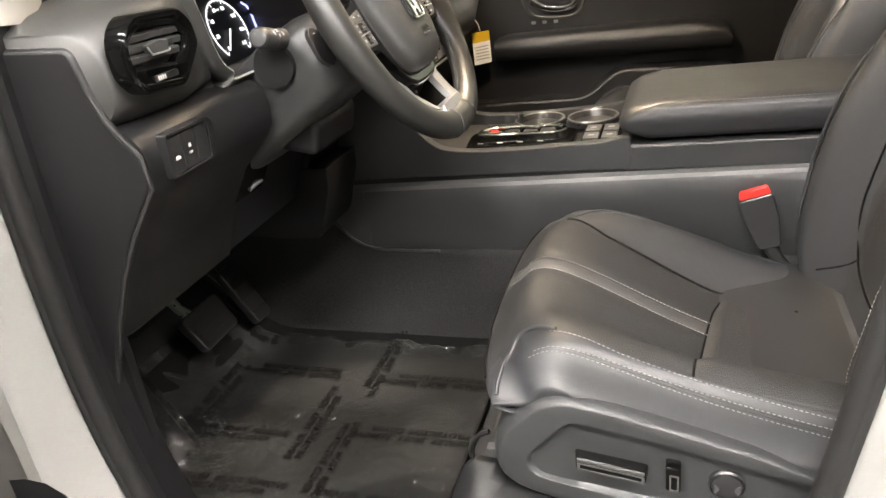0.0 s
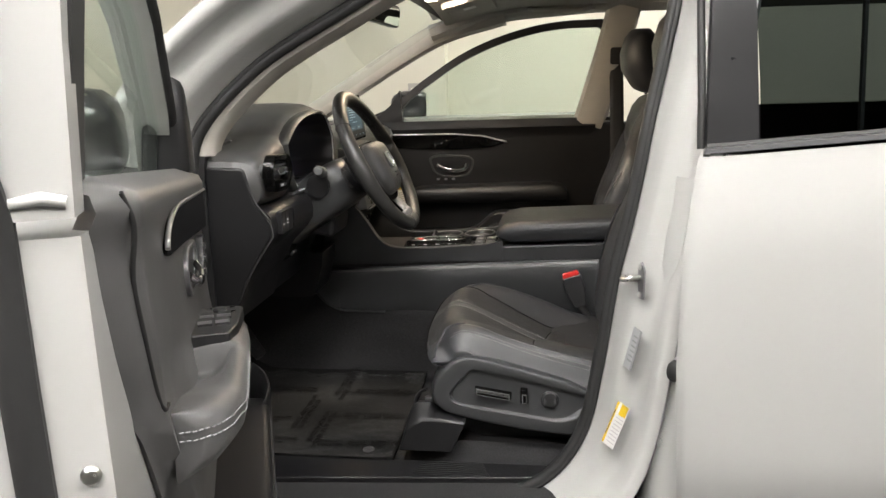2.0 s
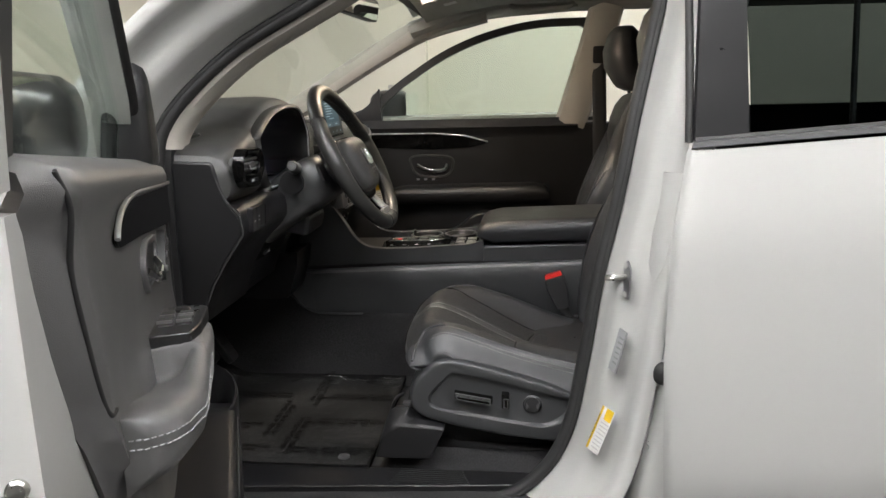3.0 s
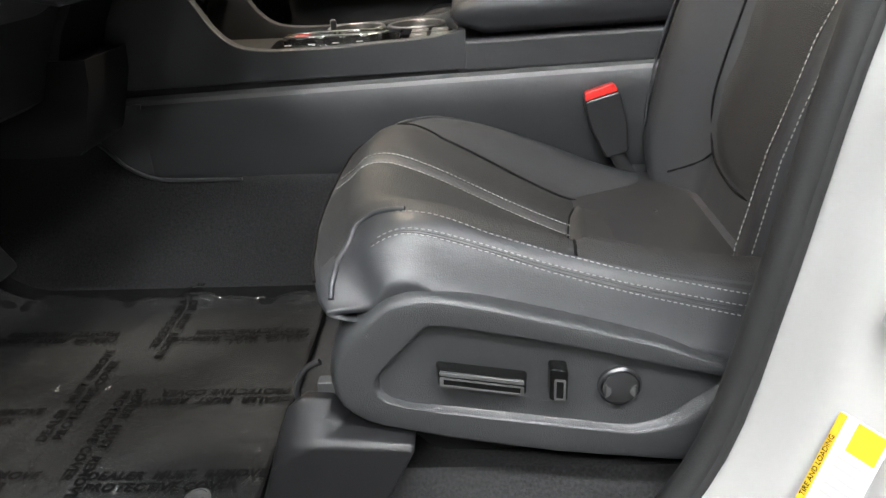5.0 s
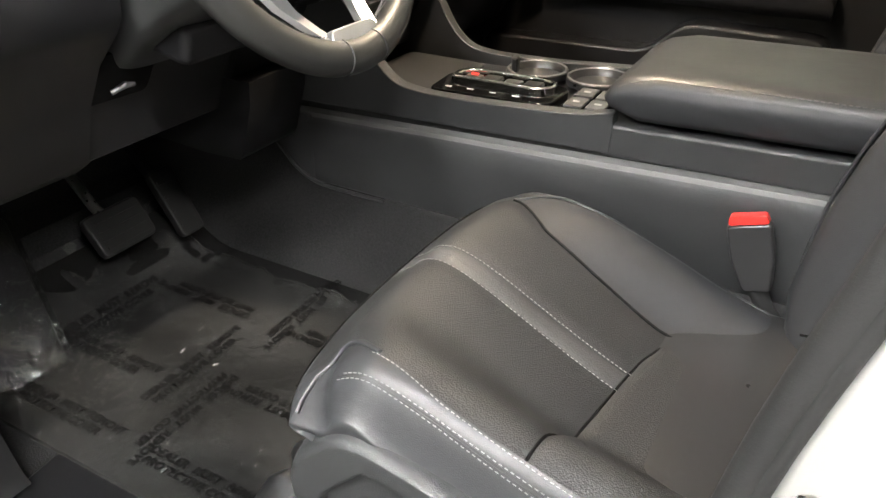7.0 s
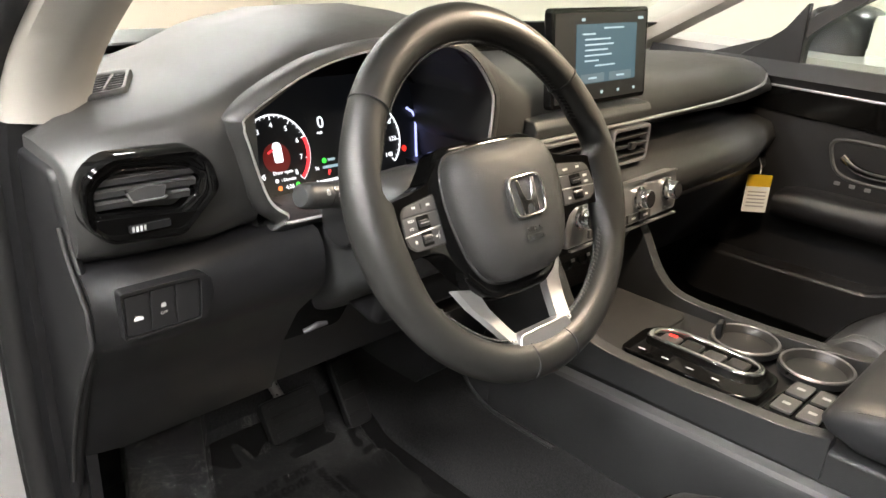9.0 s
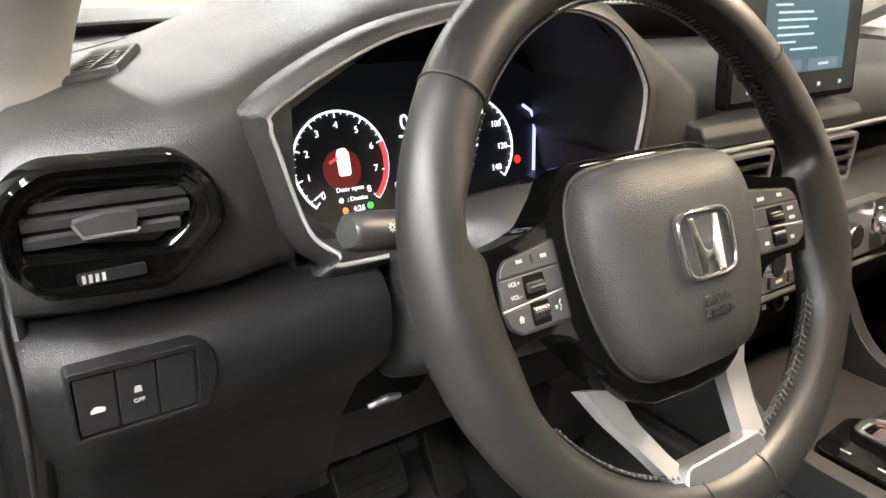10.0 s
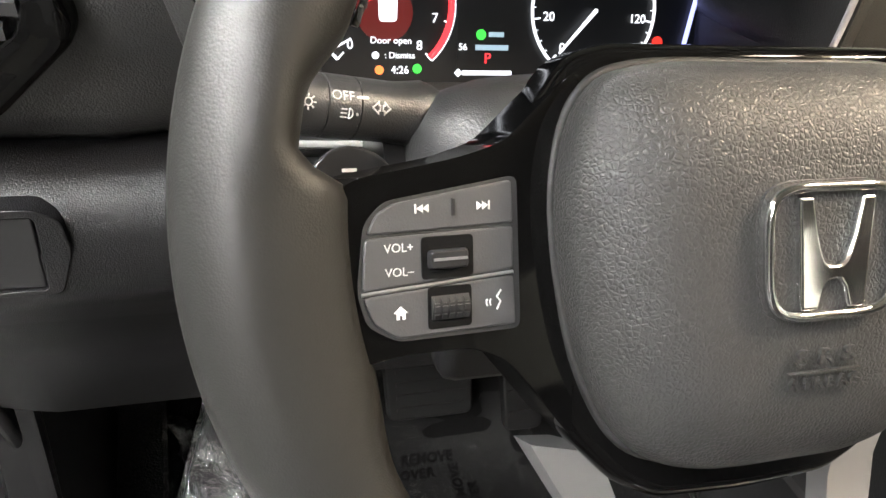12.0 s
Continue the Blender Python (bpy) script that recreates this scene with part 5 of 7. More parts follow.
part("range_bar", box(GM @ pose(0.0, -0.0405, 0.0014), 0.036, 0.0030, 0.0004), GWHITE, mid)
part("range_end", box(GM @ pose(-0.021, -0.0405, 0.0014, 0, 0, 45), 0.004, 0.004, 0.0004), GWHITE, mid)
part("fuel_band", tube([GM @ Vector(p) for p in ((0.148, 0.037, 0.002), (0.158, 0.030, 0.002), (0.1615, 0.020, 0.002), (0.150, -0.036, 0.002))], 0.0016, 6), GBLUE, ga, "pale blue light band")
part("heat_band", tube([GM @ Vector(p) for p in ((-0.140, 0.037, 0.002), (-0.150, 0.030, 0.002), (-0.152, 0.020, 0.002), (-0.138, -0.036, 0.002))], 0.0016, 6), GBLUE, ga, "pale blue light band")
part("belt_lamp", disc(GM @ pose(0.1315, -0.018, 0.001), 0.0042, 0, 0.0005, 12), LAMPRED, ga, "red warning lamp")

# ---- middle of the dash: display, vents, climate row ----
ds = thing("display_screen", "upright black touch display with a teal menu", "display", (-0.17, 1.385, 1.14))
TM = frame_of((0, 1, 0), (-0.12, 0, 1), (-0.158, 1.383, 1.206))
part("case", prism(rect(0.236, 0.132, 0.008), -0.014, 0.0, TM), PIANO, ds, bevel=0.003)
sc = part("panel", prism(rect(0.222, 0.118, 0.002), 0.0, 0.0006, TM), LCDON, ds)
part("menu", prism(rect(0.150, 0.080, 0.002, 0.010, 0.004), 0.0006, 0.0010, TM), GTEAL, sc, "teal menu page")
for i in range(8):
    part("text_bar", prism(rect((0.05, 0.03, 0.062, 0.07, 0.055, 0.066, 0.034, 0.05)[i], 0.0022, 0.0008, (0.025, -0.036, -0.014, -0.010, -0.017, -0.012, -0.028, 0.005)[i], 0.038 - 0.0072 * i), 0.0010, 0.0013, TM), GPALE, sc)
for bx in (-0.025, 0.045):
    part("menu_button", prism(rect(0.058, 0.012, 0.002, bx, -0.029), 0.0010, 0.0012, TM), GDIM, sc)
    part("button_text", prism(rect(0.020, 0.0026, 0.0008, bx, -0.029), 0.0012, 0.0015, TM), GPALE, sc)
for i in range(5):
    part("status_icon", prism(rect(0.006, 0.004, 0.001, -0.085 + 0.042 * i, -0.050), 0.0010, 0.0013, TM), GPALE, sc)
part("status_icon", prism(rect(0.014, 0.004, 0.001, 0.094, 0.050), 0.0010, 0.0013, TM), GPALE, sc)
part("status_icon", prism(rect(0.008, 0.004, 0.001, -0.050, 0.050), 0.0010, 0.0013, TM), GPALE, sc)

part("screen_ledge", loft([[Vector((x, y, z)) for x, z in ((-0.30, 1.115), (-0.175, 1.130), (-0.152, 1.128), (-0.146, 1.118), (-0.150, 1.104), (-0.30, 1.09))] for y in (1.235, 1.26, 1.51, 1.525)]), SOFT, db, "ledge under the display", bevel=0.003)
part("passenger_line", tube(spline([(-0.152, 1.235, 1.100), (-0.152, 1.52, 1.101), (-0.160, 1.8, 1.102), (-0.178, 2.0, 1.110), (-0.195, 2.06, 1.125)], 8), 0.0032, 8), SILVER, db, "thin satin silver line")
# set-back block, coloured near-black for the shade inside the shelf
part("passenger_shelf", box(pose(-0.40, 1.66, 1.040), 0.22, 0.86, 0.10), PRINTSHADE, db, "open shelf, its set-back block blackened for shade")
part("passenger_pad", loft([[Vector((x + interp(y, [1.2, 1.9, 2.1], [0, 0, -0.05]), y, z)) for x, z in ((-0.40, 1.035), (-0.170, 1.032), (-0.132, 1.022), (-0.118, 0.995), (-0.128, 0.965), (-0.165, 0.950), (-0.40, 0.95))] for y in lin(1.235, 2.12, 12)]), SOFT, db, "padded black lower dash roll", angle=60)
part("glove_box", loft([[Vector((x, y, z)) for x, z in ((-0.40, 0.95), (-0.18, 0.948), (-0.170, 0.93), (-0.22, 0.83), (-0.27, 0.75), (-0.42, 0.73))] for y in (1.53, 1.55, 2.08, 2.11)]), HARD, db, "black glove box lid", bevel=0.006)
part("vent_panel", prism(rect(0.30, 0.062, 0.008, 0.15, 0.0), -0.05, 0.0, rear((-0.158, 1.245, 1.066))), PIANO, db)


def middle_vent(y):
    m = rear((-0.152, y, 1.066))
    v = part("middle_vent", ring_prism(rect(0.105, 0.060, 0.008), rect(0.093, 0.048, 0.005), -0.01, 0.008, m), DULL, db, "vent frame", bevel=0.002)
    for i in range(3):
        part("slat", box(m @ pose(0, -0.014 + 0.014 * i, 0.0, 12), 0.094, 0.0035, 0.014), SATIN, v, smooth=False)
    part("tab", box(m @ pose(0.0, 0.0, 0.009), 0.014, 0.012, 0.008), SATIN, v, bevel=0.002)


middle_vent(1.305)
middle_vent(1.475)
cp = part("climate_panel", prism(fillet([(-0.150, -0.034), (0.150, -0.030), (0.156, 0.0), (0.150, 0.036), (-0.150, 0.032)], 0.008), -0.03, 0.0, rear((-0.108, 1.425, 0.985)) @ pose(0, 0, 0, -8)), SILVER, db, "satin silver climate control panel", bevel=0.003)
CM = rear((-0.108, 1.425, 0.985)) @ pose(0, 0, 0, -8)
for kx in (0.035, 0.118, -0.118):
    k = part("climate_knob", lathe(CM @ pose(kx, 0.008, 0), [(0.018, 0), (0.018, 0.004), (0.015, 0.006), (0.0145, 0.020), (0.013, 0.022), (0.001, 0.022)], 24), CHROME, cp, "chrome-edged knob")
    part("knob_face", disc(CM @ pose(kx, 0.008, 0.0222), 0.011, 0, 0.0006), SATIN, k)
for i in range(5):
    part("climate_button", prism(rect(0.030, 0.013, 0.002, -0.085 + 0.034 * i, -0.021), 0.0, 0.004, CM), BUTTON, cp)
    part("button_mark", prism(rect(0.012, 0.0035, 0.001, -0.085 + 0.034 * i, -0.021), 0.004, 0.0044, CM), LEGEND, cp)
part("climate_edge", box(CM @ pose(0.0, -0.036, 0.002), 0.29, 0.003, 0.006), SILVER, cp)
part("climate_edge", box(CM @ pose(0.0, 0.036, 0.002), 0.29, 0.003, 0.006), SILVER, cp)
lowc = part("socket_panel", loft([[Vector((x, y, z)) for x, z in ((-0.36, 0.96), (-0.135, 0.955), (-0.128, 0.93), (-0.155, 0.88), (-0.16, 0.84), (-0.36, 0.80))] for y in (1.262, 1.27, 1.50, 1.508)]), HARD, db, "black panel with sockets", bevel=0.004)
for i, py in enumerate((1.335, 1.375, 1.42)):
    q = lathe(rear((-0.142, py, 0.905)) @ pose(0, 0, 0, -22), [(0.013, 0), (0.013, 0.004), (0.010, 0.004), (0.010, -0.006), (0.001, -0.006)], 18)
    part("power_socket", q, SATIN, lowc)
    part("socket_mark", box(rear((-0.136, py, 0.912)) @ pose(0, 0, 0.006, -22), 0.008, 0.005, 0.001), LEGEND, lowc)

tag = thing("hang_tag", "yellow-headed white paper tag hanging from the dash", "tag", (-0.13, 2.02, 0.86))
gm = frame_of((0.80, 0.60, 0), (0, 0, 1), (-0.150, 2.03, 0.925)) @ pose(0, 0, 0, 3, 0, 2) @ Matrix.Diagonal((0.72, 0.74, 1, 1))
part("card", prism(rect(0.070, 0.115, 0.004, 0, -0.06), 0, 0.001, gm), PAPER, tag)
part("yellow_head", prism(rect(0.070, 0.036, 0.003, 0, -0.02), 0.001, 0.0016, gm), YELLOW, tag)
for i in range(5):
    part("print_bar", prism(rect(0.052, 0.004, 0.0, 0, -0.055 - 0.011 * i), 0.001, 0.0015, gm), PRINTGREY, tag)
part("loop", tube([gm @ Vector((0, 0.0, 0)), gm @ Vector((0.002, 0.02, -0.01)), gm @ Vector((0, 0.035, -0.03))], 0.0012, 6), PAPER, tag)

# ---- steering wheel ----
WT = radians(26.6)
WM = frame_of((0, 1, 0), (-math.sin(WT), 0, math.cos(WT)), (0, 1.0, 1.12))
sw = thing("steering_wheel", "black leather steering wheel with silver lower spokes and buttons", "steering wheel", (0, 1.0, 1.12))


def W(x, y, z):
    return WM @ Vector((x, y, z))


def rim_r(a):
    """Tube radius, fuller where the thumbs rest."""
    return 0.0165 + 0.0018 * max(0, math.cos(2 * (a - math.pi)) - 0.55) / 0.45


def thumb(a):
    """How far the leather widens towards the hub beside the side arms."""
    g = math.degrees(a) % 360
    d = 184.3 - g if 90 < g < 270 else (g + 4.3 + 180) % 360 - 180      # above the arm positive
    return 0.42 * smooth(10.6, 8.6, d) * smooth(-30.0, -12.0, d) - 0.36 * smooth(26.0, 17.5, d) * smooth(10.0, 12.5, d)


rimsecs = []
for i in range(216):
    a = 2 * math.pi * i / 216
    rr, ext = rim_r(a), thumb(a)
    sec = []
    for k in range(20):
        c, z = math.cos(2 * math.pi * k / 20), math.sin(2 * math.pi * k / 20)
        r = 0.169 + rr * 1.12 * c * (1 + ext if c < 0 else 1)
        sec.append(W(r * math.cos(a), r * math.sin(a), rr * z * (1 - 0.25 * ext * max(0, -c)) - 0.006 * ext * max(0, -c)))
    rimsecs.append(sec)
rim = part("rim", loft(rimsecs, loop=True), WHEELLEA, sw, "smooth black leather rim", angle=60)
for a in (144, 36, -80, 260 - 0):
    t = radians(a)
    c, d = Vector((math.cos(t), math.sin(t), 0)), Vector((-math.sin(t), math.cos(t), 0))
    part("rim_seam", tube([W(*(c * (0.169 + 0.0182 * math.cos(k)) + Vector((0, 0, 0.0170 * math.sin(k))))) for k in lin(0, 2 * math.pi, 25)[:-1]], 0.0011, 6, True), RUBBER, rim)
# laced seam along the inner side of the rim
LACE = material("grey_thread", (0.085, 0.085, 0.082), 0.6, vary=0.1, vscale=200)
for a0, a1 in ((-79, -18), (22, 35), (37, 143), (145, 158), (216, 259)):
    n = int((a1 - a0) / 1.75)
    r0 = 0.169 - rim_r(0) * 1.12 - 0.0002
    part("rim_groove", tube([W(r0 * math.cos(radians(a)), r0 * math.sin(radians(a)), 0.0) for a in lin(a0, a1, 2 * n)], 0.0011, 6), RUBBER, rim)
    bm = bmesh.new()
    for i in range(n):
        a, b = radians(lerp(a0, a1, i / n)), radians(lerp(a0, a1, (i + 0.75) / n))
        for z0, z1 in ((-0.0042, 0.0004), (0.0042, -0.0004)):
            k0 = r0 + abs(z0) * 0.12
            add_tube(bm, [W(k0 * math.cos(a), k0 * math.sin(a), z0), W((r0 - 0.0008) * math.cos(b), (r0 - 0.0008) * math.sin(b), z1)], 0.00065, 6)
    part("rim_stitching", bm, LACE, rim)["kind"] = "stuff"
# gloss centre frame with its side arms
half = [(0.0, 0.054), (0.056, 0.054), (0.070, 0.050), (0.080, 0.036), (0.090, 0.024), (0.096, 0.0), (0.096, -0.036), (0.084, -0.052), (0.070, -0.075), (0.052, -0.094), (0.036, -0.102), (0.0, -0.104)]
full = half + [(-x, y) for x, y in half[::-1][1:-1]]
part("centre_frame", prism(fillet(full, 0.006, 3), -0.034, -0.006, WM), PIANO, sw, "piano black centre frame", bevel=0.006, seg=4)


def arm_frame(sgn):
    """The side arms rise slightly towards the rim."""
    return WM @ pose(sgn * 0.113, 0, 0.0075, 0, -7 * sgn, 0) @ pose(-sgn * 0.113, 0, 0)


for sgn in (-1, 1):
    arm = [(0.066, 0.046), (0.079, 0.035), (0.092, 0.0235), (0.108, 0.0190), (0.124, 0.0165), (0.1400, 0.0140), (0.1470, 0.0080), (0.1490, -0.0150), (0.1475, -0.0350), (0.1400, -0.0400), (0.1254, -0.0380), (0.104, -0.0385), (0.092, -0.044), (0.082, -0.0560), (0.068, -0.074)]
    part("side_arm", prism([(sgn * x, y) for x, y in fillet(arm, 0.005, 3)][::sgn], -0.032, -0.0075, arm_frame(sgn)), PIANO, sw, "piano black side arm", bevel=0.0035, seg=4)
# airbag cover, domed
ab = [(0.0, 0.047), (0.050, 0.046), (0.069, 0.036), (0.0765, 0.012), (0.075, -0.018), (0.067, -0.052), (0.052, -0.077), (0.029, -0.086), (0.0, -0.087)]
ab = spline([(x, y, 0) for x, y in ab + [(-x, y) for x, y in ab[::-1][1:-1]]], 5, True)
cz = Vector((0, -0.016, 0))
part("airbag_cover", loft([[W(*(cz + (p - cz) * k + Vector((0, 0.004 * (1 - k), z)))) for p in ab] for k, z in ((0.97, -0.020), (1.0, -0.008), (1.0, 0.001), (0.988, 0.0065), (0.955, 0.0115), (0.90, 0.0155), (0.83, 0.0190), (0.76, 0.0215), (0.69, 0.0234), (0.62, 0.0246), (0.53, 0.0253), (0.40, 0.0259), (0.25, 0.0263), (0.1, 0.0265))]), AIRBAG, sw, "grained black airbag cover", angle=70)
part("airbag_gap", tube([W(*(cz + (p - cz) * 1.006 + Vector((0, 0, -0.0050)))) for p in ab], 0.0016, 6, True), RUBBER, sw)
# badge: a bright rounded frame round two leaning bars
EM = WM @ pose(0.0, -0.0115, 0.0262) @ Matrix.Diagonal((0.95, 0.97, 1, 1))
eo = spline([(x, y, 0) for x, y in ((-0.022, 0.018), (0.0, 0.0205), (0.022, 0.018), (0.0245, 0.0), (0.0205, -0.017), (0.0, -0.0195), (-0.0205, -0.017), (-0.0245, 0.0))], 6, True)
bd = part("badge_recess", loft([[EM @ (p * 1.10 + Vector((0, 0, z))) for p in eo] for z in (-0.004, 0.0012)]), AIRBAG, sw)
part("badge_frame", tube([EM @ (p + Vector((0, 0, 0.0025))) for p in eo], 0.0017, 10, True), CHROME, bd, "chrome badge frame")
half = [(0.0, -0.19), (0.09, -0.19), (0.17, -0.12), (0.22, 0.0), (0.30, 0.28), (0.41, 0.93), (0.66, 0.93), (0.55, -0.93), (0.25, -0.93), (0.17, -0.58), (0.09, -0.46), (0.0, -0.45)]
HB = [(x * 0.0225, y * 0.0190) for x, y in half + [(-x, y) for x, y in half[::-1][1:-1]]]
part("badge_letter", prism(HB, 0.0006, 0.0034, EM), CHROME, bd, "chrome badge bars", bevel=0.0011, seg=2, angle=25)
m_srs = WM @ pose(0.0, -0.0440, 0.0274) @ pose(0, 0, 0, 4)
for word, size, step, dy in (("SRS", 0.0085, 0.0088, 0.0), ("AIRBAG", 0.0064, 0.0046, -0.0083)):
    for i, ch in enumerate(word):
        text_mesh("embossed_letter", ch, size, m_srs @ pose((i - (len(word) - 1) / 2) * step, dy, 0.0) @ Matrix.Diagonal((1.35 if word == "SRS" else 1.0, 0.9, 1, 1)), AIRBAG, sw, depth=0.0007)
part("embossed_line", box(m_srs @ pose(0, -0.0046, 0.0), 0.027, 0.0007, 0.0016), AIRBAG, sw)
for sgn in (-1, 1):
    part("horn_mark", tube([W(sgn * 0.0405 + dx, -0.0085 + dy, 0.0243) for dx, dy in ((-0.004, 0.0005), (-0.002, 0), (-0.001, -0.0016), (0.001, -0.0016), (0.002, 0), (0.004, 0.0005))], 0.0004, 5), RUBBER, sw)


def pod(sgn):
    AM = arm_frame(sgn)

    def A(x, y, z):
        return AM @ Vector((x, y, z))
    P = lambda pts: [(sgn * x, y) for x, y in pts][::sgn]
    base = part("button_pod", prism(P(fillet([(0.0885, 0.0135), (0.0875, -0.0338), (0.128, -0.0335), (0.137, -0.0280), (0.1395, -0.018), (0.137, 0.0015), (0.131, 0.0075)], 0.003)), -0.016, -0.0069, AM), RUBBER, sw, "button pod")
    rows = (("seek_button", [(0.0905, 0.0122), (0.0900, -0.0008), (0.1365, -0.0018), (0.1335, 0.0040), (0.1285, 0.0068)]),
            ("volume_button", [(0.0900, -0.0018), (0.0900, -0.0150), (0.1382, -0.0178), (0.1370, -0.0028)]),
            ("home_button", [(0.0900, -0.0168), (0.0892, -0.0322), (0.1280, -0.0325), (0.1350, -0.0275), (0.1382, -0.0196)]))
    for nm, q in rows:
        part(nm, prism(P(fillet(q, 0.0012, 2)), -0.0115, -0.0062, AM), BUTTON, base, bevel=0.0007)
    part("silver_line", tube([A(sgn * 0.0900, -0.0159, -0.0069), A(sgn * 0.1384, -0.0187, -0.0069)], 0.0006, 6), SILVER, base)
    # both wells are flat plates; their depth is shade put in by colour
    part("toggle_well", prism(rect(0.0165, 0.0125, 0.0015, sgn * 0.1120, -0.0095), -0.0085, -0.0059, AM), SEAMSHADE, base)
    part("toggle", prism(rect(0.0135, 0.0060, 0.0015, sgn * 0.1120, -0.0100), -0.0068, -0.0038, AM, 0.15), SATIN, base, bevel=0.0006)
    part("toggle_edge", box(AM @ pose(sgn * 0.1120, -0.0098, -0.0036), 0.0105, 0.0008, 0.0006), SILVER, base)
    part("roller_well", prism(rect(0.0140, 0.0125, 0.0012, sgn * 0.1115, -0.0245), -0.0085, -0.0059, AM), SEAMSHADE, base)
    part("roller", loft([[A(sgn * (0.1115 + x), -0.0245 + 0.0052 * math.sin(k), -0.0095 + 0.0052 * math.cos(k)) for k in lin(0, 2 * math.pi, 19)[:-1]] for x in (-0.0060, -0.002, 0.002, 0.0060)]), RUBBER, base, "ribbed roller")
    for i in range(5):
        for j in range(5):
            part("roller_knob", box(AM @ pose(sgn * (0.1115 - 0.0048 + 0.0024 * i), -0.0245 + 0.0046 * math.sin(radians(-60 + 30 * j)), -0.0095 + 0.0054 * math.cos(radians(-60 + 30 * j)), 60 - 30 * j), 0.0015, 0.0016, 0.0008), SATIN, base)
    lg = lambda x, y: AM @ pose(sgn * x, y, -0.0061)
    if sgn < 0:
        text_mesh("legend", "VOL+", 0.0036, lg(0.1270, -0.0060), LEGEND, base, depth=0.0001)
        text_mesh("legend", "VOL\u2013", 0.0036, lg(0.1270, -0.0130), LEGEND, base, depth=0.0001)
        for cx, dr in ((0.1195, -1), (0.1005, 1)):
            for k in (0, 1):
                part("seek_mark", prism([(-0.0012 * dr, -0.0014), (0.0012 * dr, 0.0), (-0.0012 * dr, 0.0014)][::dr], 0.0, 0.0003, lg(cx, 0.0050) @ pose(-0.0009 + 0.0018 * k, 0, 0) @ Matrix.Diagonal((0.78, 0.85, 1, 1))), LEGEND, base)
            part("seek_mark", box(lg(cx, 0.0050) @ pose(dr * 0.0022, 0, 0.0001), 0.0005, 0.0026, 0.0003), LEGEND, base)
        part("divider_mark", box(lg(0.1100, 0.0050), 0.0010, 0.0050, 0.0008), SATIN, base)
        part("home_mark", prism([(-0.0016, -0.0018), (-0.0005, -0.0018), (-0.0005, -0.0004), (0.0005, -0.0004), (0.0005, -0.0018), (0.0016, -0.0018), (0.0016, 0.0004), (0.0026, 0.0004), (0.0, 0.0028), (-0.0026, 0.0004), (-0.0016, 0.0004)], 0.0, 0.0003, lg(0.1270, -0.0252) @ Matrix.Diagonal((0.85, 0.85, 1, 1))), LEGEND, base, "white house mark")
        part("voice_mark", tube([lg(0.0955, -0.024) @ Vector(p) for p in ((0.001, 0.003, 0), (-0.0005, 0.001, 0), (0.0008, -0.0005, 0), (-0.0005, -0.003, 0))], 0.0003, 5), LEGEND, base)
        for k in (0.0012, 0.0024):
            part("voice_mark", tube([lg(0.0965 + k, -0.0245) @ Vector((-0.0006 * math.cos(t), 0.0006 * 2 * math.sin(t), 0)) for t in lin(-1, 1, 5)], 0.00025, 5), LEGEND, base)
    else:
        for cx, cy, w in ((0.120, 0.004, 0.005), (0.101, 0.004, 0.007), (0.128, -0.007, 0.006), (0.128, -0.0135, 0.006), (0.124, -0.027, 0.004), (0.098, -0.027, 0.004)):
            part("legend_bar", box(lg(cx, cy), w, 0.0025, 0.0003), LEGEND, base)


pod(-1)
pod(1)
for sgn in (-1, 1):
    pts = [((0.066, -0.083, -0.026), 0.016), ((0.056, -0.105, -0.024), 0.0135), ((0.045, -0.128, -0.014), 0.012), ((0.036, -0.147, -0.004), 0.0125), ((0.030, -0.158, 0.0), 0.013)]
    part("lower_spoke", loft([[W(sgn * (c[0] + a * w), c[1] + b * 0.004, c[2] + z) for a, b, z in ((-1, -1.0, 0.0), (-0.8, -0.8, 0.008), (0.8, 0.8, 0.008), (1, 1.0, 0.0), (0, 0, -0.006))] for c, w in pts]), SILVER, sw, "satin silver lower spoke", angle=30)
part("spoke_base", prism(fillet([(-0.036, -0.138), (0.036, -0.138), (0.044, -0.158), (0.0, -0.164), (-0.044, -0.158)], 0.006), -0.010, 0.008, WM), SILVER, sw, "satin silver spoke foot", bevel=0.004)
part("hub_back", lathe(WM, [(0.046, -0.034), (0.050, -0.05), (0.048, -0.075), (0.03, -0.08)], 28), HARD, sw)
for sgn in (-1, 1):
    part("shift_paddle", prism(fillet([(sgn * 0.108, -0.010), (sgn * 0.120, 0.020), (sgn * 0.136, 0.0245), (sgn * 0.147, 0.016), (sgn * 0.150, -0.018), (sgn * 0.13, -0.03)][::sgn], 0.008), -0.052, -0.046, WM), SATIN, sw, "black shift paddle", bevel=0.001)
    part("paddle_mark", box(WM @ pose(sgn * 0.1333, 0.0150, -0.0455), 0.005, 0.0012, 0.0004), LEGEND, sw)

# ---- steering column and stalks ----
sc_t = thing("steering_column", "black steering column cover with two stalks", "steering column", (-0.1, 1.0, 1.04))
COLUMN = material("column_plastic", (0.040, 0.041, 0.042), 0.32, spec=0.65, vary=0.1, vscale=9, bump=0.2, bscale=1200, kind="grain", rvary=0.05)


def column_sec(z, hw, yt, yb):
    """A broad rounded section across the column, yt its flat top."""
    cy, hy = (yt + yb) / 2, (yt - yb) / 2
    return [W(hw * math.copysign(abs(math.cos(t)) ** 0.45, math.cos(t)), cy + hy * math.copysign(abs(math.sin(t)) ** 0.45, math.sin(t)), z) for t in lin(0, 2 * math.pi, 41)[:-1]]


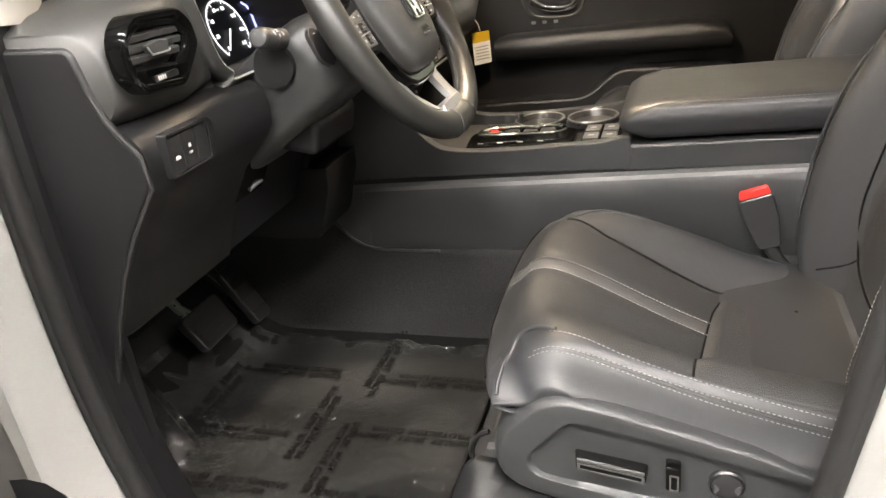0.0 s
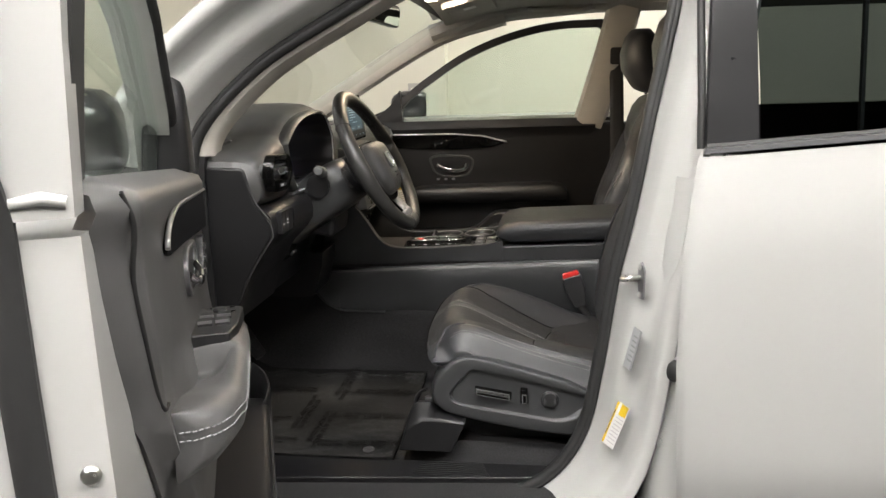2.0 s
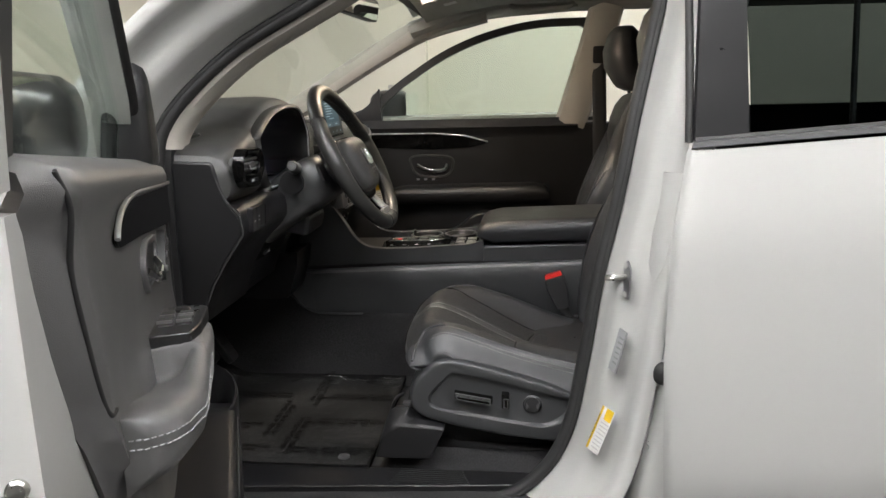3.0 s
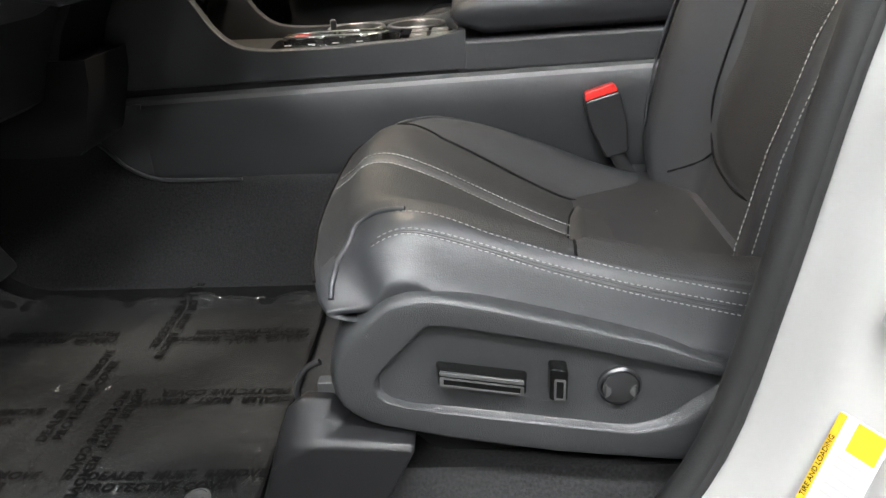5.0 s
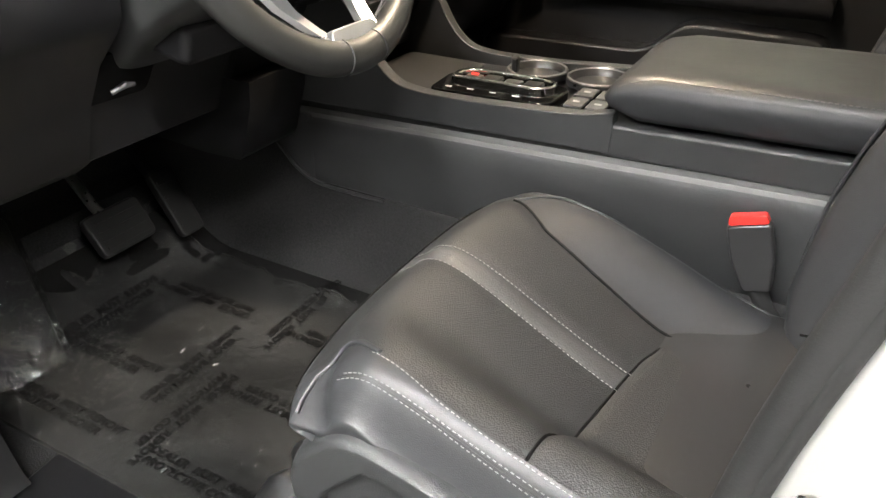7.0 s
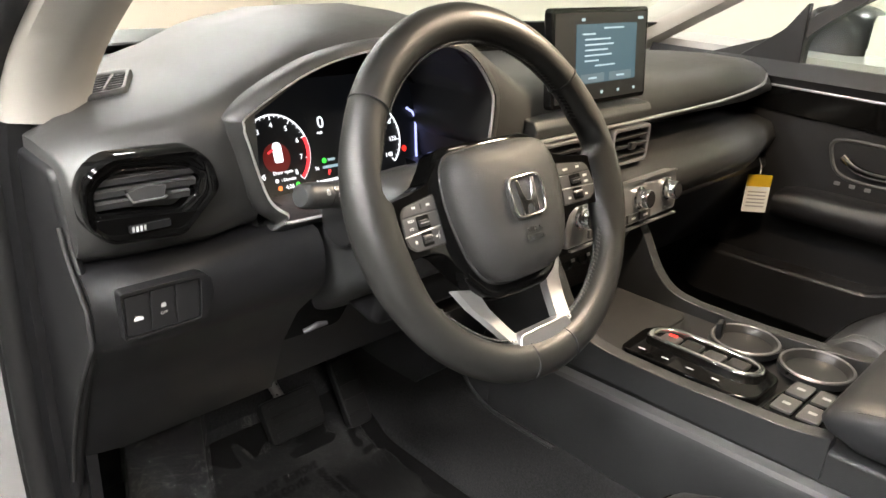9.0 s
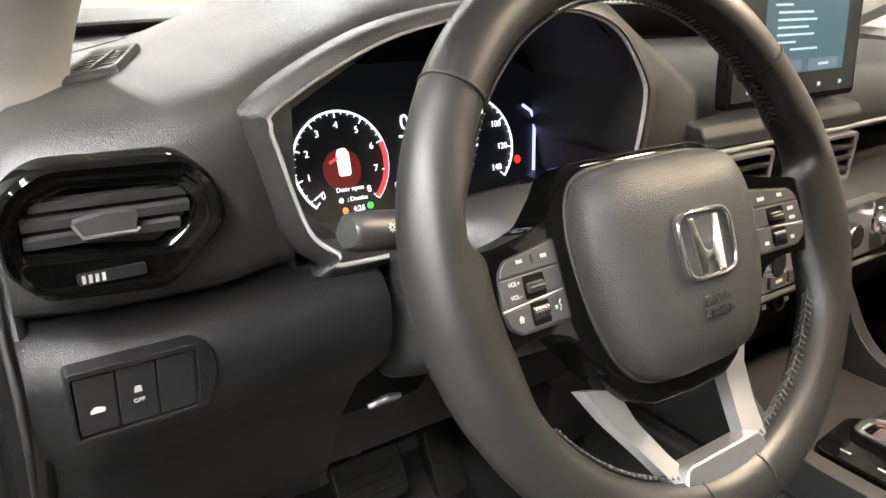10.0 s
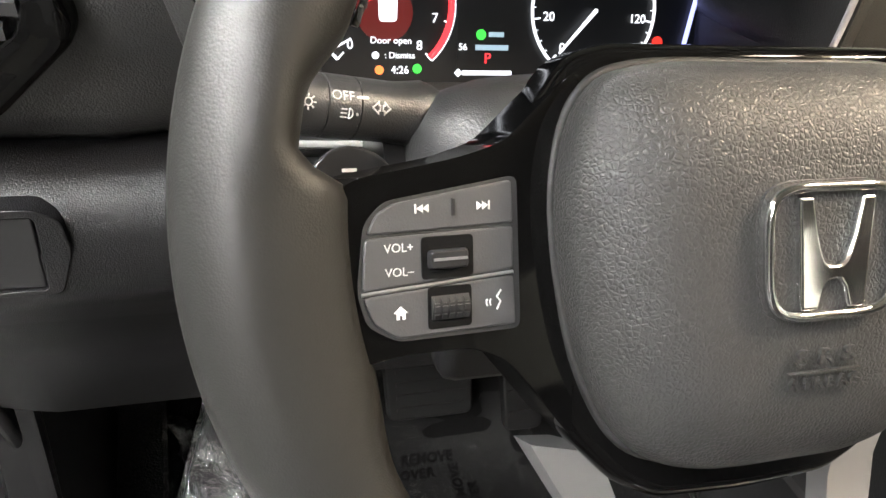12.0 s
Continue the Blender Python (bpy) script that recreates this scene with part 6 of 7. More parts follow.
part("column_cover", loft([column_sec(*q) for q in ((-0.062, 0.060, 0.030, -0.050), (-0.068, 0.078, 0.042, -0.058), (-0.080, 0.092, 0.049, -0.062), (-0.10, 0.100, 0.053, -0.066), (-0.15, 0.102, 0.052, -0.072), (-0.22, 0.098, 0.040, -0.080), (-0.27, 0.09, 0.02, -0.085))]), COLUMN, sc_t, "satin grey-black column cover", angle=60)
for sgn in (-1, 1):
    part("stalk_well", lathe(frame_of(WM.to_3x3() @ Vector((0, -sgn, 0)), WM.to_3x3() @ Vector((0, 0, 1)), W(sgn * 0.103, 0.0135, -0.131)), [(0.027, -0.006), (0.027, 0.003), (0.0255, 0.0045), (0.0235, 0.003), (0.0225, -0.002), (0.001, -0.002)], 30), SATIN, sc_t, "round stalk boot")


def stalk(sgn):
    root = W(sgn * 0.111, 0.0375, -0.106)
    tip = W(sgn * 0.1705, 0.0431, -0.090)
    d = (tip - root).normalized()
    r = 0.0130
    rings = [(-0.032, 0.009), (-0.024, 0.0135), (-0.018, 0.0150), (-0.011, 0.0138), (-0.005, r), (0.0125, r), (0.0128, r - 0.0005), (0.0132, r - 0.0005), (0.0135, r), (0.0265, r), (0.0268, r - 0.0006), (0.0272, r - 0.0006), (0.0275, r), (0.052, r - 0.0004), (0.0585, r - 0.0012), (0.0612, r - 0.0035), (0.0616, 0.004)]
    s = part("stalk", tube([root + d * a for a, _ in rings], [b for _, b in rings], 24), COLUMN, sc_t, "satin black control stalk")
    up = WM.to_3x3() @ Vector((0, 0, 1))
    up = (up - d * up.dot(d)).normalized()
    m0 = frame_of(d * sgn, up.cross(d) * sgn, root + up * (r + 0.0002))

    def on(x, y):
        return m0 @ pose(x - 0.0045, y, math.sqrt(r * r - y * y) - r, -math.degrees(math.asin(y / r)), 0, 0)
    if sgn < 0:
        text_mesh("legend", "OFF", 0.0056, on(-0.0168, 0.0036), LEGEND, s)
        part("legend_dot", disc(on(-0.0105, 0.0036), 0.0006, 0, 0.0003, 10), LEGEND, s)
        m = on(-0.0140, -0.0030)
        part("lamp_mark", tube([m @ Vector((0.0016 * math.cos(t), 0.0020 * math.sin(t), 0)) for t in lin(-1.6, 1.6, 7)] + [m @ Vector((0, 0.002, 0)), m @ Vector((0, -0.002, 0))], 0.0003, 5), LEGEND, s)
        for i in range(3):
            part("lamp_mark", box(m @ pose(-0.0022, -0.0016 + 0.0016 * i, 0), 0.0026, 0.0005, 0.0004), LEGEND, s)
        part("legend_dot", disc(on(-0.0105, -0.0030), 0.0006, 0, 0.0003, 10), LEGEND, s)
        m = on(-0.0312, 0.0)
        part("sun_mark", tube([m @ Vector((0.0015 * math.cos(t), 0.0015 * math.sin(t), 0)) for t in lin(0, 6.2832, 13)[:-1]], 0.0003, 6, True), LEGEND, s)
        for i in range(8):
            part("sun_ray", box(m @ pose(0, 0, 0, 0, 0, 45 * i) @ pose(0.0026, 0, 0), 0.0012, 0.0005, 0.0004), LEGEND, s)
        part("position_mark", box(on(-0.0078, 0.0038), 0.0042, 0.0012, 0.0005), LEGEND, s)
        for k in (-1, 1):
            part("arrow_mark", ring_prism([(0.0012, -0.0014), (0.0012, -0.003), (0.0044, 0.0), (0.0012, 0.003), (0.0012, 0.0014), (0.0004, 0.0014), (0.0004, -0.0014)], [(0.0016, -0.0008), (0.0016, -0.0018), (0.0036, 0.0), (0.0016, 0.0018), (0.0016, 0.0008), (0.0008, 0.0008), (0.0008, -0.0008)], -0.0003, 0.0004, on(0.0, 0.0004) @ Matrix.Diagonal((k * 0.98, 0.95, 1, 1))), LEGEND, s)
    else:
        for i in range(4):
            part("legend_bar", box(on(0.006 + 0.007 * i, 0.003 - 0.006 * (i % 2)), 0.0045, 0.0022, 0.0005), LEGEND, s)


stalk(-1)
stalk(1)
part("lower_cover", box(pose(-0.20, 1.0, 0.985, 0, 12, 0), 0.20, 0.14, 0.05), HARD, sc_t, bevel=0.012)
# flat near-black plate on the knee panel stands in for a shaded opening
part("hollow_shade_plate", prism(fillet([(-0.055, -0.032), (0.045, -0.036), (0.055, 0.03), (-0.04, 0.034)], 0.01), -0.004, 0.003, frame_of((0, 1, 0), (0.42, 0, 0.9), (-0.214, 0.925, 0.922))), PRINTSHADE, sc_t, "black plate painted in for the shaded opening under the column")
part("wire_clip", tube([(-0.207, 0.905, 0.905), (-0.202, 0.922, 0.911), (-0.204, 0.936, 0.908)], [0.003, 0.004, 0.0025], 8), DULL, sc_t, "small metal bracket")

# ---- centre console ----
cc = thing("centre_console", "long black centre console with shifter, cup holders and armrest", "console", (0.2, 1.385, 0.447))


def trim_z(x):
    return 0.778 + 0.041 * x


part("lower_wall", loft([[Vector((x, y, z)) for y, z in ((1.262, 0.655), (1.250, 0.656), (1.246, 0.662), (1.244, trim_z(x) - 0.035), (1.2435, trim_z(x) - 0.008), (1.247, trim_z(x)), (1.27, trim_z(x)), (1.28, 0.655))] for x in lin(-0.20, 0.78, 12)]), SHIELD, cc, "grained black lower side", angle=50)
# the lighter vinyl paints in the ledge's edge highlight
part("trim_ledge", loft([[Vector((x, y, z)) for y, z in ((1.2465, trim_z(x) - 0.002), (1.250, trim_z(x) + 0.006), (1.262, trim_z(x) + 0.010), (1.28, trim_z(x)))] for x in lin(-0.236, 0.78, 12)]), LITVINYL, cc)
part("tunnel_carpet", sheet(lambda u, v: (u, 1.264 - 0.014 * smooth(0.672, 0.650, v) * smooth(-0.28, -0.22, u) - 0.006 * smooth(0.60, 0.50, v) - 0.02 * smooth(0.47, 0.44, v), v), lin(-0.70, 0.72, 40), lin(0.44, 0.74, 28), 0.004), CARPET, cc, "charcoal tunnel carpet")
part("front_side_panel", prism(fillet([(-0.55, 0.735), (-0.30, 0.735), (-0.262, 0.705), (-0.225, 0.672), (-0.195, 0.664), (-0.195, 0.772), (-0.55, 0.80)], [0.0, 0.02, 0.03, 0.03, 0.0, 0.0, 0.0]), -1.262, -1.2445, side((0, 0, 0))), SHIELD, cc)
part("panel_edge", tube(spline([(x, 1.243, z) for x, z in ((-0.300, 0.738), (-0.265, 0.712), (-0.233, 0.678), (-0.191, 0.6585), (-0.135, 0.655), (-0.06, 0.655))], 6), 0.003, 6), SHIELD, cc, "rounded lower edge of the tunnel panel")
deck = [(-0.24, 0.790), (0.285, 0.806), (0.285, 0.862), (0.24, 0.852), (0.10, 0.842), (0.0, 0.840), (-0.045, 0.846), (-0.075, 0.872), (-0.10, 0.915), (-0.135, 0.965), (-0.20, 0.97), (-0.48, 0.97), (-0.48, 0.785)]


def deck_wall(y0, y1, name):
    part(name, prism(fillet(deck, [0.002, 0.002, 0.004, 0.01, 0.03, 0.03, 0.03, 0.03, 0.02, 0.02, 0.0, 0.0, 0.0]), -y1, -y0, side((0, 0, 0))), SHIELD, cc, "upper console side", bevel=0.006, seg=3)


deck_wall(1.256, 1.278, "upper_side")
deck_wall(1.492, 1.514, "upper_side")
part("deck", prism(fillet([(-0.16, 1.276), (0.29, 1.276), (0.29, 1.494), (-0.16, 1.494)], 0.01), 0.0, 0.02, flat((0, 0, 0.802)) @ pose(0, 0, 0, 0, -1.5, 0)), SATIN, cc, "console deck", bevel=0.003)
part("tray_mat", prism(rect(0.15, 0.19, 0.02, -0.075, 1.385), 0.0, 0.006, flat((0, 0, 0.820))), RUBBER, cc, bevel=0.002)
part("recess_strip", box(pose(0.15, 1.268, 0.79), 1.26, 0.010, 0.07), SATIN, cc)
part("far_wall", box(pose(0.25, 1.515, 0.62), 1.06, 0.016, 0.34), SHIELD, cc)
part("rear_box", prism(fillet([(0.272, 0.80), (0.80, 0.815), (0.80, 0.862), (0.272, 0.845)], 0.008), -1.512, -1.258, side((0, 0, 0))), SHIELD, cc, "console box", bevel=0.006)
# armrest lid
def lid_sec(y, k):
    e = 0.013 * (1 - k)
    P = [(0.271 + e, 0.866 + 0.4 * e), (0.264 + e, 0.877), (0.272 + e, 0.893 - 0.4 * e), (0.292 + e, 0.906 - e), (0.33, 0.9145 - e), (0.55, 0.921 - e), (0.80, 0.927 - e), (0.815, 0.895), (0.80, 0.866 + e), (0.312, 0.851 + e)]
    return [Vector((x, y, z)) for x, z in P]


lid = part("armrest_lid", loft([lid_sec(y, k) for y, k in ((1.256, 0.0), (1.262, 0.6), (1.272, 0.95), (1.29, 1.0), (1.48, 1.0), (1.498, 0.95), (1.508, 0.6), (1.514, 0.0))]), LEATHER, cc, "padded black armrest lid", angle=60)
stitches([(x, 1.263, interp(x, [0.27, 0.29, 0.33, 0.55, 0.8], [0.883, 0.8995, 0.9105, 0.917, 0.923])) for x in lin(0.285, 0.75, 30)], "stitching", lid, mat=LACE)
# shifter island
SM_ = flat((0.0, 0.0, 0.835)) @ pose(0, 0, 0, 0, -1.5, 0)
isl = part("shifter_panel", prism(fillet([(-0.005, 1.288), (0.16, 1.286), (0.185, 1.30), (0.185, 1.375), (0.15, 1.392), (0.02, 1.392), (-0.012, 1.37)], 0.014), -0.012, 0.004, SM_), PIANO, cc, "piano black shifter panel", bevel=0.003)
part("shifter_frame", ring_prism(fillet([(0.005, 1.335), (0.15, 1.330), (0.17, 1.345), (0.168, 1.372), (0.14, 1.386), (0.03, 1.388), (0.004, 1.372)], 0.012), fillet([(0.016, 1.343), (0.145, 1.339), (0.158, 1.349), (0.157, 1.368), (0.135, 1.377), (0.034, 1.379), (0.016, 1.368)], 0.008), 0.0, 0.012, SM_), CHROME, isl, "chrome shifter surround", bevel=0.003)
for i in range(4):
    part("gear_button", prism(rect(0.026, 0.026, 0.004, 0.034 + 0.033 * i, 1.359), 0.0, 0.007 + 0.002 * (i % 2), SM_), BUTTON if i % 2 == 0 else SATIN, isl, bevel=0.002)
part("gear_lamp", prism(rect(0.012, 0.005, 0.001, 0.034, 1.366), 0.0075, 0.009, SM_), LAMPRED, isl, "red park lamp")
for i in range(4):
    part("island_mark", prism(rect(0.010, 0.0025, 0.0, 0.02 + 0.036 * i, 1.305), 0.004, 0.0045, SM_), LEGEND, isl)
bp_ = part("drive_button_panel", prism(fillet([(0.195, 1.288), (0.262, 1.290), (0.266, 1.39), (0.20, 1.386)], 0.008), -0.01, 0.003, SM_), PIANO, cc, "button panel", bevel=0.002)
for i in range(2):
    for j in range(2):
        part("drive_button", prism(rect(0.026, 0.038, 0.003, 0.215 + 0.031 * i, 1.315 + 0.046 * j), 0.003, 0.007, SM_), BUTTON, bp_, bevel=0.001)
        part("button_mark", prism(rect(0.010, 0.006, 0.001, 0.215 + 0.031 * i, 1.315 + 0.046 * j), 0.007, 0.0074, SM_), PRINTGREY, bp_)
for cx in (0.105, 0.205):
    c = part("cup_holder", lathe(SM_ @ pose(cx, 1.442, 0), [(0.049, -0.004), (0.049, 0.005), (0.045, 0.007), (0.041, 0.004), (0.038, -0.006), (0.036, -0.011), (0.001, -0.011)], 30), SATIN, cc, "round black cup holder")
    part("cup_ring", tube([SM_ @ Vector((cx + 0.0455 * math.cos(t), 1.442 + 0.0455 * math.sin(t), 0.006)) for t in lin(0, 2 * math.pi, 33)[:-1]], 0.0018, 6, True), DULL, c)
part("cup_latch", box(SM_ @ pose(0.068, 1.44, 0.006, 0, 0, 12), 0.010, 0.020, 0.03), SATIN, cc, bevel=0.003)


# ---- seats ----
def sculpt(v, c=0.105, e=0.20):
    return smooth(c, e, abs(v))


XS = [0.150, 0.165, 0.185, 0.21, 0.25, 0.30, 0.353, 0.41, 0.46, 0.52, 0.58, 0.63]
Z_MID = [0.738, 0.752, 0.757, 0.752, 0.735, 0.709, 0.682, 0.657, 0.645, 0.637, 0.633, 0.632]
Z_BOL = [0.735, 0.753, 0.765, 0.772, 0.770, 0.757, 0.741, 0.727, 0.717, 0.707, 0.700, 0.695]


Z_INN = [0.735, 0.743, 0.747, 0.748, 0.745, 0.737, 0.720, 0.698, 0.677, 0.657, 0.640, 0.630]


def seat_top(x, v):
    """Height of the cushion, v metres off its middle (outer side negative)."""
    z = lerp(interp(x, XS, Z_MID), interp(x, XS, Z_BOL if v < 0 else Z_INN), sculpt(v))
    z += 0.022 * smooth(0.525, 0.575, x + 0.12 * max(0.0, v)) * smooth(0.20, 0.12, abs(v))
    return z - 0.060 * (0.5 + 0.5 * smooth(0.15, 0.26, x)) * smooth(0.205, 0.262, abs(v)) ** 2


NOM = [0.10, 0.12, 0.14] + XS


SEAT_CURVES = {}


def seat_curve(v):
    """The cushion's section from front to rear, v metres off its middle."""
    if v in SEAT_CURVES:
        return SEAT_CURVES[v]
    d = interp(abs(v), [0, 0.06, 0.12, 0.16, 0.19, 0.22, 0.24, 0.258], [0, 0.0008, 0.004, 0.010, 0.017, 0.026, 0.034, 0.047])
    q = smooth(0.205, 0.262, abs(v)) ** 2
    P = [(0.170 + 0.5 * d, 0.678 + 0.010 * q), (0.132 + 0.7 * d, 0.689 + 0.004 * q), (0.123 + 0.8 * d, 0.716 - 0.016 * q)]
    P += [(x + d * (1 - smooth(0.15, 0.3, x)), seat_top(x, v)) for x in XS]
    SEAT_CURVES[v] = spline([(x, v, z) for x, z in P], 4), spline([(x, 0, 0) for x in NOM], 4)
    return SEAT_CURVES[v]


def seat_pt(x, v, off=0.0):
    """A point of the cushion at nominal depth x, off metres above the leather."""
    def raw(xx, vv):
        c, n = seat_curve(round(vv, 4))
        i = 0
        while i < len(n) - 2 and n[i + 1].x < xx:
            i += 1
        return c[i].lerp(c[i + 1], (xx - n[i].x) / (n[i + 1].x - n[i].x))
    p = raw(x, v)
    if off:
        k = (raw(x + 0.004, v) - raw(x - 0.004, v)).cross(raw(x, v + 0.002) - raw(x, v - 0.002)).normalized()
        p = p + k * off
    return p


def seat(name, lab, cy, shield, group, dx=0.0):
    s = thing(name, lab, "car seat", (0.38, cy, 0.46), group)
    hand = 1 if shield else -1          # outer side is -y for the driver

    def S(x, v, z):
        return Vector((x + dx, cy + hand * v, z))

    def C(x, v, off=0.0):
        return S(*seat_pt(x, v, off))
    vs = [-0.258, -0.2565, -0.254, -0.250, -0.244, -0.238, -0.232, -0.224, -0.215, -0.205, -0.195, -0.185, -0.175, -0.165, -0.15, -0.138, -0.125, -0.112, -0.10, -0.08, -0.06, -0.04, -0.02, 0.0]
    vs = vs + [-v for v in vs[::-1][1:]]
    def flank(sg, k, w):
        """The cushion's side below its rounded edge."""
        out = []
        for p in seat_curve(sg * 0.258)[0]:
            out.append(S(p.x + 0.026 * k * (1 - smooth(0.2, 0.4, p.x)), sg * w, lerp(p.z, interp(p.x, [0.15, 0.20, 0.30, 0.66], [0.690, 0.685, 0.655, 0.57]), k)))
        return out + [S(0.66, sg * w, lerp(0.60, 0.56, k)), S(0.64, sg * w, 0.56), S(0.40, sg * w, 0.62), S(0.25, sg * w, 0.662)]
    low_l = [flank(-1, k, w) for k, w in ((1.0, 0.232), (0.8, 0.244), (0.55, 0.252), (0.3, 0.257), (0.12, 0.2585))]
    low_r = [flank(1, k, w) for k, w in ((0.12, 0.2585), (0.3, 0.257), (0.55, 0.252), (0.8, 0.244), (1.0, 0.232))]
    part("cushion", loft(low_l + [[S(*p) for p in seat_curve(v)[0]] + [S(0.66, v, 0.60), S(0.64, v, 0.56), S(0.40, v, 0.62), S(0.25, v, 0.668)] for v in vs] + low_r), LEATHER, s, "black leather cushion", angle=150)
    part("seat_pan", box(Matrix.Translation(S(0.42, 0.0, 0.620)), 0.44, 0.46, 0.07), SATIN, s, "black seat pan", bevel=0.01)
    rx = [0.19, 0.30, 0.40, 0.50, 0.60]
    rows = [[0.2045, 0.2205, 0.2255, 0.230, 0.234], [0.2290, 0.2300, 0.2330, 0.2360, 0.2395], [0.2325, 0.2335, 0.2370, 0.2402, 0.244]]
    EDGE = [0.104, 0.1432, 0.1445, 0.146, 0.1475, 0.152, 0.165, 0.185, 0.205, 0.25] + rx[1:], [0.250, 0.2475, 0.238, 0.227, 0.215, 0.203, 0.191, 0.192, 0.2015, 0.2125] + [r - 0.0022 for r in rows[0][1:]]
    outer = lambda x: -interp(x, *EDGE)
    inner = lambda x: interp(x, [0.12, 0.20, 0.25, 0.41, 0.5], [0.205, 0.165, 0.135, 0.113, 0.110])
    front = lambda v: interp(v, [-0.225, -0.10, 0.0, 0.05, 0.113], [0.378, 0.388, 0.401, 0.409, 0.428])
    back = lambda v: interp(v, [-0.23, -0.15, -0.06, 0.01, 0.075, 0.106, 0.113], [0.585, 0.565, 0.548, 0.535, 0.519, 0.470, 0.440])

    def patch(nm, va, vb, xa, xb, mat, lab2, puff=0.0032, nu=30, nv=16):
        def fn(a, b):
            v = lerp(va(0.3), vb(0.3), b)
            x = lerp(xa(v), xb(v), a)
            v = lerp(va(x), vb(x), b)
            e = min(smooth(0, 0.14, b), smooth(1, 0.86, b), smooth(0, 0.07, a), smooth(1, 0.93, a))
            return C(x, v, 0.0003 + puff * e)
        part(nm, sheet(fn, lin(0, 1, nu), lin(0, 1, nv)), mat, s, lab2, angle=80)
    low = lambda v: 0.1425
    patch("centre_panel", outer, lambda x: -0.0175, low, front, PERF, "dark perforated panel")
    patch("centre_panel", lambda x: 0.0135, inner, low, front, PERF, "dark perforated panel")
    patch("centre_strip", lambda x: -0.0165, lambda x: 0.0125, low, lambda v: front(v) - 0.002, STRIPLEA, "stitched grey strip", 0.0020, 30, 6)
    patch("hip_panel", outer, lambda x: 0.111, lambda v: front(v) + 0.002, back, PERF, "dark perforated hip panel", 0.0085, 26, 28)
    for v in (-0.0195, 0.0155):
        stitches([C(x, v, 0.0016) for x in lin(0.145, front(v), 50)], "stitching", s, 0.0032, 0.0024, 0.0005)
    # seams
    part("front_seam", tube([C(front(v) + 0.001, v, 0.0002) for v in lin(-0.222, 0.113, 40)], 0.0015), SEAMSHADE, s)
    part("rear_seam", tube([C(back(v) + 0.001, v, 0.0004) for v in lin(-0.225, 0.112, 40)], 0.0018), SEAMSHADE, s)
    part("wing_crease", tube([C(lerp(0.520, 0.565, t), lerp(0.080, 0.190, t), 0.0002) for t in lin(0, 1, 14)], 0.0016), SEAMSHADE, s)
    part("inner_seam", tube([C(x, inner(x) + 0.002, 0.0006) for x in lin(0.175, 0.43, 40)], 0.0019), SEAMSHADE, s)
    part("inner_piping", tube([C(x, interp(x, [0.17, 0.20, 0.24, 0.34, 0.46, 0.58], [0.175, 0.205, 0.222, 0.230, 0.230, 0.222]), 0.0008) for x in lin(0.175, 0.585, 50)], 0.0022), LEATHER, s)
    for i, row in enumerate(rows):
        stitches([C(x, -interp(x, rx, row), 0.0007) for x in lin((0.205, 0.178, 0.170)[i], 0.60, 70)], "stitching", s, 0.0034, 0.0024, 0.0005)
    for k in (0.3, 0.7):
        part("bolster_groove", tube([C(x, -lerp(interp(x, rx, rows[1]), interp(x, rx, rows[2]), k), 0.0) for x in lin(0.170, 0.60, 60)], 0.0005), RUBBER, s)
    part("nose_piping", tube([C(x, v, 0.0014) for x, v in [(p.x, p.y) for p in spline([(x, outer(x) - 0.0012, 0) for x in (0.215, 0.200, 0.185, 0.165, 0.152, 0.1475, 0.146, 0.1445, 0.1432)], 6)]], 0.0027), LEATHER, s, "raised leather seam")
    part("nose_seam", tube([C(0.142 - 0.004 * smooth(0.15, 0.225, abs(v)), v, 0.0014) for v in lin(-0.224, 0.215, 40)], 0.0016), SEAMSHADE, s)

    # backrest: upright lean with side bolsters
    def back_x(z, v):
        w = interp(z, [0.60, 0.70, 0.85, 0.96, 1.03, 1.08, 1.11, 1.15, 1.20, 1.23], [0.225, 0.255, 0.265, 0.262, 0.248, 0.215, 0.175, 0.148, 0.138, 0.115])
        bol = interp(z, [0.60, 0.70, 0.80, 0.90, 1.0, 1.1, 1.2, 1.26], [0.02, 0.055, 0.066, 0.066, 0.052, 0.04, 0.025, 0.0])
        a = abs(v) / w
        if v < 0:
            return 0.580 + 0.165 * (z - 0.62) / 0.62 - bol * smooth(0.36, 0.60, a) + 0.045 * smooth(0.62, 1.0, a)
        return 0.580 + 0.165 * (z - 0.62) / 0.62 - 1.2 * bol * smooth(0.50, 0.82, a) + 0.035 * smooth(0.90, 1.0, a)

    def back_sec(z):
        t = (z - 0.62) / 0.62
        xb = 0.580 + 0.165 * t
        w = interp(z, [0.60, 0.70, 0.85, 0.96, 1.03, 1.08, 1.11, 1.15, 1.20, 1.23], [0.225, 0.255, 0.265, 0.262, 0.248, 0.215, 0.175, 0.148, 0.138, 0.115])
        bol = interp(z, [0.60, 0.70, 0.80, 0.90, 1.0, 1.1, 1.2, 1.26], [0.02, 0.065, 0.082, 0.075, 0.055, 0.04, 0.025, 0.0])
        th = interp(z, [0.60, 0.8, 1.16, 1.212], [0.10, 0.13, 0.10, 0.05])
        f = []
        for v in lin(-1, 1, 25):
            f.append(S(back_x(z, v * w), v * w, z))
        b = [S(xb + th * (1 - 0.3 * abs(v)), v * w * 0.97, z) for v in lin(1, -1, 9)]
        return f + b
    zs = [0.60, 0.64, 0.70, 0.76, 0.82, 0.88, 0.94, 0.98, 1.02, 1.05, 1.08, 1.10, 1.12, 1.15, 1.18, 1.21, 1.225, 1.23]
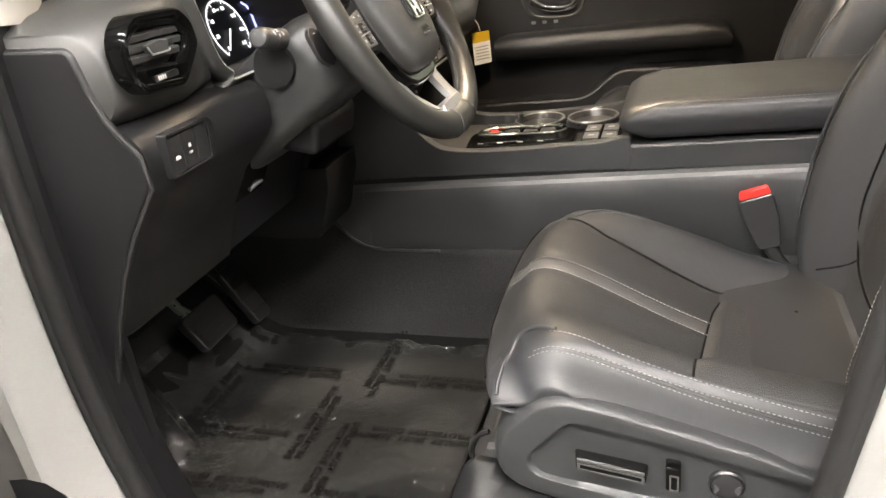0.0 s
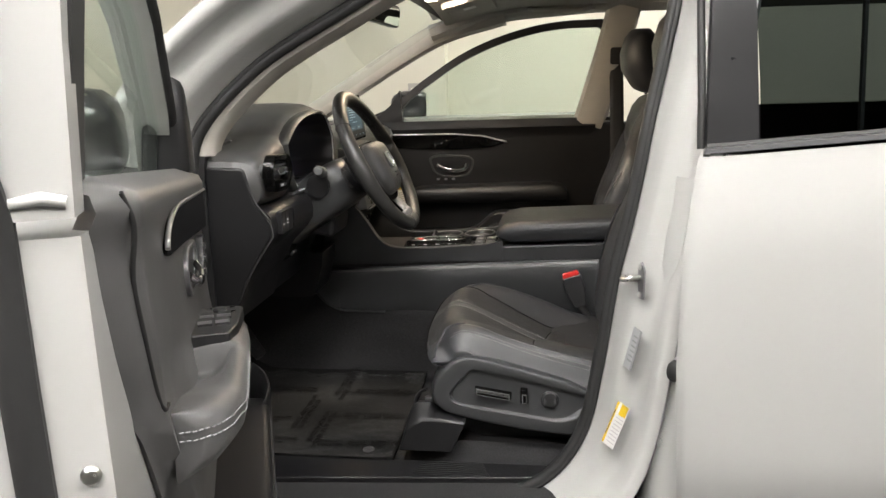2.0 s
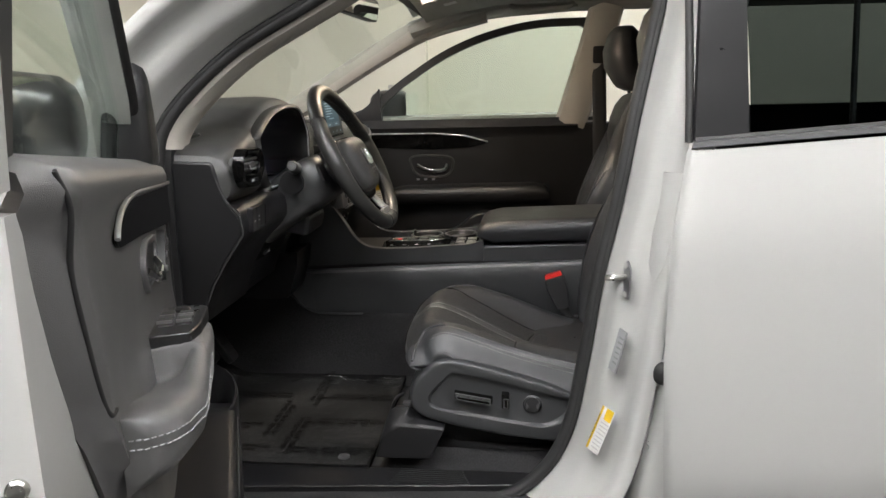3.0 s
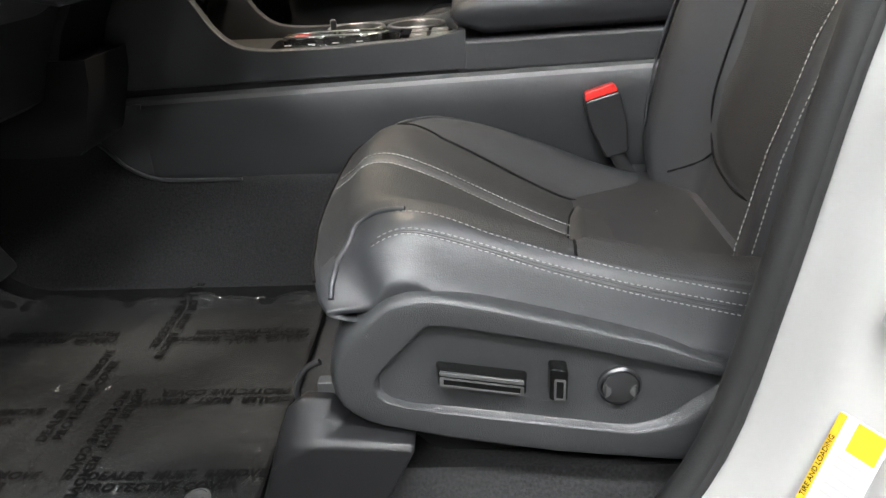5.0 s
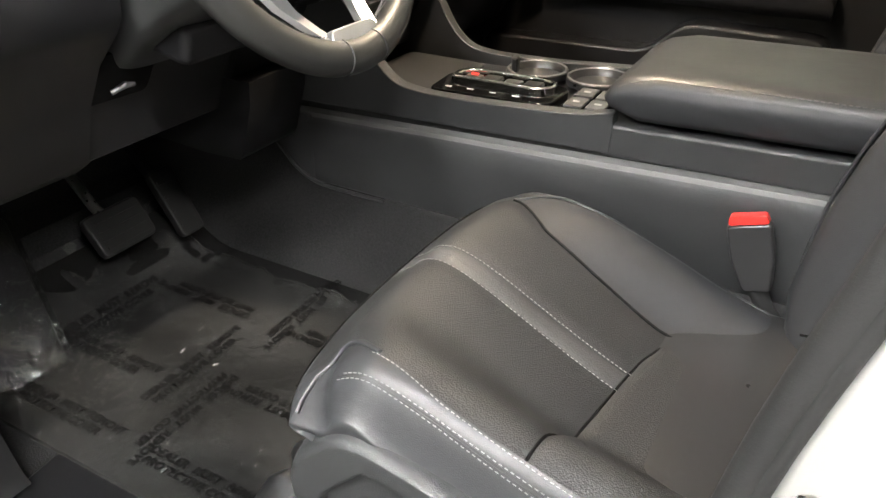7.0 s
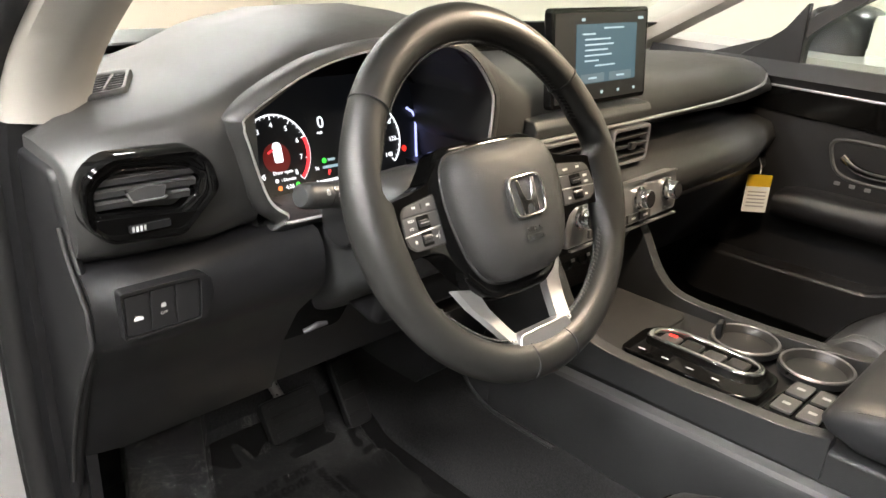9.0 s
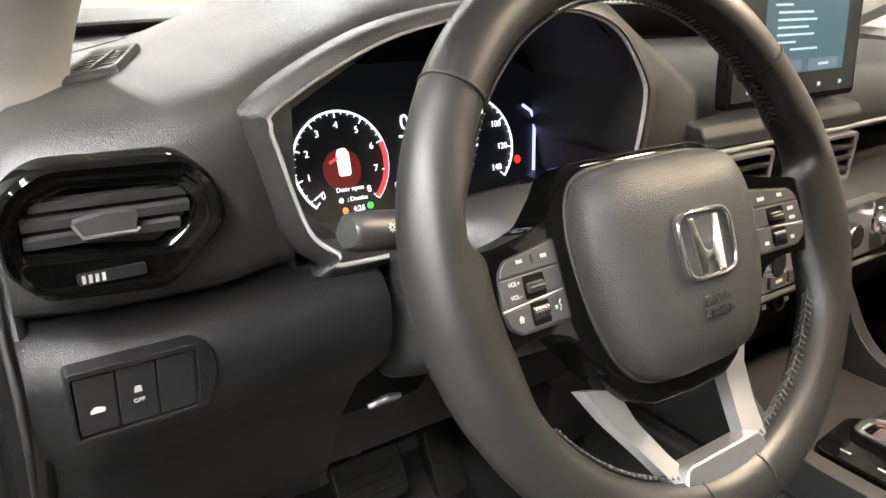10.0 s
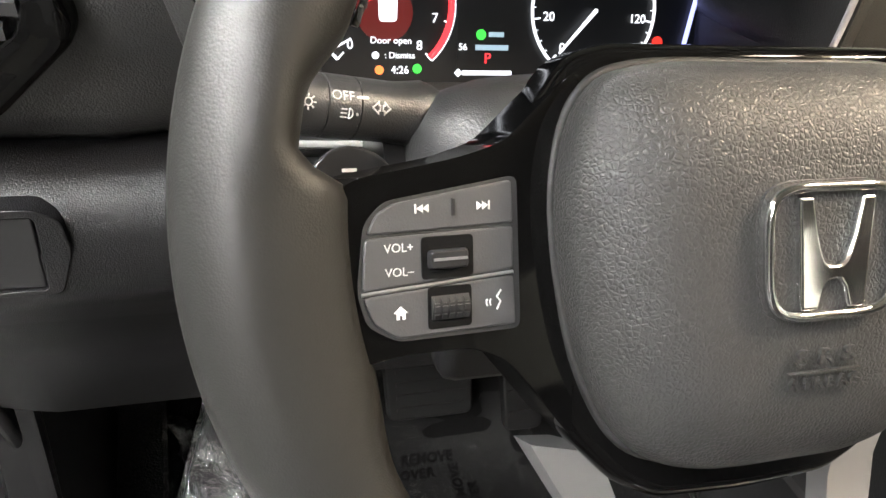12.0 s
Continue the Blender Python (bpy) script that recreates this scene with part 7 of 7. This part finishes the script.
    part("backrest", loft([back_sec(z) for z in zs]), LEATHER, s, "black leather backrest", angle=75)

    # narrower upper pad between the shoulders
    up = []
    for z, w, f in ((1.03, 0.02, -0.002), (1.045, 0.055, 0.012), (1.075, 0.100, 0.030), (1.11, 0.128, 0.042), (1.16, 0.138, 0.046), (1.20, 0.134, 0.042), (1.228, 0.118, 0.026), (1.238, 0.095, 0.004)):
        x0 = 0.580 + 0.165 * (z - 0.62) / 0.62
        up.append([S(x0 - f * max(0.0, math.cos(t)) ** 0.6 + 0.05 * max(0.0, -math.cos(t)), w * math.copysign(abs(math.sin(t)) ** 0.7, math.sin(t)), z) for t in lin(0, 2 * math.pi, 29)[:-1]])
    part("upper_pad", loft(up), LEATHER, s, "black leather upper back pad", angle=75)

    def bpatch(a, b):
        z0 = interp(b, [0.0, 0.3, 0.55, 0.75, 0.9, 1.0], [0.722, 0.703, 0.698, 0.700, 0.708, 0.735])
        z = lerp(z0, 1.06, a)
        w = interp(z, [0.69, 0.72, 0.75, 0.80, 0.9, 1.0, 1.06], [0.122, 0.132, 0.143, 0.153, 0.154, 0.14, 0.12])
        v = lerp(-w + 0.006, w, b)
        e = min(smooth(0, 0.12, b), smooth(1, 0.88, b), smooth(0, 0.05, a), smooth(1, 0.95, a))
        return S(back_x(z, v) + 0.0015 - 0.005 * e, v, z)
    part("back_panel", sheet(bpatch, lin(0, 1, 24), lin(0, 1, 14)), PERF, s, "dark perforated back panel", angle=80)
    for off in (0.150, 0.182):
        stitches([S(back_x(z, -off * interp(z, [0.6, 0.9, 1.15], [0.97, 1.0, 0.8])) - 0.0012, -off * interp(z, [0.6, 0.9, 1.15], [0.97, 1.0, 0.8]), z) for z in lin(0.655, 1.05, 62)], "stitching", s, 0.0036, 0.0024, 0.0006)
    part("back_seam", tube(spline([S(back_x(z, v) - 0.001, v, z) for z, v in ((0.722, -0.13), (0.703, -0.05), (0.698, 0.01), (0.700, 0.06), (0.709, 0.11), (0.735, 0.140), (0.80, 0.155), (0.95, 0.157), (1.03, 0.14), (1.06, 0.12))], 5), 0.0016, 6), SEAMSHADE, s)
    part("back_crease", tube(spline([S(back_x(z, v) - 0.001, v, z) for z, v in ((0.712, 0.122), (0.693, 0.142), (0.672, 0.168))], 5), 0.0014, 6), SEAMSHADE, s)
    for sg in (-1, 1):
        part("back_piping", tube(spline([S(back_x(z, sg * 0.238) - 0.001, sg * interp(z, [0.64, 0.75, 0.9, 1.0, 1.06, 1.09], [0.222, 0.243, 0.250, 0.243, 0.218, 0.19]), z) for z in (0.64, 0.70, 0.78, 0.86, 0.94, 0.99, 1.03, 1.06, 1.085)], 5), 0.0022, 6), LEATHER, s, "piped seam")
    # headrest
    hs = []
    for z, w, t0, x0 in ((1.245, 0.08, 0.025, 0.665), (1.255, 0.105, 0.040, 0.640), (1.27, 0.122, 0.058, 0.625), (1.32, 0.128, 0.064, 0.595), (1.37, 0.124, 0.060, 0.590), (1.42, 0.112, 0.048, 0.605), (1.442, 0.09, 0.028, 0.625)):
        hs.append([S(x0 + 0.055 + t0 + t0 * math.cos(t) * (1 if math.cos(t) > 0 else 0.95), w * math.copysign(abs(math.sin(t)) ** 0.6, math.sin(t)), z) for t in lin(0, 2 * math.pi, 25)[:-1]])
    part("headrest", loft(hs), LEATHER, s, "black leather headrest", angle=75)
    for sg in (-1, 1):
        part("headrest_post", tube([S(0.745, sg * 0.06, 1.18), S(0.735, sg * 0.06, 1.28)], 0.006, 10), CHROME, s)
    part("seat_base", prism(fillet([(0.20, 0.655), (0.30, 0.60), (0.64, 0.57), (0.68, 0.50), (0.24, 0.50), (0.20, 0.56)], 0.02), -0.20, 0.20, frame_of((1, 0, 0), (0, 0, 1), (0, cy, 0))), RUBBER, s)
    for sg in (-1, 1):
        part("rail", box(pose(0.40, cy + sg * 0.155, 0.512), 0.50, 0.035, 0.03), SATIN, s)
    return s


ds_ = seat("driver_seat", "black leather driver's seat with white stitching and power switches", 1.0, True, "front seats")
seat("passenger_seat", "black leather front passenger seat with white stitching", 1.77, False, "front seats", -0.005)

# side shield with power switches
sh = fillet([(0.152, 0.640), (0.163, 0.672), (0.205, 0.712), (0.235, 0.722), (0.29, 0.712), (0.36, 0.693), (0.45, 0.668), (0.55, 0.628), (0.64, 0.60), (0.66, 0.53), (0.485, 0.532), (0.36, 0.545), (0.26, 0.563), (0.18, 0.583), (0.157, 0.605)], 0.012)
SHM = side((0, 0.745, 0))
rc = fillet([(0.250, 0.690), (0.198, 0.634), (0.203, 0.614), (0.218, 0.606), (0.43, 0.574), (0.46, 0.582), (0.515, 0.625), (0.505, 0.632), (0.45, 0.645), (0.36, 0.668)], 0.008)


def shield_mesh():
    bm = bmesh.new()
    K = 120
    c = Vector((0.36, 0.625))
    # rays from the middle give matching points on both outlines
    def ray_hit(P, ang):
        d = Vector((math.cos(ang), math.sin(ang)))
        best = None
        for i in range(len(P)):
            a, b = Vector(P[i]) - c, Vector(P[(i + 1) % len(P)]) - c
            e = b - a
            den = d.x * e.y - d.y * e.x
            if abs(den) < 1e-12:
                continue
            t = (a.x * e.y - a.y * e.x) / den
            s_ = (a.x * d.y - a.y * d.x) / den
            if t > 0 and -1e-9 <= s_ <= 1 + 1e-9 and (best is None or t > best):
                best = t
        return c + d * best
    angs = [2 * math.pi * i / K for i in range(K)]
    O = [ray_hit(sh, a) for a in angs]
    I = [ray_hit(rc, a) for a in angs]

    def loop_(k0, z, base=None):
        return [SHM @ Vector((*(o.lerp(i, k0)), z)) for o, i in zip(O, I)]
    secs = [[SHM @ Vector((*o, -0.05)) for o in O], [SHM @ Vector((*o, -0.012)) for o in O], loop_(0.05, 0.003), loop_(0.12, 0.010), loop_(0.20, 0.0132), loop_(0.24, 0.0138), loop_(0.55, 0.0142), loop_(0.88, 0.0142), loop_(0.92, 0.0140), loop_(0.96, 0.0115), loop_(1.0, 0.0060), [SHM @ Vector((*(i.lerp(c, 0.03)), 0.0055)) for i in I]]
    return add_loft(bm, secs, caps=True)


part("side_shield", shield_mesh(), SHIELD, ds_, "grained black side shield", angle=55)
QM = side((0, 0.7395, 0))


def power_switch(poly, z1, name, lab):
    p = part(name, prism(fillet(poly, 0.004), 0.0, z1, QM, 0.06), PIANO, ds_, lab, bevel=0.002, seg=3)
    return p


long_ = power_switch([(0.252, 0.650), (0.334, 0.637), (0.334, 0.620), (0.252, 0.632)], 0.016, "slide_switch", "long seat slide switch")
part("switch_edge", ring_prism(fillet([(0.256, 0.6425), (0.330, 0.6305), (0.330, 0.6215), (0.256, 0.633)], 0.002), fillet([(0.259, 0.6405), (0.327, 0.6295), (0.327, 0.6235), (0.259, 0.6345)], 0.001), 0.016, 0.0172, QM), BUTTON, long_)
part("switch_cap", prism(fillet([(0.256, 0.6485), (0.330, 0.6365), (0.330, 0.6325), (0.256, 0.6445)], 0.0015), 0.0145, 0.0178, QM), BUTTON, long_, "grey upper lip", bevel=0.0008)
rec_ = power_switch([(0.352, 0.649), (0.369, 0.647), (0.369, 0.612), (0.352, 0.614)], 0.016, "recline_switch", "upright backrest switch")
part("switch_edge", ring_prism(fillet([(0.3565, 0.638), (0.3665, 0.637), (0.3665, 0.615), (0.3565, 0.616)], 0.002), fillet([(0.3583, 0.636), (0.3647, 0.635), (0.3647, 0.617), (0.3583, 0.618)], 0.001), 0.016, 0.0172, QM), BUTTON, rec_)
lumbar = part("lumbar_switch", lathe(QM @ pose(0.4165, 0.621, 0), [(0.0195, 0), (0.0195, 0.004), (0.0175, 0.006), (0.0165, 0.0045), (0.001, 0.0045)], 30), SATIN, ds_, "round lumbar switch")
part("lumbar_cap", lathe(QM @ pose(0.4165, 0.621, 0.0045), [(0.0165, 0), (0.0160, 0.003), (0.012, 0.0045), (0.001, 0.005)], 30), SATIN, lumbar)
for sg in (-1, 1):
    part("lumbar_notch", prism([(sg * (0.0165 - 0.0085 * math.cos(t)), 0.0075 * math.sin(t) - 0.002) for t in lin(-1.2, 1.2, 9)][::sg], 0.006, 0.0098, QM @ pose(0.4165, 0.621, 0)), BUTTON, lumbar, bevel=0.0006)
# front rail cover on the floor
COVER = [(0.717, [(0.080, 0.497), (0.197, 0.497), (0.229, 0.562), (0.224, 0.567), (0.15, 0.571), (0.135, 0.571), (0.115, 0.560), (0.097, 0.542)]),
         (0.722, [(0.078, 0.497), (0.199, 0.497), (0.231, 0.566), (0.226, 0.571), (0.152, 0.577), (0.134, 0.577), (0.112, 0.566), (0.094, 0.546)]),
         (0.742, [(0.078, 0.497), (0.199, 0.497), (0.231, 0.569), (0.226, 0.573), (0.160, 0.578), (0.146, 0.588), (0.122, 0.588), (0.100, 0.572)]),
         (0.758, [(0.080, 0.497), (0.199, 0.497), (0.231, 0.570), (0.226, 0.574), (0.166, 0.580), (0.150, 0.597), (0.121, 0.599), (0.106, 0.588)]),
         (0.772, [(0.086, 0.497), (0.199, 0.497), (0.231, 0.570), (0.226, 0.574), (0.166, 0.580), (0.150, 0.595), (0.124, 0.597), (0.112, 0.586)])]
part("rail_cover", loft([[Vector((x, y, z)) for x, z in P] for y, P in COVER]), HARD, ds_, "black rail cover", angle=50, bevel=0.003)
part("rail_bracket", box(pose(0.140, 0.792, 0.576), 0.018, 0.014, 0.040), BUTTON, ds_, bevel=0.002)
part("cable_loop", tube(spline([(0.133, 0.800, 0.611), (0.118, 0.800, 0.603), (0.107, 0.800, 0.585), (0.106, 0.800, 0.568), (0.111, 0.800, 0.554)], 8), 0.0035, 8), SATIN, ds_, "black cable loop")
part("rear_rail_cover", box(pose(0.53, 0.745, 0.475, 0, 20, 0), 0.10, 0.05, 0.06), HARD, ds_, bevel=0.008)


def buckle(name, cy, lab):
    b = thing(name, lab, "seat belt buckle", (0.50, cy, 0.66))
    m = frame_of((0.93, 0, 0.36), (-0.36, 0, 0.93), (0.487, cy, 0.727)) @ pose(0, 0, 0, 0, 0, -4)
    part("case", prism(fillet([(-0.017, -0.048), (0.017, -0.048), (0.026, 0.0), (0.026, 0.043), (-0.026, 0.043), (-0.026, 0.0)], 0.006), -0.009, 0.009, m), SATIN, b, "black case", bevel=0.004)
    part("release", prism(fillet([(-0.024, 0.043), (0.024, 0.043), (0.021, 0.055), (-0.021, 0.055)], 0.004), -0.007, 0.007, m), RED, b, "red release button", bevel=0.002)
    part("stem", tube([m @ Vector((0, -0.045, 0)), m @ Vector((0.006, -0.075, -0.004)), m @ Vector((0.02, -0.11, -0.008))], [0.012, 0.010, 0.010], 8, False, 0.5), RUBBER, b)


buckle("seat_belt_buckle", 1.228, "black seat belt buckle with a red button beside the seat")

# ---- passenger door, closed ----
pd = thing("passenger_door", "closed passenger door with black lining, seen from inside", "car door", (0.15, 2.15, 0.5))
PM = side((0, 2.125, 0))


def pd_y(x, z):
    return 2.128 - 0.014 * smooth(1.142, 1.125, z) + 0.012 * smooth(1.112, 1.098, z)


# lining and armrest take the darker plastic to offset the lamplight here
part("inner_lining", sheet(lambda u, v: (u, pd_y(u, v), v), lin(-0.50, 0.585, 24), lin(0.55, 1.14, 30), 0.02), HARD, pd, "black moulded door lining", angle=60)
part("shell", box(pose(0.05, 2.27, 0.83), 1.2, 0.2, 0.66), PAINTIN, pd)
part("trim_insert", prism(fillet([(-0.30, 1.100), (0.05, 1.098), (0.16, 1.088), (0.250, 1.064), (0.19, 1.046), (0.05, 1.040), (-0.30, 1.052)], 0.006), 0.0, 0.026, PM), PIANO, pd, "piano black insert", bevel=0.002)
part("bright_line", tube([(-0.30, 2.100, 1.102), (0.05, 2.100, 1.100), (0.16, 2.100, 1.090), (0.252, 2.100, 1.066)], 0.0026, 6), SILVER, pd)
part("mid_panel", prism(fillet([(-0.30, 1.030), (0.08, 1.030), (0.22, 1.042), (0.30, 1.045), (0.45, 1.018), (0.482, 0.995), (0.465, 0.905), (-0.30, 0.895)], 0.02), 0.0, 0.012, PM), SOFT, pd, "padded black panel", bevel=0.006)
part("panel_seam", tube(spline([PM @ Vector((x, z, 0.0115)) for x, z in ((-0.30, 1.034), (0.08, 1.034), (0.20, 1.045), (0.27, 1.050), (0.36, 1.030), (0.45, 1.012), (0.480, 0.990), (0.478, 0.93), (0.468, 0.905))], 5), 0.0030, 6), RUBBER, pd)
part("release_cup", prism(fillet([(-0.035, 1.014), (0.10, 1.010), (0.116, 0.975), (0.085, 0.938), (-0.01, 0.940), (-0.042, 0.975)], 0.018), 0.002, 0.010, PM), SATIN, pd, "release handle cup", bevel=0.004)
part("release_cup_rim", tube(spline([PM @ Vector((x, z, 0.018)) for x, z in ((-0.035, 1.014), (0.10, 1.010), (0.116, 0.975), (0.085, 0.938), (-0.01, 0.940), (-0.042, 0.975))], 5, True), 0.0045, 8, True), SOFT, pd)
part("release_handle", tube(spline([PM @ Vector((x, z, w)) for x, z, w in ((-0.022, 0.980, 0.018), (0.01, 0.964, 0.028), (0.05, 0.958, 0.030), (0.085, 0.963, 0.026), (0.096, 0.982, 0.018))], 6), 0.0085, 10, False, 0.6), CHROME, pd, "chrome release handle")
part("armrest", loft([[Vector((x, y, z)) for y, z in ((2.125, 0.902 + r), (2.06, 0.900 + r), (2.045, 0.890 + r), (2.042, 0.862), (2.055, 0.838), (2.125, 0.825))] for x, r in ((-0.12, -0.01), (-0.08, 0.0), (0.15, 0.006), (0.42, 0.010), (0.465, 0.0), (0.48, -0.02))]), HARD, pd, "black armrest", angle=60)
part("switch_plate", prism(rect(0.10, 0.035, 0.008, 0.01, 0.925), 0.010, 0.016, PM), SATIN, pd)
for i in range(3):
    part("door_switch", prism(rect(0.012, 0.008, 0.002, -0.02 + 0.03 * i, 0.925), 0.016, 0.020, PM), DULL, pd)
part("map_pocket", prism(fillet([(-0.30, 0.60), (0.48, 0.60), (0.50, 0.80), (0.20, 0.805), (0.12, 0.73), (-0.30, 0.72)], 0.04), 0.0, 0.07, PM, 0.03), HARD, pd, "black map pocket", bevel=0.01)
part("belt_seal", box(pose(0.15, 2.135, 1.143), 1.0, 0.02, 0.012), RUBBER, pd)
def round_up(P):
    return fillet(P, [0.004, 0.004, 0.05, 0.03, 0.03, 0.09, 0.09, 0.09, 0.06, 0.02], 5)


WP = [(-0.38, 1.140), (0.585, 1.145), (0.600, 1.20), (0.645, 1.47), (0.625, 1.505), (0.43, 1.505), (0.25, 1.468), (0.085, 1.405), (-0.095, 1.290), (-0.20, 1.205)]
wi = [(-0.160, 1.140), (0.548, 1.143), (0.560, 1.20), (0.612, 1.46), (0.595, 1.478), (0.43, 1.478), (0.25, 1.440), (0.085, 1.375), (-0.095, 1.258), (-0.160, 1.20)]
part("window_frame", ring_prism(round_up(WP), round_up(wi), -0.03, 0.01, side((0, 2.135, 0))), RUBBER, pd, "black window frame", smooth=False)
pw = part("window", prism(round_up(wi), -0.012, -0.010, side((0, 2.135, 0))), GLASS, pd, "clear side window", smooth=False)
pw.visible_shadow = False
part("mirror_sail", prism(fillet([(-0.30, 1.14), (-0.155, 1.14), (-0.160, 1.275), (-0.20, 1.215)], 0.01), 0.0, 0.02, side((0, 2.135, 0))), HARD, pd, bevel=0.004)
pmir = part("door_mirror", loft([[Vector((-0.17 + a * x, y, 1.185 + b * z)) for a, b in [(math.copysign(abs(math.cos(t)) ** 0.6, math.cos(t)), math.copysign(abs(math.sin(t)) ** 0.6, math.sin(t))) for t in lin(0, 2 * math.pi, 25)[:-1]]] for y, x, z in ((2.30, 0.045, 0.06), (2.33, 0.075, 0.075), (2.42, 0.08, 0.08), (2.50, 0.065, 0.07), (2.53, 0.03, 0.04))]), SATIN, pd, "black outer mirror", angle=60)
part("mirror_glass", prism(rect(0.20, 0.125, 0.02), 0.0, 0.003, frame_of((0.10, 1, 0), (0, 0, 1), (-0.085, 2.42, 1.185))), MIRROR, pmir)
